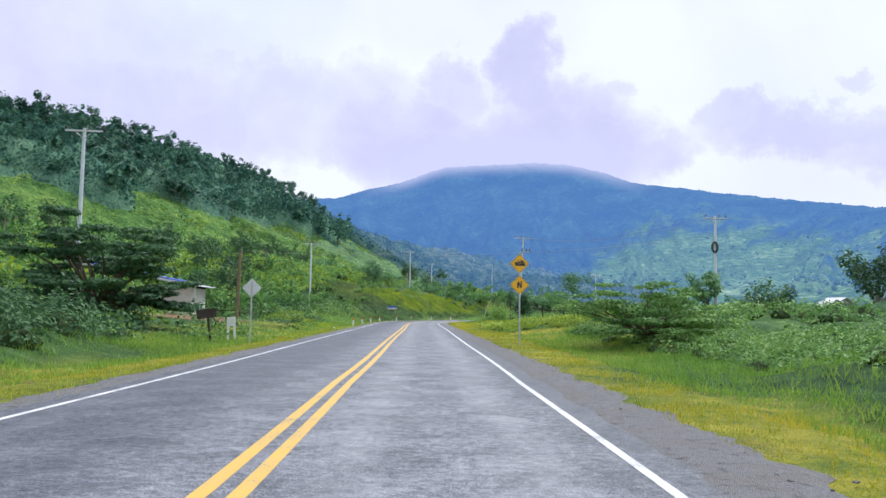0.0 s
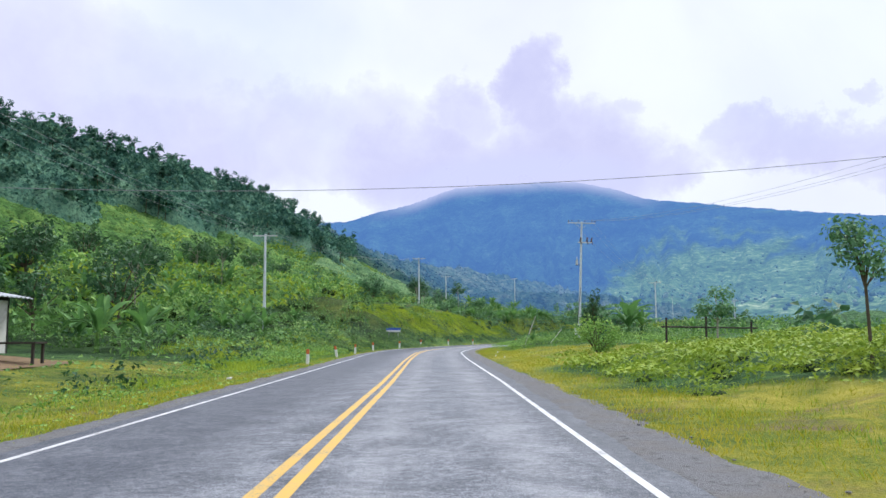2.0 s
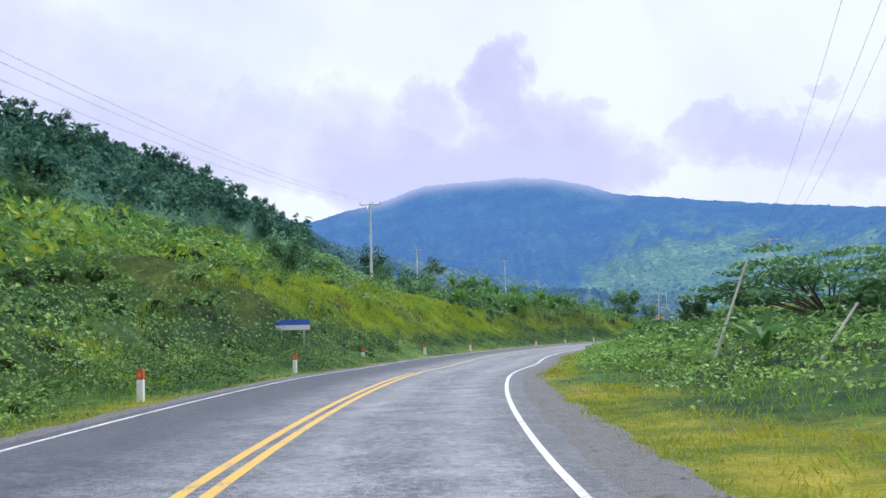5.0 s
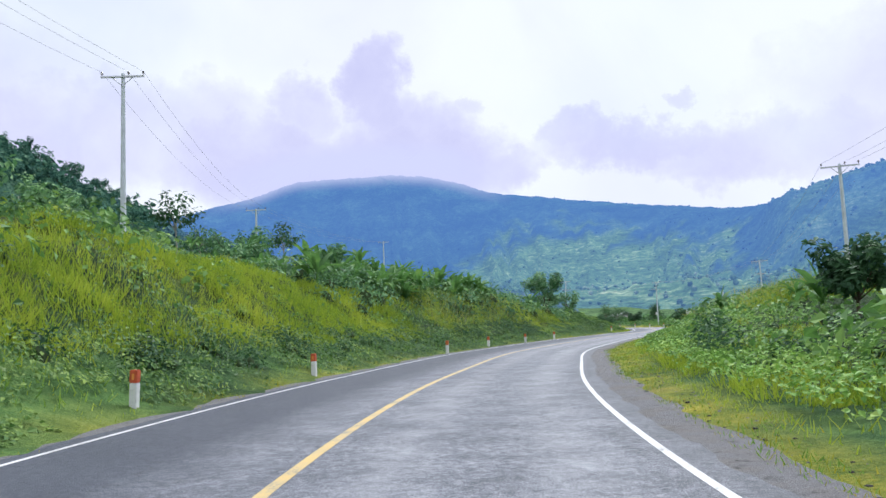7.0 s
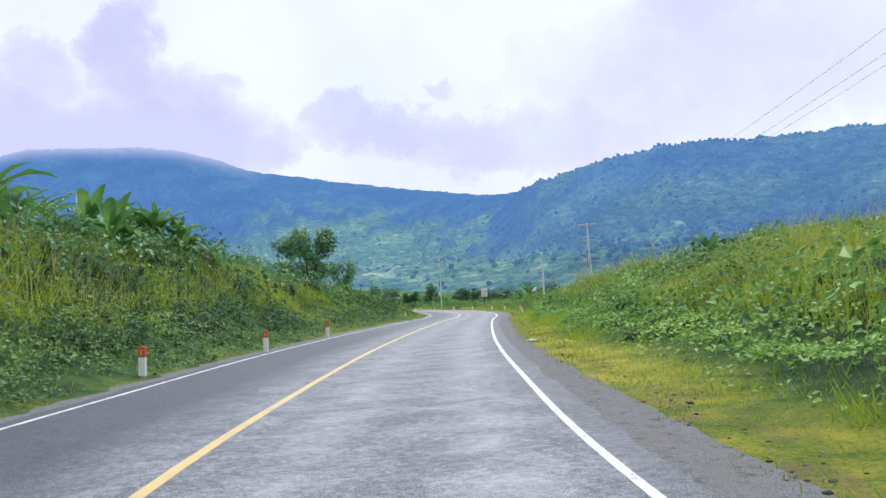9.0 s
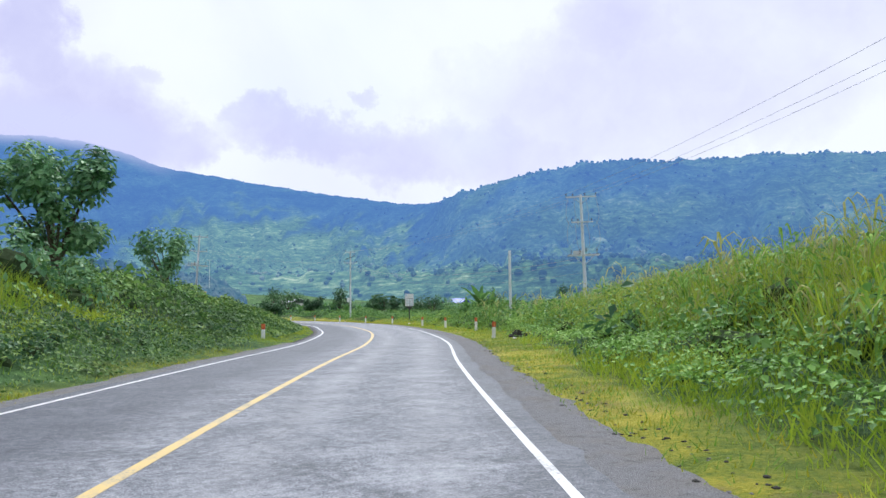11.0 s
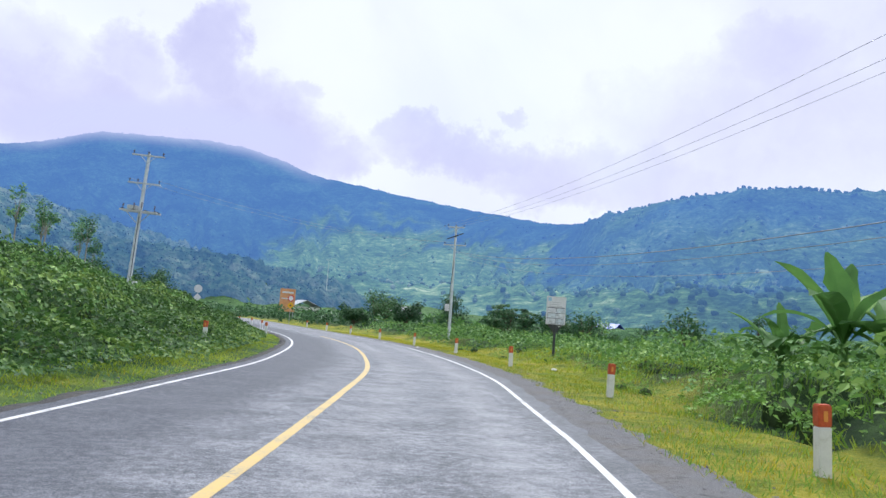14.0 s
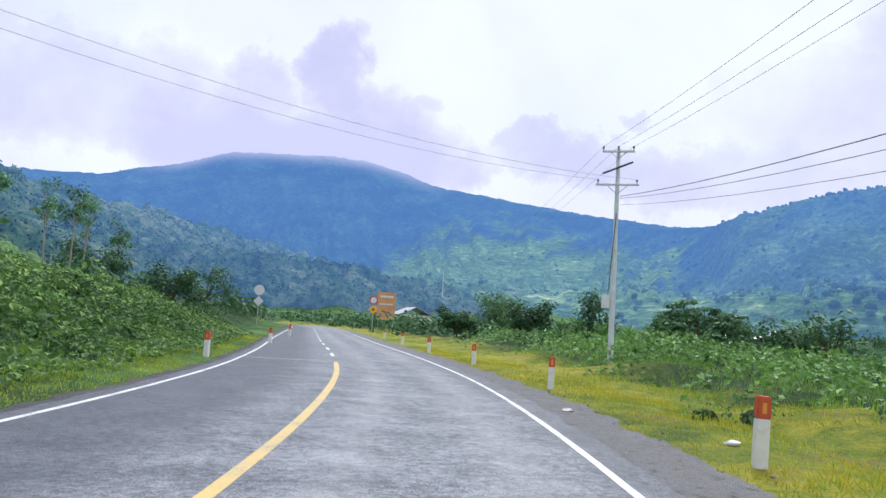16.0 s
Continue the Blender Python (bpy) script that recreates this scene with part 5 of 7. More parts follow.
def creepers(regions, size, mat, label, lift=0.35, broad=.7):
    """Broad leaves lying over rounded humps, with dark hollows between."""
    g = [sample(*r) for r in regions]
    x, y = (np.concatenate([q[i] for q in g]) for i in (2, 3))
    m = mounds(x, y)
    k = clear_posts(x, y) & (clear_yard(x, y) > rng.random(len(x))) & (rng.random(len(x)) < .12 + .88 * ease(.08, .42, m))
    x, y, m = x[k], y[k], m[k]
    s_, d_ = road_of(x, y)
    edge = ease(.75, .1, meadow_at(s_, d_, x, y)) * ease(4.2, 7.2, np.abs(d_))
    thin = np.where((d_ < 0) & (s_ > 124) & (s_ < 236), .9 * gold(s_, d_, x, y), 0) < rng.random(len(x))
    x, y, m, edge = x[thin], y[thin], m[thin], edge[thin]
    n, e, rise = len(x), .12, lift * (2.1 + .8 * ease(232, 246, s_[thin])) * (.2 + .8 * edge)
    g0 = ground_height(x, y)
    z = g0 + rise * m + rng.uniform(-.5, .35, n) * lift * .5 * (.3 + .7 * edge) + .02
    sx = (ground_height(x + e, y) - g0 + rise * (mounds(x + e, y) - m)) / e
    sy = (ground_height(x, y + e) - g0 + rise * (mounds(x, y + e) - m)) / e
    nrm = unit(unit(np.stack([-sx, -sy, np.full(n, .8)], 1)) + rng.normal(0, .3, (n, 3)))
    L = size * rng.uniform(0.6, 1.4, n)
    stuff("creeper", leaf_cards(np.stack([x, y, z], 1), nrm, L, L * broad, 0.2), mat, label, "creeping plants")


creepers([(36, 100, -4.3, -9, 62, wild), (118, 300, 6.2, 8.5, 100, wild), (118, 300, 8.5, 11, 50, wild), (88, 118, 6, 20, 30, wild)], 0.105, LEAF_LIGHT, "bright green creeping leaves over the banks")
creepers([(238, 335, -4.3, -6.4, 72, None), (238, 335, -6.4, -11, 50, wild)], 0.14, LEAF_SLOPE, "lush green creepers heaped over the slope", .5)
creepers([(100, 238, -4.5, -8.5, 104, wild), (100, 238, -8.5, -11, 36, wild)], 0.115, LEAF_SLOPE, "deep green creeping leaves at the foot of the bank")
creepers([(2, 44, 8.4, 17, 34, wild)], 0.12, LEAF_MID, "feathery green undergrowth beside the verge", .5, .5)
creepers([(50, 72, 6.2, 16, 60, wild)], 0.15, LEAF_YELLOW, "yellow green weeds on the meadow edge")
creepers([(30, 335, -8, -26, 8, wild), (110, 335, 8, 26, 8, wild), (236, 300, 8, 20, 6, wild)], 0.2, LEAF_MID, "mid green broad-leaved scrub over the banks", 0.55)
creepers([(300, 345, 6, 24, 10, wild)], 0.23, LEAF_MID, "dense green creeping scrub", 0.5)
creepers([(232, 335, -6, -24, 16, wild)], 0.21, LEAF_SLOPE, "dense deep green creeping scrub on the slope", 0.5)


def bushes(name, x, y, r, tall, n, mat, label, leaf=0.3, z=None, fine=1.0):
    """Many leaf clumps joined: every bush is an uneven dome of leaves round a core painted dark as its inner shade."""
    w = clear_posts(x, y, 1.0)
    x, y, r = x[w], y[w], r[w]
    if z is not None: z = z[w]
    k, dense, n, leaf = len(x), n >= 100, int(n * .58 * fine ** 1.6), leaf * 1.44 / fine
    zz = ground_height(x, y) if z is None else z
    m = unit(rng.normal(size=(k, n, 3)))
    m[..., 2] = np.abs(m[..., 2]) * 1.15 - 0.15
    lump = np.sin(m[..., 0] * 4.1 + rng.uniform(0, 6, (k, 1))) * np.sin(m[..., 1] * 4.7 + rng.uniform(0, 6, (k, 1))) + .5 * np.sin(m[..., 2] * 6 + rng.uniform(0, 6, (k, 1)))
    rad = np.sqrt(rng.uniform(0.55, 1.0, (k, n))) * (1.0 + 0.2 * lump)
    c = m * rad[..., None] * np.stack([r, r, r * tall], -1)[:, None, :]
    c[..., 0] += x[:, None]
    c[..., 1] += y[:, None]
    c[..., 2] += zz[:, None] + 0.05 * r[:, None]
    nrm = unit(m + rng.normal(0, .3, (k, n, 3)) + np.array([0, 0, .3]))
    L = (r[:, None] * leaf * rng.uniform(.55, 1.25, (k, n))).ravel()
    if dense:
        # an added dark core, so that the gaps between the leaves look shaded
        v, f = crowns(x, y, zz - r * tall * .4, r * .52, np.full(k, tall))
        tagged(new(name, mesh_of(name, v, f, CORE_SHADE)), "dark brown green cores painted as the shade inside the bushes", "twigs", kind="stuff")
    return stuff(name, leaf_cards(c.reshape(-1, 3), nrm.reshape(-1, 3), L, L * 0.6, 0.3), mat, label, "bushes")


def canes(x, y, h, mat, label, leaves=7):
    """Clumps of cane grass: long ribbon leaves that rise and arch over."""
    n = len(x)
    z = ground_height(x, y)
    a = rng.uniform(0, 2 * np.pi, (n, leaves))
    start = h[:, None] * rng.uniform(.1, .75, (n, leaves))
    L = h[:, None] * rng.uniform(.45, .8, (n, leaves))
    reach = rng.uniform(.35, .85, (n, leaves))
    out = np.stack([np.cos(a), np.sin(a), 0 * a], -1)
    side = np.stack([-np.sin(a), np.cos(a), 0 * a], -1)
    base = np.stack([x, y, z], 1)[:, None, :] + np.stack([0 * a, 0 * a, start], -1) + out * .03
    rows = []
    for t, w in ((0, .35), (.3, 1.0), (.65, .85), (1.0, .12)):
        c = base + out * (L * reach * t)[..., None]
        c[..., 2] += L * (t * 1.25 - t * t * (.55 + .9 * reach))
        rows.append((c - side * .022 * w * h[:, None, None] ** .5, c + side * .022 * w * h[:, None, None] ** .5))
    v = [np.stack([p[0], p[1], q[1], q[0]], 2) for p, q in zip(rows[:-1], rows[1:])]
    return stuff("cane_grass", np.stack(v, 2).reshape(-1, 3), mat, label, "cane grass")


def thick(lo, hi, size, shift=0):
    return lambda s, d, x, y: ease(lo, hi, vnoise(x + shift, y, size)) * clear_yard(x, y)


def gather(*regs):
    g = [sample(*r) for r in regs]
    return (np.concatenate([q[i] for q in g]) for i in (2, 3))


x, y = gather((84, 300, -6.2, -13, 0.13, thick(.3, .55, 4, 7)), (120, 300, 6.9, 14, 0.15, thick(.3, .55, 4, 17)))
bushes("bush", x, y, rng.uniform(.3, .75, len(x)), .9, 200, LEAF_LIGHT, "low leafy clumps on the road banks", .14, fine=1.3)
x, y = gather((84, 300, -6.6, -13, 0.06, thick(.4, .6, 5, 47)), (124, 300, 7.4, 14, 0.05, thick(.35, .55, 4, 57)))
bushes("bush", x, y, rng.uniform(.35, .8, len(x)), 1.0, 150, LEAF_DARK, "dark leafy shrubs on the road banks", .16)
x, y = gather((126, 240, -5.6, -7.6, 0.6, thick(.2, .4, 3, 91)), (246, 335, -6.5, -24, 0.13, thick(.35, .6, 4, 33)))
bushes("bush", x, y, rng.uniform(.3, .65, len(x)), 1.1, 190, LEAF_DARK, "low dark shrubs at the foot of the bank", .18)
x, y = gather((181, 214, -6.8, -12, 0.3, thick(.1, .3, 4, 61)))
bushes("bush", x, y, rng.uniform(.55, 1.0, len(x)), 1.25, 230, LEAF_DARK, "dark rank shrubs massed on the bank", .14)
x, y = gather((170, 236, -9.5, -17, 0.2, thick(.1, .35, 5, 21)))
bushes("bush", x, y, rng.uniform(.8, 1.6, len(x)), 1.3, 230, LEAF_BLUE, "grey green shrubs crowding the bank top", .14)
x, y = gather((2, 330, -9.5, -46, 0.07, thick(.3, .6, 9)), (112, 240, 9, 40, 0.06, thick(.35, .6, 8)), (240, 330, 14, 60, 0.05, thick(.35, .6, 9)))
lift = 1.1 * ease(19, 23, -road_of(x, y)[1])
bushes("bush", x, y, rng.uniform(.5, 1.5, len(x)), .95, 80, LEAF_MID, "rounded green bushes on the slopes", .2, ground_height(x, y) + lift)
x, y = gather((2, 330, -9, -46, 0.03, thick(.4, .7, 12, 60)), (50, 128, -8, -40, 0.04, thick(.3, .6, 8, 25)), (116, 240, 8, 36, 0.03, thick(.35, .7, 9, 40)), (250, 330, 16, 60, 0.02, thick(.35, .6, 9)))
lift = 1.1 * ease(19, 23, -road_of(x, y)[1])
bushes("bush", x, y, rng.uniform(.6, 1.6, len(x)), 1.1, 80, LEAF_DARK, "dark green bushes on the slopes", .2, ground_height(x, y) + lift)
x, y = gather((50, 330, -16, -60, 0.035, thick(.5, .7, 14, 30)))
lift = 1.2 * ease(19, 23, -road_of(x, y)[1])
bushes("bush", x, y, rng.uniform(.7, 1.6, len(x)), .8, 60, LEAF_YELLOW, "yellow green bushes in the hill plantations", .24, ground_height(x, y) + lift)
x, y = gather((224, 268, 8.5, 24, 0.13, thick(.1, .4, 6, 12)), (186, 232, 8.5, 22, 0.1, thick(.2, .5, 6, 2)))
bushes("bush", x, y, rng.uniform(.6, 1.3, len(x)), 1.15, 170, LEAF_MID, "lush green scrub on the bank by the bend", .14, fine=1.5)
x, y = gather((224, 262, 9, 24, 0.06, thick(.1, .4, 6, 33)), (190, 236, -10, -24, 0.16, thick(.2, .5, 6, 2)))
bushes("bush", x, y, rng.uniform(.6, 1.2, len(x)), 1.1, 190, LEAF_LIGHT, "tall scrub along the bank tops", .13, fine=1.4)
x, y = gather((78, 128, -7.6, -24, 0.17, thick(.2, .5, 5, 52)))
bushes("bush", x, y, rng.uniform(.45, 1.0, len(x)), .95, 190, LEAF_DARK, "dark leafy bushes crowding the lower slope", .13, fine=1.15)
x, y = gather((78, 128, -7.2, -24, 0.16, thick(.2, .5, 5, 82)))
bushes("bush", x, y, rng.uniform(.35, .9, len(x)), .85, 170, LEAF_MID, "green leafy bushes crowding the lower slope", .13, fine=1.15)
x, y = gather((88, 152, -12, -42, 0.26, thick(.25, .5, 6, 66)))
bushes("bush", x, y, rng.uniform(.5, 1.2, len(x)), .9, 130, LEAF_MID, "green leafy bushes over the middle slope", .15, ground_height(x, y) + 1.0 * ease(19, 23, -road_of(x, y)[1]))
x, y = gather((88, 152, -12, -42, 0.14, thick(.25, .5, 6, 116)))
bushes("bush", x, y, rng.uniform(.6, 1.3, len(x)), 1.0, 130, LEAF_DARK, "dark leafy bushes over the middle slope", .15, ground_height(x, y) + 1.0 * ease(19, 23, -road_of(x, y)[1]))
# dark-leaved bushes added as the shade in hollows between lit clumps
x, y = gather((246, 335, -5.6, -20, 0.16, thick(.2, .5, 4, 14)))
bushes("bush", x, y, rng.uniform(.35, .9, len(x)), .8, 150, LEAF_DARK, "dark bushes added as the shaded hollows of the far slope", .15)
x, y = gather((244, 335, -6.6, -26, 0.2, thick(.1, .45, 6, 72)))
bushes("bush", x, y, rng.uniform(.5, 1.35, len(x)), .75, 150, LEAF_SLOPE, "creeper-covered bushes on the far slope", .15)
hy = rng.uniform(52, 71, 110)
hx = 3.9 + rng.uniform(0, 1, 110) ** .8 * 11
bushes("bush", hx, hy, rng.uniform(.25, .6, 110), .75, 190, LEAF_YELLOW, "bright yellow green weedy bushes on the meadow edge", .16, fine=1.5)
x, y = gather((206, 262, 8.6, 17, 2.1, thick(.25, .5, 5, 28)))
k = clear_posts(x, y, 1.0)
x, y = x[k], y[k]
k = rng.random(len(x)) < .7
canes(x[k], y[k], rng.uniform(.8, 1.5, k.sum()) * (.7 + .6 * vnoise(x[k], y[k], 4)), GRASS_GREEN, "arching green cane grass on the bank by the bend", 9)
canes(x[~k], y[~k], rng.uniform(1.0, 1.9, (~k).sum()) * (.7 + .6 * vnoise(x[~k], y[~k], 4)), GRASS_DRY, "pale arching cane grass on the bank by the bend", 6)
# hedge of scrub beside the near right-hand verge
hy = rng.uniform(2, 46, 230)
hx = 9.9 + rng.uniform(0, 7, 230) - 0.07 * hy
bushes("bush", hx, hy, rng.uniform(.4, .85, 230), .85, 250, LEAF_MID, "dense green scrub beside the verge", .14, fine=1.25)
hy = rng.uniform(8, 60, 120)
hx = 11 + rng.uniform(0, 20, 120)
bushes("bush", hx, hy, rng.uniform(.7, 1.5, 120), .8, 170, LEAF_MID, "green scrub on the flat beyond the verge", .16)
hy = rng.uniform(15, 38, 70)
hx = -10.4 - rng.uniform(0, 9, 70) - .16 * (hy - 15)
bushes("bush", hx, hy, rng.uniform(.6, 1.2, 70), .95, 260, LEAF_DARK, "dense dark scrub under the tree", .14)
hx, hy = rng.uniform(-17.5, -12.4, 26), rng.uniform(22, 30, 26)
bushes("bush", hx, hy, rng.uniform(.8, 1.3, 26), 1.45, 340, LEAF_DARK, "tall dark feathery thicket beside the verge", .12)
hx, hy = rng.uniform(-25, -17, 34), rng.uniform(33, 46, 34)
bushes("bush", hx, hy, rng.uniform(1.2, 2.1, 34), 1.0, 280, LEAF_DARK, "heavy dark green thicket round the spreading tree", .11)
# far scrub on the hill, the flat and the valley floor
fx, fy = rng.uniform(-150, -35, 5200), rng.uniform(-10, 480, 5200)
rh = ridge_height(fx, fy)
k = (rh < 44) & (rh > 1.5) & (rng.random(5200) < ease(.25, .6, vnoise(fx, fy, 18)))
fx, fy = fx[k], fy[k]
bushes("bush", fx, fy, rng.uniform(1.0, 2.6, len(fx)), .8, 34, LEAF_MID, "plantation scrub on the hillside", .3, ground_height(fx, fy) + .9)
k = rng.random(len(fx)) < .45
bushes("bush", fx[k] + 3, fy[k] + 2, rng.uniform(1.0, 2.4, k.sum()), .9, 34, LEAF_YELLOW, "yellow green plantation plants on the hillside", .3, ground_height(fx[k] + 3, fy[k] + 2) + .9)
fx, fy = rng.uniform(20, 330, 1500), rng.uniform(20, 620, 1500)
s_, d_ = road_of(fx, fy)
k = (d_ > 26) & (rng.random(1500) < ease(.35, .6, vnoise(fx, fy, 25)))
bushes("bush", fx[k], fy[k], rng.uniform(1.0, 2.8, k.sum()), .85, 50, LEAF_DARK, "dark scrub dotted over the valley floor", .28)
fx, fy = rng.uniform(-40, 110, 900), rng.uniform(335, 620, 900)
s_, d_ = road_of(fx, fy)
k = np.abs(d_) > 8
bushes("bush", fx[k], fy[k], rng.uniform(1.2, 3.2, k.sum()), .9, 60, LEAF_DARK, "dark scrub beyond the bend", .26)


def scrub_cover(x0, x1, y0, y1, step, off, label, mat, thin=.38, tall=2.6):
    """Close low scrub on the flat: one lumpy sheet of small rounded crowns."""
    X, Y = np.meshgrid(np.arange(x0, x1, step), np.arange(y0, y1, step), indexing="ij")
    x, y = X.ravel(), Y.ravel()
    d = np.abs(road_of(x, y)[1])
    w = ease(thin, thin + .12, vnoise(x + 13, y, 22) * .6 + vnoise(x, y + 31, 7) * .4) * ease(off, off + 8, d) * ease(x0, x0 + 5, x) * ease(x1, x1 - 8, x) * ease(y0, y0 + 6, y) * ease(y1, y1 - 8, y)
    z = ground_height(x, y) - 1.2 + w * (1.1 + domes(x, y, 4.5, 2) * tall + domes(x, y, 2.6, 7) * 1.2)
    n, m = X.shape
    i = np.arange(n * m).reshape(n, m)
    f = np.stack([i[:-1, :-1], i[1:, :-1], i[1:, 1:], i[:-1, 1:]], -1).reshape(-1, 4)
    f = f[(w[f] > .02).any(1)]
    tagged(new("scrub", mesh_of("scrub", np.stack([x, y, z], 1), f, mat, True)), label, "scrub", kind="stuff")


scrub_cover(34, 330, 20, 640, 2.0, 34, "dark low scrub over the valley floor", SCRUB_DARK, .4, 1.5)
scrub_cover(-60, 40, 335, 640, 2.0, 9, "dark low scrub beyond the bend", SCRUB_DARK)
scrub_cover(-125, -17, 36, 345, 1.25, 19, "uneven green plantation scrub on the hillside", SCRUB_MID, .22, 2.1)


def spray(x, y, z, size, mat, label):
    """Loose leaf clumps over a slope."""
    n = len(x)
    nrm = unit(np.stack([rng.normal(0, .7, n), rng.normal(0, .7, n), rng.uniform(.2, 1, n)], 1))
    L = size * rng.uniform(.5, 1.3, n)
    stuff("scrub", leaf_cards(np.stack([x, y, z], 1), nrm, L, L * .6, .2), mat, label, "scrub")


vx, vy = rng.uniform(30, 150, 34000), rng.uniform(40, 400, 34000)
vd = road_of(vx, vy)[1]
k = (vd > 20) & (vd < 85) & (rng.random(34000) < ease(.2, .6, vnoise(vx, vy, 6)))
vx, vy = vx[k], vy[k]
spray(vx, vy, ground_height(vx, vy) + rng.uniform(.1, 1.5, len(vx)), .65, LEAF_MID, "leafy green scrub on the valley floor")
px_, py_ = rng.uniform(-100, -16, 100000), rng.uniform(38, 330, 100000)
pd = -road_of(px_, py_)[1]
pk = (pd > 19) & (pd < 85) & (rng.random(len(px_)) < (1 - .7 * ease(45, 85, pd)) * ease(.15, .6, domes(px_, py_, 4.5, 2)))
px_, py_ = px_[pk], py_[pk]
pz = ground_height(px_, py_) - .1 + domes(px_, py_, 4.5, 2) * 2.1 + domes(px_, py_, 2.6, 7) * 1.2 + rng.uniform(-.2, .5, len(px_))
ptone = vnoise(px_, py_, 11) + rng.normal(0, .12, len(px_))
spray(px_[ptone < .5], py_[ptone < .5], pz[ptone < .5], .55, LEAF_MID, "leafy tops of the plantation scrub")
spray(px_[(ptone >= .5) & (ptone < .68)], py_[(ptone >= .5) & (ptone < .68)], pz[(ptone >= .5) & (ptone < .68)], .6, LEAF_LIGHT, "bright leafy tops of the plantation scrub")
spray(px_[ptone >= .68], py_[ptone >= .68], pz[ptone >= .68], .6, LEAF_YELLOW, "yellow green leafy tops of the plantation")


def forest(name, x, y, h, n, mat, label):
    """Many far trees joined: a thin stem under an uneven crown of leaf clumps."""
    k = len(x)
    z = ground_height(x, y)
    m = unit(rng.normal(size=(k, n, 3)))
    r = h * rng.uniform(.28, .5, k)
    c = m * (np.cbrt(rng.uniform(.1, 1, (k, n))) * (0.7 + 0.5 * np.sin(m[..., 0] * 4 + rng.uniform(0, 6, (k, 1)))))[..., None] * np.stack([r, r, h * .32], -1)[:, None, :]
    c[..., 0] += x[:, None]
    c[..., 1] += y[:, None]
    c[..., 2] += (z + h * .62)[:, None]
    nrm = unit(m + rng.normal(0, .4, (k, n, 3)) + np.array([0, 0, .5]))
    L = (h[:, None] * .13 * rng.uniform(.6, 1.4, (k, n))).ravel()
    leaves = leaf_cards(c.reshape(-1, 3), nrm.reshape(-1, 3), L, L * .7, .2)
    w = .011 * h
    p = np.stack([x, y, z - .5], 1)
    a = np.stack([w, 0 * w, 0 * w], 1)
    b = np.stack([0 * w, w, 0 * w], 1)
    up = np.stack([rng.normal(0, .4, k), rng.normal(0, .4, k), h * .75], 1)
    stems = np.concatenate([np.stack([p - e, p + e, p + e * .5 + up, p - e * .5 + up], 1).reshape(-1, 3) for e in (a, b)])
    stuff(name, leaves, mat, label, "forest")
    stuff(name, stems, PALE_BARK if mat is not FOREST else BARK, "thin tree stems on the hill", "tree stems")


def wooded(x, y):
    """How thickly the hill is wooded, from 0 to 1."""
    rh = ridge_height(x, y)
    a = np.abs(road_of(x, y)[1])
    return np.maximum(ease(23, 37, rh + 20 * (vnoise(x, y, 34) - .5)) * ease(62, 84, a), ease(3, 9, rh) * ease(480, 560, y))


def canopy(x, y):
    return domes(x, y, 7.5, 3) * 8.5 + domes(x, y, 3.6, 5) * 2.4 + (vnoise(x, y, 1.9) - .5) * 1.6


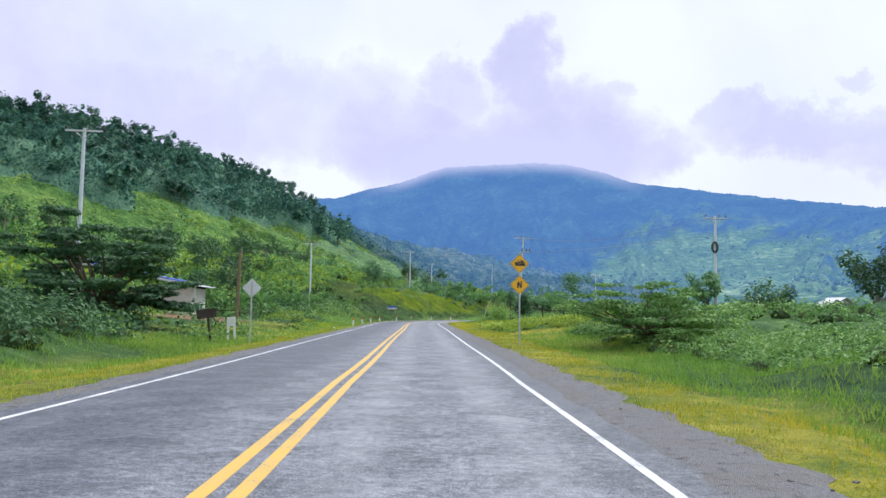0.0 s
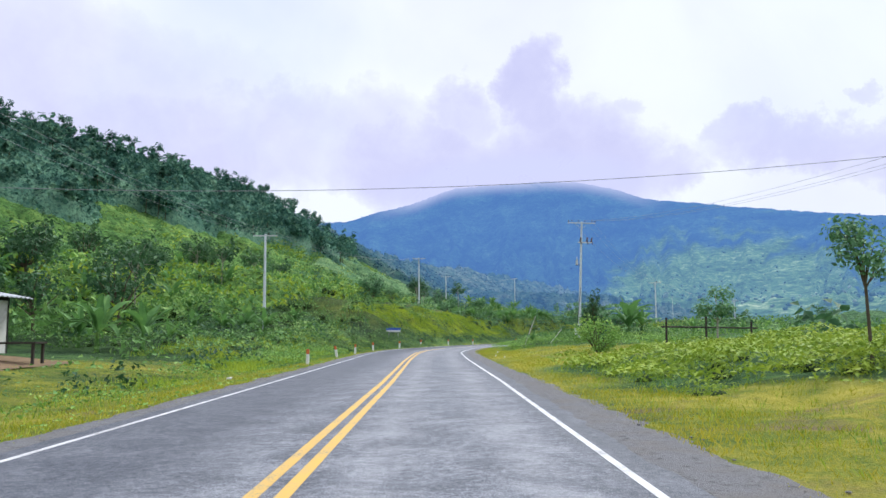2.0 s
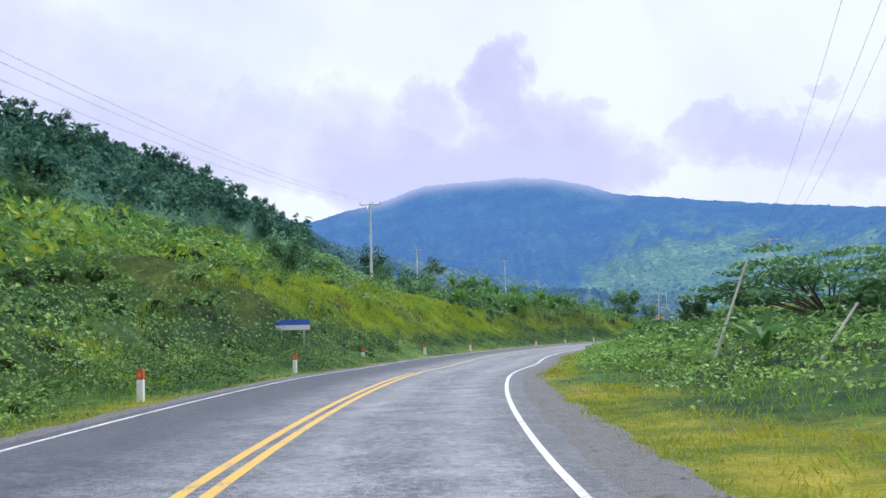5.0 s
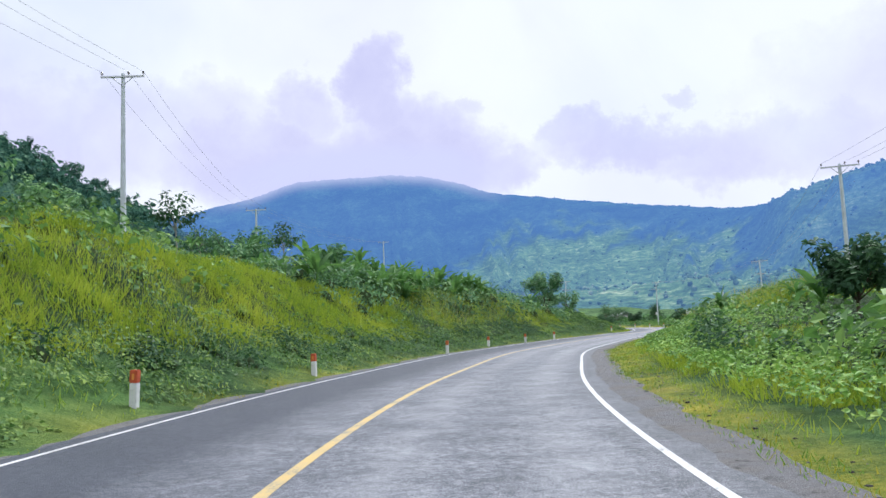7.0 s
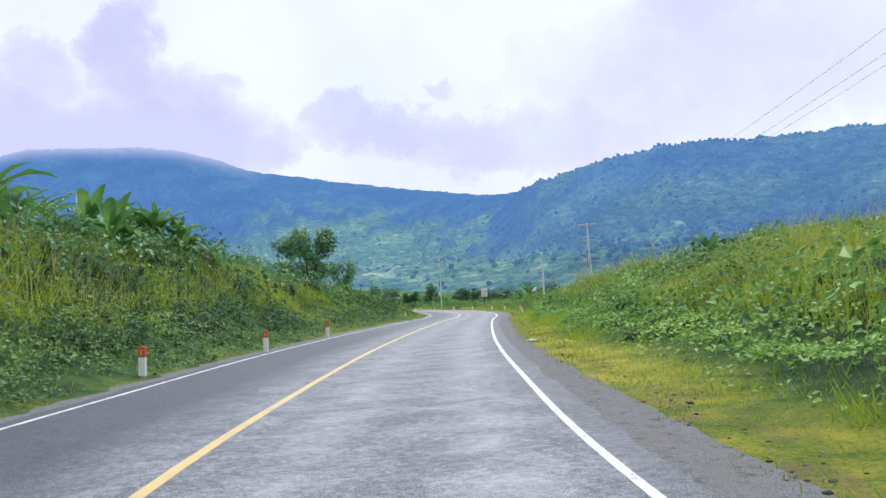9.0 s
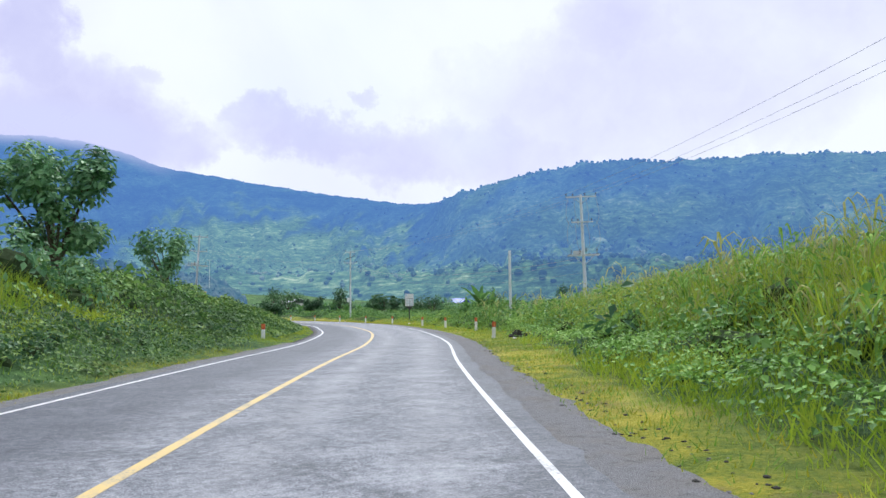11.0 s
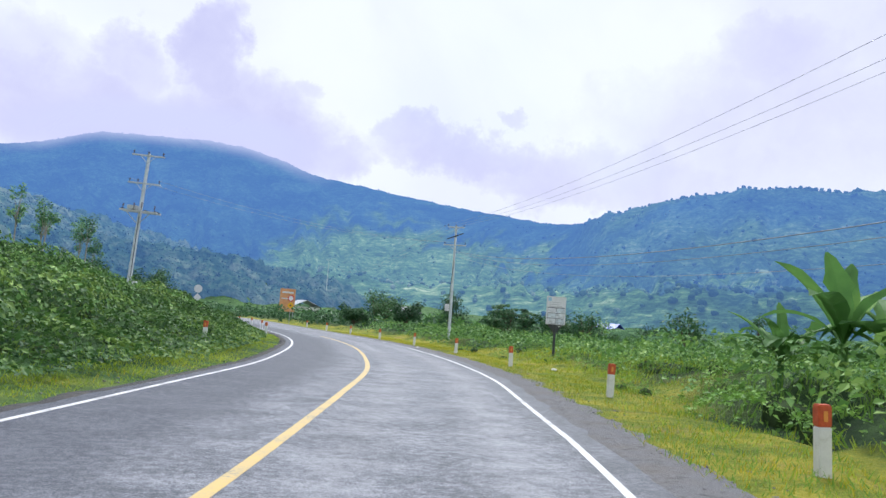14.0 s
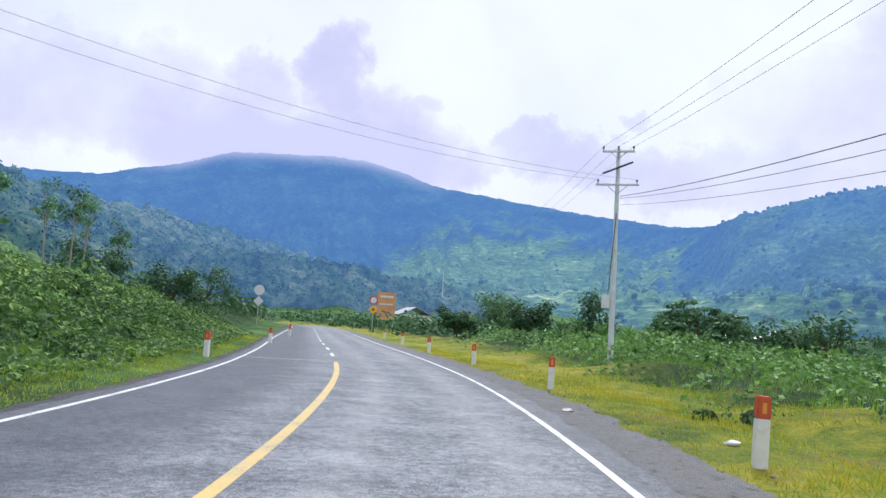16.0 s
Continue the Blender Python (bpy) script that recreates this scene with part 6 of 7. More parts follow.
def build_canopy():
    """The hill forest: rounded crowns standing close, with leaf clumps breaking their outline."""
    gx_, gy_ = np.arange(-300, 215, 2.2), np.arange(-60, 1010, 2.4)
    X, Y = np.meshgrid(gx_, gy_, indexing="ij")
    x, y = X.ravel(), Y.ravel()
    rh = ridge_height(x, y)
    w = np.zeros(X.size)
    k = rh > 2
    w[k] = wooded(x[k], y[k])
    k = w > 0.02
    Z = np.full(X.size, -60.0)
    Z[k] = ground_height(x[k], y[k]) - 4 + ease(0, .6, w[k]) * (3.5 + canopy(x[k], y[k]))
    n, m = X.shape
    i = np.arange(n * m).reshape(n, m)
    f = np.stack([i[:-1, :-1], i[1:, :-1], i[1:, 1:], i[:-1, 1:]], -1).reshape(-1, 4)
    # the side of the ridge that faces away from the road is left out
    BY, BX = [-40, 80, 190, 290, 410, 510, 620, 750, 850, 930, 1010], [-300, -255, -215, -186, -156, -146, -118, -80, -20, 60, 110]
    back = np.interp(y[f].mean(1), BY, BX)
    f = f[(k[f].all(1)) & (x[f].mean(1) > back)]
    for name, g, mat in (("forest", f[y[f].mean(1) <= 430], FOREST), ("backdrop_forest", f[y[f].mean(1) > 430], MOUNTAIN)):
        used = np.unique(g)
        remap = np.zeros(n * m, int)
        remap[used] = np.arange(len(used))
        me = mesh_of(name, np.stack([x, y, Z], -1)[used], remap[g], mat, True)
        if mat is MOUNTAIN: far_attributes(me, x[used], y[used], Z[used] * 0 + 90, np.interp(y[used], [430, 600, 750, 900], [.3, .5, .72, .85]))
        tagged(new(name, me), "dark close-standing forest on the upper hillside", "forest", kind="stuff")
    fx, fy = np.concatenate([rng.uniform(-235, 200, 110000), rng.uniform(-235, -60, 75000)]), np.concatenate([rng.uniform(-40, 990, 110000), rng.uniform(20, 430, 75000)])
    k = ridge_height(fx, fy) > 3
    fx, fy = fx[k], fy[k]
    k = (fx > np.interp(fy, BY, BX) + 9) & (rng.random(len(fx)) < wooded(fx, fy))
    fx, fy = fx[k], fy[k]
    big = 1 + ease(150, 600, fy) * .9
    z = ground_height(fx, fy) - .7 + canopy(fx, fy) + rng.uniform(-.6, 1.1, len(fx))
    n = unit(np.stack([rng.normal(0, .7, len(fx)), rng.normal(0, .7, len(fx)), rng.uniform(.2, 1, len(fx))], 1))
    L = rng.uniform(.7, 1.6, len(fx)) * big * np.where(fy > 430, .62, 1)
    v = leaf_cards(np.stack([fx, fy, z], 1), n, L, L * .7, .2).reshape(-1, 4, 3)
    stuff("forest", v[fy <= 430].reshape(-1, 3), FOREST, "leaf clumps of the hill forest", "forest")
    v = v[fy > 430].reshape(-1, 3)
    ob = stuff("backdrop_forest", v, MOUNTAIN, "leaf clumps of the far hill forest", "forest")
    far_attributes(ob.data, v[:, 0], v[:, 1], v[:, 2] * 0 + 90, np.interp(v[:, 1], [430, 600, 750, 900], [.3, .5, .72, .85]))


build_canopy()
fx, fy = rng.uniform(-235, -50, 1300), rng.uniform(-20, 470, 1300)
k = (wooded(fx, fy) > .2) & (rng.random(1300) < .62)
forest("forest", fx[k], fy[k], rng.uniform(8, 17, k.sum()), 90, FOREST, "taller trees rising from the hill forest")


def banana_leaf(length, width, start, end):
    """A long arching blade, folded along its midrib, with a torn wavy edge; start and end: its slope in degrees."""
    bm = bmesh.new()
    rows = []
    n = 10
    x = z = 0.0
    for i in range(n + 1):
        t = i / n
        w = 0.02 + width * (math.sin(math.pi * min(1, max(0, t - .06) ** 1.25 * 1.08)) ** .7 if t > .1 else 0) * random.uniform(.6, 1.1) / 2
        a = radians(start + (end - start) * t ** 1.3)
        x, z = x + math.cos(a) * length / n * (i > 0), z + math.sin(a) * length / n * (i > 0)
        f = .35 * w
        rows.append([bm.verts.new((x - f * math.sin(a), -w, z + f * math.cos(a) + random.uniform(-.1, .1) * w)), bm.verts.new((x, 0, z)), bm.verts.new((x - f * math.sin(a), w, z + f * math.cos(a) + random.uniform(-.1, .1) * w))])
    for a, b in zip(rows[:-1], rows[1:]):
        for k in (0, 1): bm.faces.new((a[k], b[k], b[k + 1], a[k + 1]))
    return bm


random.seed(11)


def banana_plant(x, y, h, leaves, label, mat=None):
    ob = thing("banana_plant", pose(x, y, spot(x, y) - .05, 0, 0, random.uniform(0, 360)), label, "banana plant", "banana plants")
    bm = bmesh.new()
    tube(bm, (0, 0, -.2), (.05, 0, h * .3), .12, .07, 8)
    part("stem", bm, LEAF_BANANA, ob, "sheathed fleshy stem")
    for i in range(leaves):
        L = h * random.uniform(.55, .85)
        p = part("leaf", banana_leaf(L, L * .23, random.uniform(50, 84) if i else 86, random.uniform(-70, 28) if i else 64), mat or LEAF_BANANA, ob)
        p.matrix_basis = pose(0.03, 0, h * .26, 0, 0, i * 137.5 + random.uniform(-20, 20))
    return ob


banana_plant(14.6, 107.2, 4.3, 12, "large banana plant with torn arching leaves behind the meadow")
ban = [banana_plant(16.2, 109.2, 3.0, 11, "tall banana plant with torn arching leaves behind the meadow"), banana_plant(18.6, 152.8, 2.3, 12, "banana plant standing over scrub on the bank"), banana_plant(6.2, 110.5, 1.8, 8, "young banana plant in the creepers")]
SPOTS = [(1, 22.6, 166.5, .8), (1, 25.0, 163.5, .7), (2, 21.2, 164.0, .9), (0, 69.3, 249.6, 1.12), (1, 70.2, 248.9, 1.25), (1, 68.7, 250.7, .95), (0, 42.3, 192.5, .7), (1, 39.5, 187.0, .6), (2, 47, 203, 1.0), (0, 66.5, 241.5, .75), (1, 65.5, 244.6, .6), (0, 63.0, 226.5, .8), (1, 59.0, 222.5, .7), (0, 20.5, 108, .8), (1, 24, 113, .9), (2, 30, 122, 1.1), (1, 26.3, 148.5, .9), (2, 22.0, 143.5, 1.2)]
for j in range(84):
    s, d = random.uniform(173, 232), -random.uniform(11, 24)
    x, y = along(s, d)
    SPOTS.append((random.choice((0, 1, 1)), float(x), float(y), random.uniform(.7, 1.15)))
for j in range(26):
    x, y = along(random.uniform(182, 204), -random.uniform(10.5, 16))
    SPOTS.append((random.choice((0, 0, 1)), float(x), float(y), random.uniform(.8, 1.2)))
for j in range(110):
    s, d = random.uniform(78, 160), -random.uniform(13, 62)
    if s > 122: d -= 14
    x, y = along(s, d)
    SPOTS.append((random.choice((0, 1, 1)), float(x), float(y), random.uniform(.75, 1.25)))
for k, x, y, sc in SPOTS:
    o = copy_thing(ban[k], pose(x, y, spot(x, y) - .05 + 1.5 * float(ease(19, 25, -road_of(x, y)[1])[0]), random.uniform(-5, 5), random.uniform(-5, 5), random.uniform(0, 360)) )
    o.scale = (sc, sc, sc)
    tagged(o, "green banana plant growing among slope scrub")


def tree(name, x, y, h, spread, label, leaf_mat, bark, style, n=2200, leaf=.3, lean=(0, 0), z=None):
    """A tapered trunk with limbs, and a crown of many leaves in clumps round the limb ends."""
    z = spot(x, y) if z is None else z
    ob = thing("tree", pose(x, y, z, lean[0], lean[1], random.uniform(0, 360)), label, "tree")
    bm = bmesh.new()
    fork = h * {"spread": .32, "layered": .14, "round": .2, "slender": .55, "cone": .2, "sapling": .42}[style]
    r0 = max(.035, h * (.009 if style in ('slender', 'sapling') else .022))
    tube(bm, (0, 0, -.3), (0.03 * h, 0, fork), r0 * 1.3, r0 * .85, 9)
    ends = []
    m = {"spread": 15, "layered": 52, "round": 13, "slender": 9, "cone": 14, "sapling": 16}[style]
    for i in range(m):
        a = i * 2.4 + random.uniform(-.4, .4)
        q = random.uniform(.35, 1)
        if style == "spread": e = Vector((math.cos(a) * spread * q, math.sin(a) * spread * q, h * random.uniform(.62, .95) - .25 * h * q * q * random.random()))
        elif style == "layered": e = Vector((math.cos(a) * spread * q, math.sin(a) * spread * q, h * random.uniform(.16, .97) * (1 - .3 * q * q)))
        elif style == "slender": e = Vector((math.cos(a) * spread * q, math.sin(a) * spread * q, h * random.uniform(.55, 1.0)))
        elif style == "sapling": e = Vector((math.cos(a) * spread * q, math.sin(a) * spread * q, h * (.46 + .52 * (i + .5) / m)))
        elif style == "cone":
            t = (i + .5) / m
            e = Vector((math.cos(a) * spread * (1 - t * .85), math.sin(a) * spread * (1 - t * .85), h * (.12 + .85 * t)))
        else: e = Vector((math.cos(a) * spread * q, math.sin(a) * spread * q, h * random.uniform(.32, .9)))
        b = Vector((0.03 * h, 0, fork * random.uniform(.75, 1)))
        mid = b.lerp(e, .5) + Vector((random.uniform(-.1, .1) * spread, random.uniform(-.1, .1) * spread, .05 * h))
        tube(bm, b, mid, r0 * .55, r0 * .35, 5)
        tube(bm, mid, e, r0 * .35, r0 * .1, 4)
        ends += [e, mid.lerp(e, .55)]
    part("trunk", bm, bark, ob, "tapered trunk with spreading limbs")
    E = np.array([tuple(e) for e in ends])
    pick = rng.integers(0, len(E), n)
    flat = {"spread": .35, "layered": .12, "round": .8, "slender": .9, "cone": .7, "sapling": .9}[style]
    cs = spread * {"spread": .36, "layered": .2, "round": .36, "slender": .42, "cone": .42, "sapling": .5}[style]
    m_ = unit(rng.normal(size=(n, 3)))
    off = m_ * np.cbrt(rng.uniform(.05, 1, n))[:, None] * cs * np.array([1, 1, flat])
    c = E[pick] + off
    c[:, 2] = np.maximum(c[:, 2], .15)
    nrm = unit(m_ * .8 + rng.normal(0, .28, (n, 3)) + np.array([0, 0, .8]))
    L = leaf * rng.uniform(.6, 1.4, n)
    v = leaf_cards(c, nrm, L, L * .5, .25)
    o = new("crown", mesh_of("crown", v, quads_of(v), leaf_mat))
    o.parent = ob
    tagged(o, "uneven crown of small leaves")
    return ob


tree("tree", -18.2, 42, 6.7, 5.0, "wide spreading dark green tree beside the road", LEAF_DARK, BARK, "layered", 18000, .3)
tree("tree", 8.6, 33.5, 2.75, 3.5, "low spreading feathery tree on the verge", LEAF_MID, BARK, "layered", 12000, .17)
tree("tree", 9.3, 67.3, 2.9, .8, "small leafy tree by the field fence", LEAF_BLUE, PALE_BARK, "slender", 800, .16)
tree("tree", 4.8, 68.5, 2.1, .9, "bright green leafy sapling on the meadow", LEAF_LIGHT, BARK, "round", 2000, .11)
tree("tree", 9.3, 55.7, 4.3, 1.05, "slender young tree standing in the meadow", LEAF_BLUE, BARK, "slender", 1000, .16)
tree("tree", 6.95, 81.3, 3.5, .38, "thin young tree with a ragged stump at its foot", LEAF_DARK, BARK, "sapling", 520, .15)
tree("tree", 10.4, 102.5, 3.3, 1.3, "cone shaped creeper-covered shrub", LEAF_DARK, BARK, "cone", 2200, .22)
tree("tree", 16.5, 127, 4.4, 6.0, "flat-topped dark spreading tree behind the scrub", LEAF_BLUE, BARK, "layered", 5500, .34)
tree("tree", 33.7, 230.4, 7.0, 2.6, "rounded creeper-draped tree on the cut bank", LEAF_BLUE, BARK, "round", 3600, .36)
tree("tree", 40.5, 240.5, 4.0, 1.6, "small rounded tree at the end of the bank", LEAF_BLUE, BARK, "round", 1200, .3)
tree("tree", 44.5, 80.5, 8.5, 3.6, "tall ragged tree beyond the flat", LEAF_DARK, PALE_BARK, "round", 1800, .5)
tree("tree", 27.5, 66, 3.2, 2.2, "bushy tree on the flat", LEAF_DARK, BARK, "round", 1500, .3)
for x, y, h, sp, st in ((97.5, 316, 5.0, 3.8, "layered"), (101, 322, 4.6, 3.2, "layered"), (108, 318, 3.6, 2.4, "round"), (90, 330, 4.4, 2.2, "round"), (88, 345, 3.6, 2.2, "round"), (99, 300, 2.4, 1.6, "round"), (112, 330, 4.2, 2.8, "round"),
                       (62, 372, 6, 4, "round"), (52, 352, 5, 3.6, "round"), (60, 345, 4.2, 3.0, "round"), (103, 345, 6, 3, "cone"), (100, 366, 6, 3.2, "round"), (110, 400, 7, 3.5, "cone")):
    tree("tree", x, y, h, sp, "dark leafy tree near the village houses", LEAF_DARK, BARK, st, 3600 if st == "layered" else 1500, .4)
for x, y, h in ((-112, 455, 17), (-118, 505, 18), (-113, 512, 15), (-121, 440, 16), (-112, 540, 14), (-130, 385, 15), (-104, 560, 13), (-140, 330, 15), (-150, 285, 14), (-98, 585, 13), (-160, 240, 15), (-172, 205, 14), (-128, 395, 13)):
    tree("tree", x, y, h, h * .2, "tall tree standing up from the forested ridge", FOREST, BARK, "slender", 420, h * .085)

for s, d, h, sp in ((157, -23, 4.6, 2.2), (162, -26, 4.2, 2.4), (168, -25, 4.0, 2.2), (176, -19, 3.6, 2.0), (181, -21, 3.8, 2.0), (187, -18, 3.2, 1.8), (150, -30, 5, 2.6), (143, -34, 5, 2.4)):
    x, y = (float(q) for q in along(s, d))
    tree("tree", x, y, h, sp, "dark leafy tree behind the bank top", LEAF_BLUE, BARK, "round", 1500, .3)
tree("tree", 18.4, 150.9, 2.7, 1.3, "dark creeper-smothered shrub tree on the bank", LEAF_DARK, BARK, "round", 2000, .26)
tree("tree", 19.0, 57.0, 3.4, 1.4, "creeper-draped shrub round the foot of the power pole", LEAF_BLUE, BARK, "round", 1300, .26)
cx_, cy_ = np.array([12.5, 14.6, 11.3, 16.2, 15.2, 18.6, 20.5, 23.5]), np.array([148.7, 153.0, 143.6, 155.5, 147.2, 160.5, 164.0, 169.5])
bushes("bush", cx_, cy_, np.array([.85, .95, .7, 1.0, .9, 1.0, .8, .9]), 1.1, 420, LEAF_DARK, "dark broad-leaved clumps standing out of the bank", .15)
# trees scattered over the plantations
hill = [tree("tree", -40, 96, 4.2, 2.1, "dark leafy tree in the hill plantation", LEAF_BLUE, BARK, "round", 380, .46), tree("tree", -52, 120, 5.0, 2.6, "broad dark tree in the hill plantation", LEAF_DARK, BARK, "round", 360, .5), tree("tree", -44, 140, 6.0, 1.7, "slender tree in the hill plantation", LEAF_DARK, PALE_BARK, "slender", 420, .42)]
for j in range(95):
    s, d = random.uniform(58, 215), -random.uniform(20, 78)
    if s > 140 and d > -30: d -= 20
    x, y = (float(q) for q in along(s, d))
    if abs(x + 25) < 12 and abs(y - 66) < 13: continue
    sc = random.uniform(.6, 1.25)
    o = copy_thing(random.choice(hill), pose(x, y, spot(x, y) + .6, 0, 0, random.uniform(0, 360)))
    o.scale = (sc, sc, sc)
for x, y, h in ((52.5, 336, 8), (48.6, 327, 7.5), (51.5, 347, 8.5), (45, 338, 9), (41, 330, 7.5), (53, 357, 7), (47, 352, 9), (38, 342, 8)):
    tree("tree", x, y, h, 1.3, "tall thin tree with a pale bare stem on the slope", LEAF_BLUE, PALE_BARK, "slender", 420, .34)
for x, y, sc in ((104, 350, 1.2), (103, 342, 1.1), (99.5, 345, 1.0), (97, 352, 1.2), (106.5, 356, 1.3), (93.5, 341, .9), (91, 350, 1.0), (109, 348, 1.1)):
    o = copy_thing(ban[0], pose(x, y, spot(x, y), 0, 0, random.uniform(0, 360)))
    o.scale = (sc, sc, sc)
    tagged(o, "dark green banana plant beside the village houses")
# dark trees dotted over the valley floor
for j in range(70):
    s, d = random.uniform(150, 420), random.uniform(30, 190)
    x, y = (float(q) for q in along(s, d))
    sc = random.uniform(.55, 1.15)
    o = copy_thing(random.choice(hill[:2]), pose(x, y, spot(x, y) - .1, 0, 0, random.uniform(0, 360)))
    o.scale = (sc, sc, sc)
    tagged(o, "dark leafy tree standing on the valley floor")
# a row of tall thin trees along the ridge
tall_a = tree("tree", -165, 222, 14, 3.2, "tall thin tree on the ridge line", FOREST, BARK, "slender", 420, 1.1)
tall_b = tree("tree", -136, 350, 12, 3.6, "tall round-headed tree on the ridge line", FOREST, BARK, "round", 420, 1.1)
for j in range(64):
    q = random.uniform(165, 560)
    x = np.interp(q, [r[1] for r in RIDGE], [r[0] for r in RIDGE]) + random.uniform(-2, 26)
    sc = random.uniform(.6, 1.05)
    o = copy_thing(random.choice((tall_a, tall_b)), pose(float(x), q, spot(float(x), q) + 2.5, random.uniform(-3, 3), random.uniform(-3, 3), random.uniform(0, 360)))
    o.scale = (sc, sc, sc)
bushes("bush", np.array([14.2, 15.0, 14.7, 15.9]), np.array([106.6, 106.9, 107.6, 108.4]), np.array([.8, .9, .75, .9]), 1.35, 300, LEAF_DARK, "dark leafy growth round the foot of the banana plant", .13)
hx, hy = rng.uniform(74.5, 80, 14), rng.uniform(259, 268, 14)
bushes("bush", hx, hy, rng.uniform(.4, .8, 14), .9, 200, LEAF_YELLOW, "yellow flowering weeds by the notice board", .12)

# ---- shed and yard ----
def shed():
    z = .75
    ob = thing("shed", pose(-26.6, 68.3, z), "open-fronted shed with a zinc roof and a pale end wall", "shed")
    part("back_wall", boxed(-5.5, 4.8, 3.9, 4.05, -.3, 2.6), DARK_ROOM, ob, "dark plank back wall")
    part("side_wall", boxed(-5.6, -5.45, 0.2, 4, -.3, 3.4), DARK_ROOM, ob, "dark plank side wall")
    part("end_wall", boxed(2.4, 4.8, -.1, .05, -.3, 2.45, .01), PLASTER, ob, "dirty pale plaster wall")
    part("end_wall", boxed(4.65, 4.8, .05, 4, -.3, 2.4), PLASTER, ob, "dirty pale plaster wall")
    for px, hh in ((-4.9, 4.35), (-2.6, 3.95), (-.3, 3.55)):
        part("pillar", boxed(px - .12, px + .12, -.12, .12, -.3, hh, .015), WHITE_PAINT, ob, "pale square pillar")
    bm = bmesh.new()
    n = 60
    rows = []
    for i in range(n + 1):
        y0 = -1.0 + 5.6 * i / n
        w = .03 * math.sin(i * math.pi / 2)
        rows.append([bm.verts.new((px, y0, zz + w)) for px, zz in ((-6.4, 4.7), (5.6, 2.55))] + [bm.verts.new((px, y0, zz + w - .03)) for px, zz in ((-6.4, 4.7), (5.6, 2.55))])
    for a, b in zip(rows[:-1], rows[1:]):
        bm.faces.new((a[0], a[1], b[1], b[0]))
        bm.faces.new((b[2], b[3], a[3], a[2]))
        bm.faces.new((a[1], a[3], b[3], b[1]))
        bm.faces.new((a[0], b[0], b[2], a[2]))
    bm.faces.new((rows[0][0], rows[0][2], rows[0][3], rows[0][1]))
    part("roof", bm, ZINC, ob, "sloping corrugated zinc roof")
    part("fascia", boxed(-6.4, 5.6, -1.05, -1.0, -.09, .09, 0, Matrix.Translation((0, 0, 3.55)) @ Matrix.Rotation(math.atan2(2.15, 12), 4, "Y")), SIGN_BACK, ob, "pale roof edge board")
    part("corner_post", tubed((5.3, -.8, -.4), (5.3, -.8, 2.55), .05, .05, 8), SIGN_BACK, ob, "thin pale roof post")
    part("tarpaulin", boxed(-6.6, 3.6, -.6, 4.4, -.03, .03, 0, Matrix.Translation((0, 0, 3.68)) @ Matrix.Rotation(math.radians(10.2), 4, "Y")), BLUE_TARP, ob, "bright blue plastic sheeting over the roof")
    return ob


shed()
yard = mesh_of("yard", [(-33 + .85 * i, 60 + .7 * j, 0) for i in range(20) for j in range(14)], [(i * 14 + j, (i + 1) * 14 + j, (i + 1) * 14 + j + 1, i * 14 + j + 1) for i in range(19) for j in range(13)], EARTH, True)
for v in yard.vertices: v.co.z = spot(v.co.x, v.co.y) + .04
tagged(new("yard", yard), "trodden brown earth yard in front of the shed", "yard", kind="structure")


def motorbike(x, y, z):
    ob = thing("motorbike", pose(x, y, z, 0, 6, 75), "dark motorbike parked under the shed roof", "motorbike")
    for wx in (-.62, .62):
        bm = bmesh.new()
        for k in range(20):
            a0, a1 = radians(k * 18), radians(k * 18 + 18)
            tube(bm, (wx + .26 * math.cos(a0), 0, .3 + .26 * math.sin(a0)), (wx + .26 * math.cos(a1), 0, .3 + .26 * math.sin(a1)), .045, .045, 6)
        w = part("wheel", bm, DARK_STEEL, ob, "black rubber tyre")
        bm = bmesh.new()
        for k in range(6): tube(bm, (wx, 0, .3), (wx + .25 * math.cos(k * 1.047), 0, .3 + .25 * math.sin(k * 1.047)), .012, .012, 5)
        part("spokes", bm, STEEL, w)
    part("frame", boxed(-.35, .35, -.1, .1, .3, .6, .06), DARK_STEEL, ob)
    part("seat", boxed(-.55, .12, -.13, .13, .72, .82, .04), SIGN_BLACK, ob, "black seat")
    part("tank", boxed(.1, .45, -.13, .13, .6, .85, .06), SIGN_RED, ob, "dark red tank")
    part("fork", tubed((.62, 0, .3), (.45, 0, 1.0), .03, .03, 8), STEEL, ob)
    part("handlebar", tubed((.42, -.33, 1.02), (.42, .33, 1.02), .018, .018, 8), STEEL, ob)
    part("headlight", tubed((.5, 0, .88), (.6, 0, .88), .07, .09, 12), SIGN_WHITE, ob, "pale headlight")
    return ob


motorbike(-23.5, 67.6, spot(-23.5, 67.6) + .04)


def bench(x, y, z):
    ob = thing("bench", pose(x, y, z, 0, 0, -4), "long dark wooden table bench in the yard", "bench")
    part("top", boxed(-1.3, 1.3, -.4, .4, .66, .74, .015), DARK_WOOD, ob)
    for px in (-1.15, 1.15):
        for py in (-.32, .32): part("leg", boxed(px - .05, px + .05, py - .05, py + .05, -.1, .66, .008), DARK_WOOD, ob)
    return ob


bench(-18.4, 66.6, spot(-18.4, 66.6) + .03)
ob = thing("timber_pole", pose(-14.9, 57.1, spot(-14.9, 57.1), 0, .8, 0), "bare weathered timber pole on the verge", "timber pole")
part("shaft", tubed((0, 0, -.5), (0, 0, 5.5), .14, .1, 10), WOOD, ob)

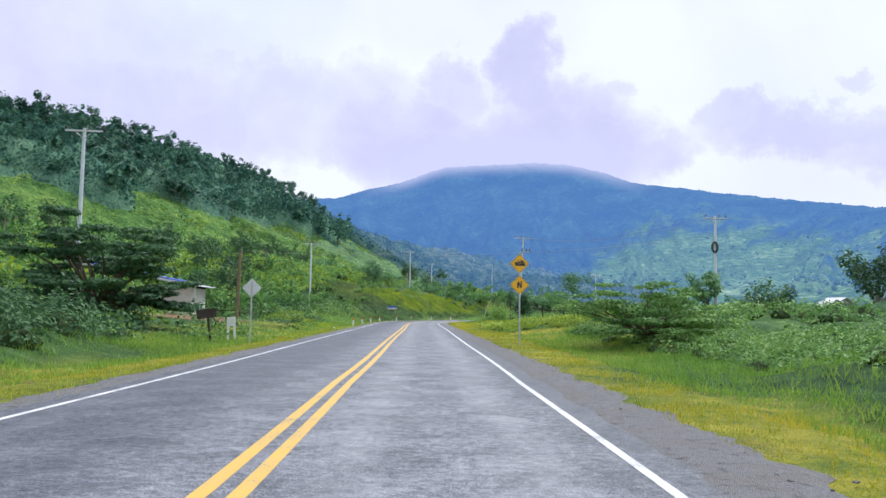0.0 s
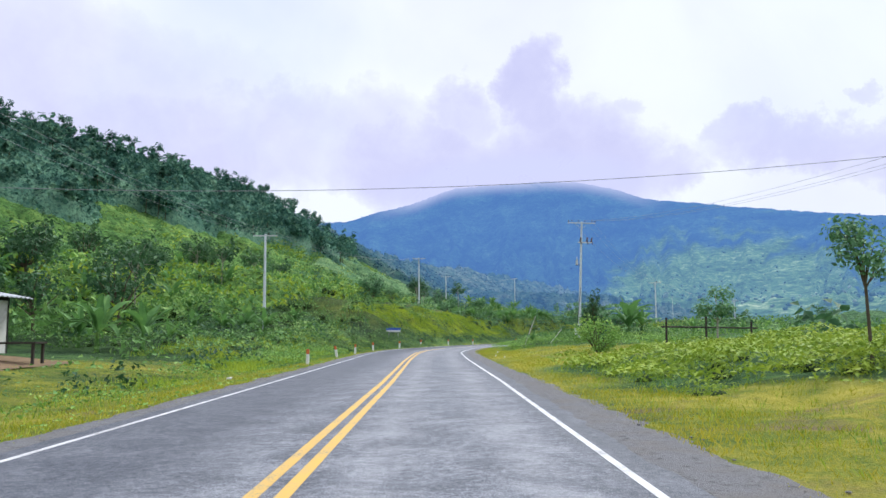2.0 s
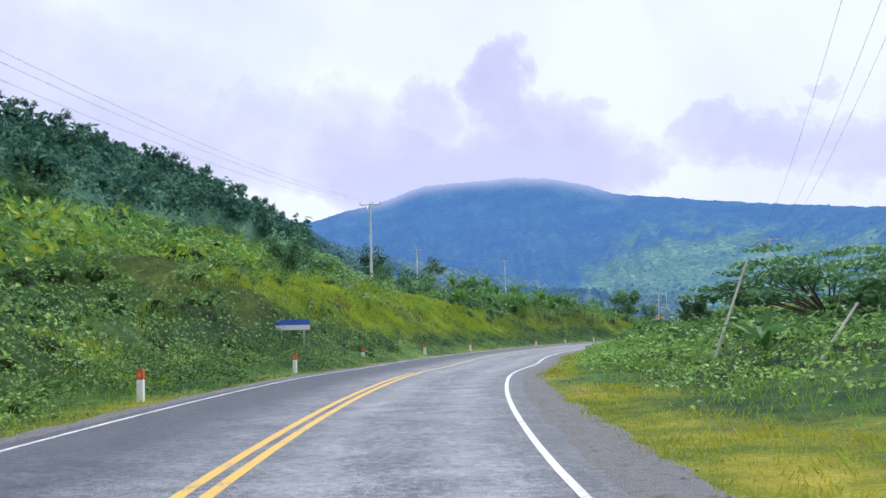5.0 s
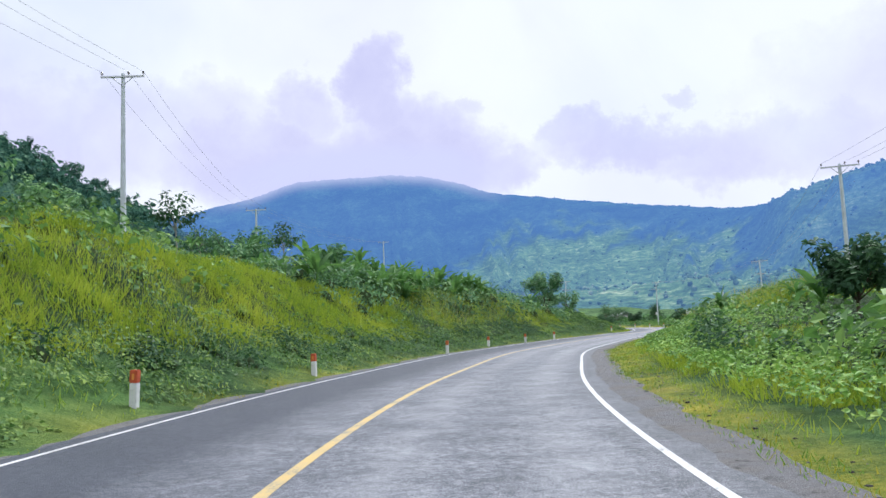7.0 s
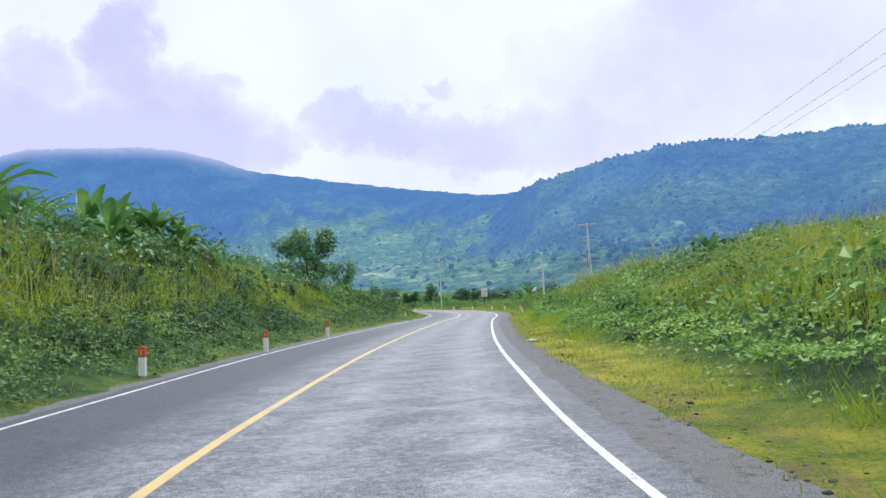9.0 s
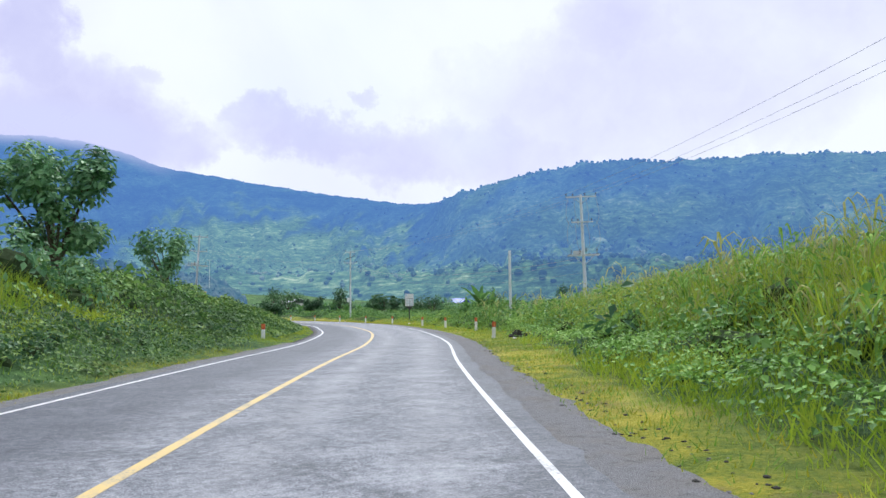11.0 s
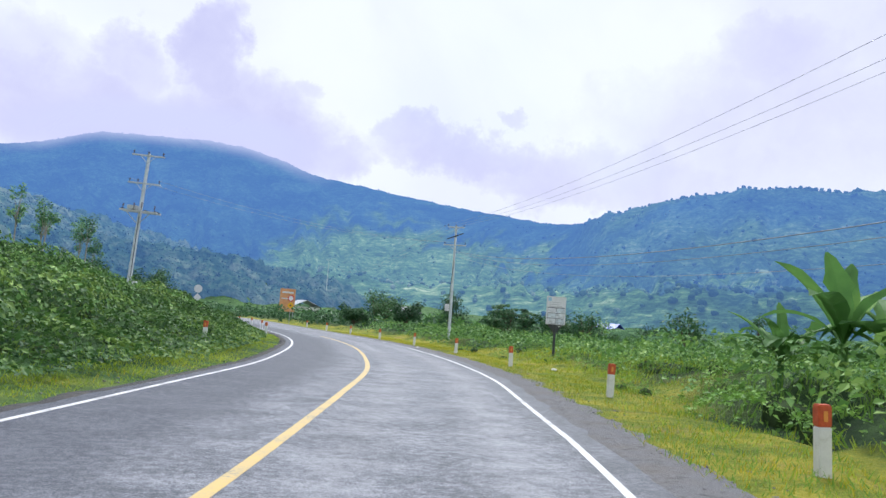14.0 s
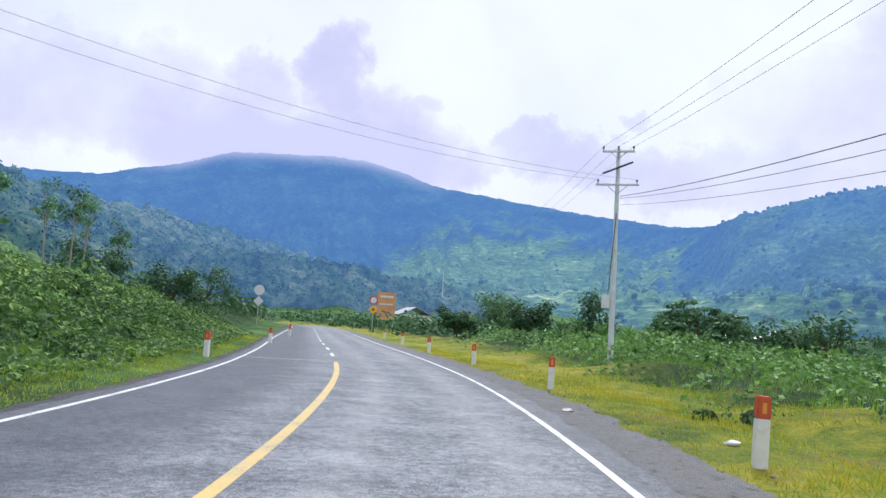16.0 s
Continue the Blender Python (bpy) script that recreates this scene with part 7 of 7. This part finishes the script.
# ---- field fence, stump, bamboo ----
ob = thing("fence", pose(11.8, 76.0, spot(11.8, 76.0), 0, 0, 8), "rough dark wooden pole fence across the meadow", "fence")
for px, hh in ((-2.3, 1.3), (-.2, 1.7), (2.2, 1.1)): part("post", tubed((px, 0, -.3), (px + .04, 0, hh), .06, .05, 7), DARK_WOOD, ob)
part("rail", tubed((-2.5, .07, .85), (2.6, .07, .75), .045, .04, 7), DARK_WOOD, ob)
ob = thing("tree_stump", pose(7.08, 80.95, spot(7.08, 80.95)), "split grey stump at the foot of the young tree", "tree stump")
bm = bmesh.new()
ring = [[bm.verts.new((math.cos(k * .628) * r * random.uniform(.8, 1.2), math.sin(k * .628) * r * random.uniform(.8, 1.2), z + (random.uniform(-.08, .2) if z > .2 else 0))) for k in range(10)] for r, z in ((.24, -.1), (.17, .08), (.13, .3), (.07, .22))]
for lo, hi in zip(ring[:-1], ring[1:]):
    for k in range(10): bm.faces.new((lo[k], lo[(k + 1) % 10], hi[(k + 1) % 10], hi[k]))
bm.faces.new(ring[-1])
part("wood", bm, DARK_WOOD, ob)
for k in range(4): part("splinter", tubed((.1 * math.cos(k * 1.7), .1 * math.sin(k * 1.7), .1), (.2 * math.cos(k * 1.7), .16 * math.sin(k * 1.7), .38 + .09 * (k % 3)), .028, .008, 5), DARK_WOOD, ob)
ob = thing("bamboo_pole", pose(5.6, 112.5, spot(5.6, 112.5), 0, 22, 0), "pale bamboo pole leaning in the creepers", "bamboo pole")
part("cane", tubed((0, 0, -.2), (0, 0, 3.0), .045, .03, 8), PLASTER, ob)
ob = thing("bamboo_pole", pose(8.0, 111.3, spot(8.0, 111.3), 0, 40, 10), "short pale bamboo pole leaning in the creepers", "bamboo pole")
part("cane", tubed((0, 0, -.2), (0, 0, 1.7), .045, .03, 8), PLASTER, ob)

# ---- boards and far signs ----
ob = thing("name_board", pose(-8.5, 130.6, spot(-8.5, 130.6), 0, 0, 0), "small blue and white name board on two legs", "sign board")
for px in (-.55, .55): part("leg", tubed((px, .03, -.3), (px, .03, 1.95 - spot(-8.5, 130.6) + .1), .03, .03, 8), STEEL, ob)
zb = 1.85 - spot(-8.5, 130.6)
p = part("panel", boxed(-.85, .85, -.02, .02, zb, zb + .5, .008), SIGN_WHITE, ob)
part("band", boxed(-.85, .85, -.026, -.021, zb + .24, zb + .5), SIGN_BLUE, p, "blue upper band")


def poster_board(x, y):
    z = spot(x, y)
    ob = thing("notice_board", pose(x, y, z, 0, 0, -14), "white notice board with grey pictures on a dark post", "notice board")
    part("post", tubed((0, .04, -.4), (0, .04, 2.1 - z), .075, .075, 10), DARK_STEEL, ob, "dark steel post")
    part("brace", poly_plate(bmesh.new(), [(-.07, 1.62 - z), (.07, 1.62 - z), (.5, 2.1 - z), (-.5, 2.1 - z)], .0, .06), DARK_STEEL, ob, "dark flared steel plate under the panel")
    part("maker_mark", boxed(.18, .34, -.006, -.001, 1.96 - z, 1.99 - z), SIGN_WHITE, ob, "small pale bar of writing")
    pn = part("panel", boxed(-.54, .54, -.03, .03, 2.1 - z, 3.65 - z, .01), SIGN_WHITE, ob)
    for x0, x1, z0, z1 in ((-.56, -.53, 2.08, 3.67), (.53, .56, 2.08, 3.67), (-.53, .53, 2.08, 2.11), (-.53, .53, 3.64, 3.67)): part("frame", boxed(x0, x1, -.045, .035, z0 - z, z1 - z), SIGN_WHITE, pn, "white steel frame strip")
    part("backing", boxed(-.5, .5, -.034, -.031, 2.12 - z, 3.06 - z), plain("dark grey print", (0.16, 0.17, 0.2), 0.6, vary=.3, scale=9.0), pn, "dark print between the pictures")
    prints = [plain("faded pale print", (0.7, 0.71, 0.76), 0.6, vary=.3, scale=5.0, stain=(0.3, 0.34, 0.36)), plain("faded bluish print", (0.62, 0.67, 0.76), 0.6, vary=.4, scale=6.0, stain=(0.25, 0.3, 0.36))]
    for j, z0 in enumerate((2.14, 2.44, 2.74)):
        for k, x0 in enumerate((-.48, .02)):
            part("picture", boxed(x0 - .005, x0 + .47, -.039, -.0345, z0 - z, z0 + .272 - z), prints[(j + k) % 2], pn, "faded pale picture")
            part("figure", boxed(x0 + .12 + .06 * j, x0 + .3 + .04 * k, -.042, -.0395, z0 + .05 - z, z0 + .1 - z), STEEL, pn, "grey printed shape")
    for z0, x1 in ((3.1, .42), (3.2, .2), (3.32, .3)): part("writing", boxed(-.42, x1, -.036, -.0335, z0 - z, z0 + .025 - z), STEEL, pn, "grey bar of writing")
    part("emblem", boxed(-.49, -.3, -.036, -.0335, 3.4 - z, 3.6 - z), plain("pale blue print", (0.4, 0.6, 0.78), 0.6), pn, "pale blue corner emblem")
    return ob


poster_board(75.0, 270.6).scale = (.87, .87, .87)
ob = thing("road_sign", pose(68.4, 363.5, spot(68.4, 363.5), 0, 0, -15), "pale backs of a round and a diamond road sign", "road sign")
part("pole", tubed((0, .05, -.4), (0, .05, 4.7 - spot(68.4, 363.5)), .045, .045, 8), STEEL, ob)
part("round_panel", tubed((0, -.01, 4.3 - spot(68.4, 363.5)), (0, .01, 4.3 - spot(68.4, 363.5)), .62, .62, 24), SIGN_WHITE, ob, "round pale metal panel")
part("diamond_panel", diamond(bmesh.new(), .86, -.01, .01), SIGN_WHITE, ob, "pale diamond metal panel").location = (0, 0, 2.98 - spot(68.4, 363.5))
zs = spot(80.4, 352.4)
ob = thing("road_sign", pose(80.4, 352.4, zs, 0, 0, -10), "red-ringed round sign above a yellow diamond", "road sign")
part("pole", tubed((0, .05, -.4), (0, .05, 4.2 - zs), .045, .045, 8), STEEL, ob)
p = part("round_panel", tubed((0, .0, 3.72 - zs), (0, -.03, 3.72 - zs), .47, .47, 24), SIGN_RED, ob, "red-rimmed round panel")
part("face", tubed((0, -.03, 3.72 - zs), (0, -.04, 3.72 - zs), .34, .34, 24), SIGN_WHITE, p, "white centre")
p = part("diamond_panel", diamond(bmesh.new(), .74, -.03, 0, .14), SIGN_YELLOW, ob, "yellow diamond panel")
p.location = (0, 0, 2.68 - zs)
part("symbol", boxed(-.12, .12, -.036, -.031, -.1, .12), SIGN_BLACK, p, "dark printed symbol")


def house(x, y, w, dep, h, wall, roof, label, turn=0):
    z = spot(x, y)
    ob = thing("house", pose(x, y, z, 0, 0, turn), label, "house")
    part("wall", boxed(-w / 2, w / 2, 0, dep, -.8, h, .02), wall, ob)
    bm = bmesh.new()
    o = .5
    pts = [(-w / 2 - o, h - .1), (0, h + w * .22), (w / 2 + o, h - .1), (w / 2 + o, h), (0, h + w * .22 + .12), (-w / 2 - o, h)]
    poly_plate(bm, pts, -o, dep + o)
    part("roof", bm, roof, ob, "shallow pitched metal roof")
    part("door", boxed(-.45, .45, -.05, .02, -.1, 2.0, .01), DARK_WOOD, ob, "dark door")
    for px in (-w * .32, w * .32):
        wn = part("window", boxed(px - .5, px + .5, -.04, .02, 1.0, 2.0, .01), DARK_ROOM, ob, "dark window")
        part("window_frame", boxed(px - .58, px + .58, -.06, -.03, .92, 1.0, .01), WHITE_PAINT, wn)
    return ob


ob = thing("billboard", pose(92.5, 409, spot(92.5, 409), 0, 0, -12), "large faded orange billboard beside the far road", "billboard")
zb = spot(92.5, 409)
for px in (-1.7, 1.7): part("post", tubed((px * .8, .15, -.5), (px * .8, .15, 6.4 - zb), .1, .1, 8), STEEL, ob)
p = part("panel", boxed(-1.65, 1.65, -.08, .08, 1.9 - zb, 6.9 - zb, .02), ORANGE_WALL, ob)
part("band", boxed(-1.2, 1.2, -.1, -.082, 5.9 - zb, 6.3 - zb), SIGN_WHITE, p, "pale band of lettering bars")
part("band", boxed(-1.3, 1.2, -.1, -.082, 4.6 - zb, 4.85 - zb), SIGN_WHITE, p, "pale band of lettering bars")
house(150, 380, 6, 5, 2.2, PLASTER, ZINC, "low pale house with a zinc roof among trees", 40)
house(128, 425, 7, 5, 2.6, PLASTER, ZINC, "pale village house with a zinc roof", 20)
house(182, 411, 6, 5, 2.2, PLASTER, BLUE_TARP, "low house with a blue roof behind scrub", 30)
house(112, 470, 9, 6, 3.0, PLASTER, ZINC, "pale distant house under a zinc roof", 10)
house(100, 196, 16, 5, 1.6, PLASTER, ZINC, "long low pale building beyond the flat", 20)


# ---- loose stones ----
def loose_stones(n, s0, s1, d0, d1, size, mat, label, name="stones"):
    s, d = rng.uniform(s0, s1, n), rng.uniform(min(d0, d1), max(d0, d1), n)
    d = d + np.sign(d) * (np.abs(lane(np.sign(d0), s)) - 3.5)
    x, y = along(s, d)
    r = size * rng.uniform(.4, 1.0, n) ** 2 + .008
    v, f = crowns(x, y, np.maximum(ground_height(x, y), 0) - r * .3, r, rng.uniform(.3, .55, n))
    tagged(new(name, mesh_of(name, v, f, mat)), label, name, kind="stuff")


loose_stones(1100, 2, 300, 4.1, 5.3, .03, GRAVEL, "small grey stones scattered over the gravel shoulder")
loose_stones(400, 2, 300, -4.0, -4.7, .03, GRAVEL, "small grey stones beside the edge line")
loose_stones(420, 140, 215, 5.0, 6.4, .018, CLOD, "dark crumbs of earth and dead leaves in the verge grass", "clods")
loose_stones(420, 112, 240, 4.5, 5.25, .045, CLOD, "dark broken clods along the shoulder's edge", "clods")


# ---- litter and heaps ----
def scrap(x, y, size, seed, name="litter", label="crumpled white plastic litter on the verge", mat=None, cat="litter"):
    r = random.Random(seed)
    bm = bmesh.new()
    bmesh.ops.create_icosphere(bm, subdivisions=2, radius=size)
    for v in bm.verts: v.co = Vector((v.co.x * r.uniform(.7, 1.3), v.co.y * r.uniform(.5, 1.0), v.co.z * r.uniform(.25, .5)))
    ob = part(name, bm, mat or LITTER)
    ob.matrix_world = pose(x, y, max(0.0, spot(x, y)) + size * .25, 0, 0, r.uniform(0, 360))
    return tagged(ob, label, cat)


for j, (x, y, sz) in enumerate(((26.4, 185.3, .13), (2.2, 96.5, .1), (1.6, 88.0, .09), (1.9, 83.2, .07), (71.4, 279.5, .1), (72.2, 276.0, .11), (5.4, 60.0, .12), (-8.6, 62.5, .12), (31.0, 189.5, .12), (51.0, 222.0, .1), (70.2, 262.8, .12), (56.5, 228.5, .1))):
    scrap(x, y, sz, j)
HEAP = (52.45, 223.5)
# burnt rubbish: a low heap of small charred lumps
n_ = 150
ha, hr = rng.uniform(0, 6.283, n_), rng.uniform(0, 1, n_) ** .6
hx, hy = HEAP[0] + np.cos(ha) * hr * .48, HEAP[1] + np.sin(ha) * hr * .4
v, f = crowns(hx, hy, ground_height(hx, hy) + .26 * (1 - hr ** 1.5) * rng.uniform(.3, 1, n_) - .03, rng.uniform(.03, .1, n_), rng.uniform(.5, .9, n_))
tagged(new("charred_heap", mesh_of("charred_heap", v, f, CLOD)), "small dark heap of burnt rubbish beside the guide post", "burnt rubbish")
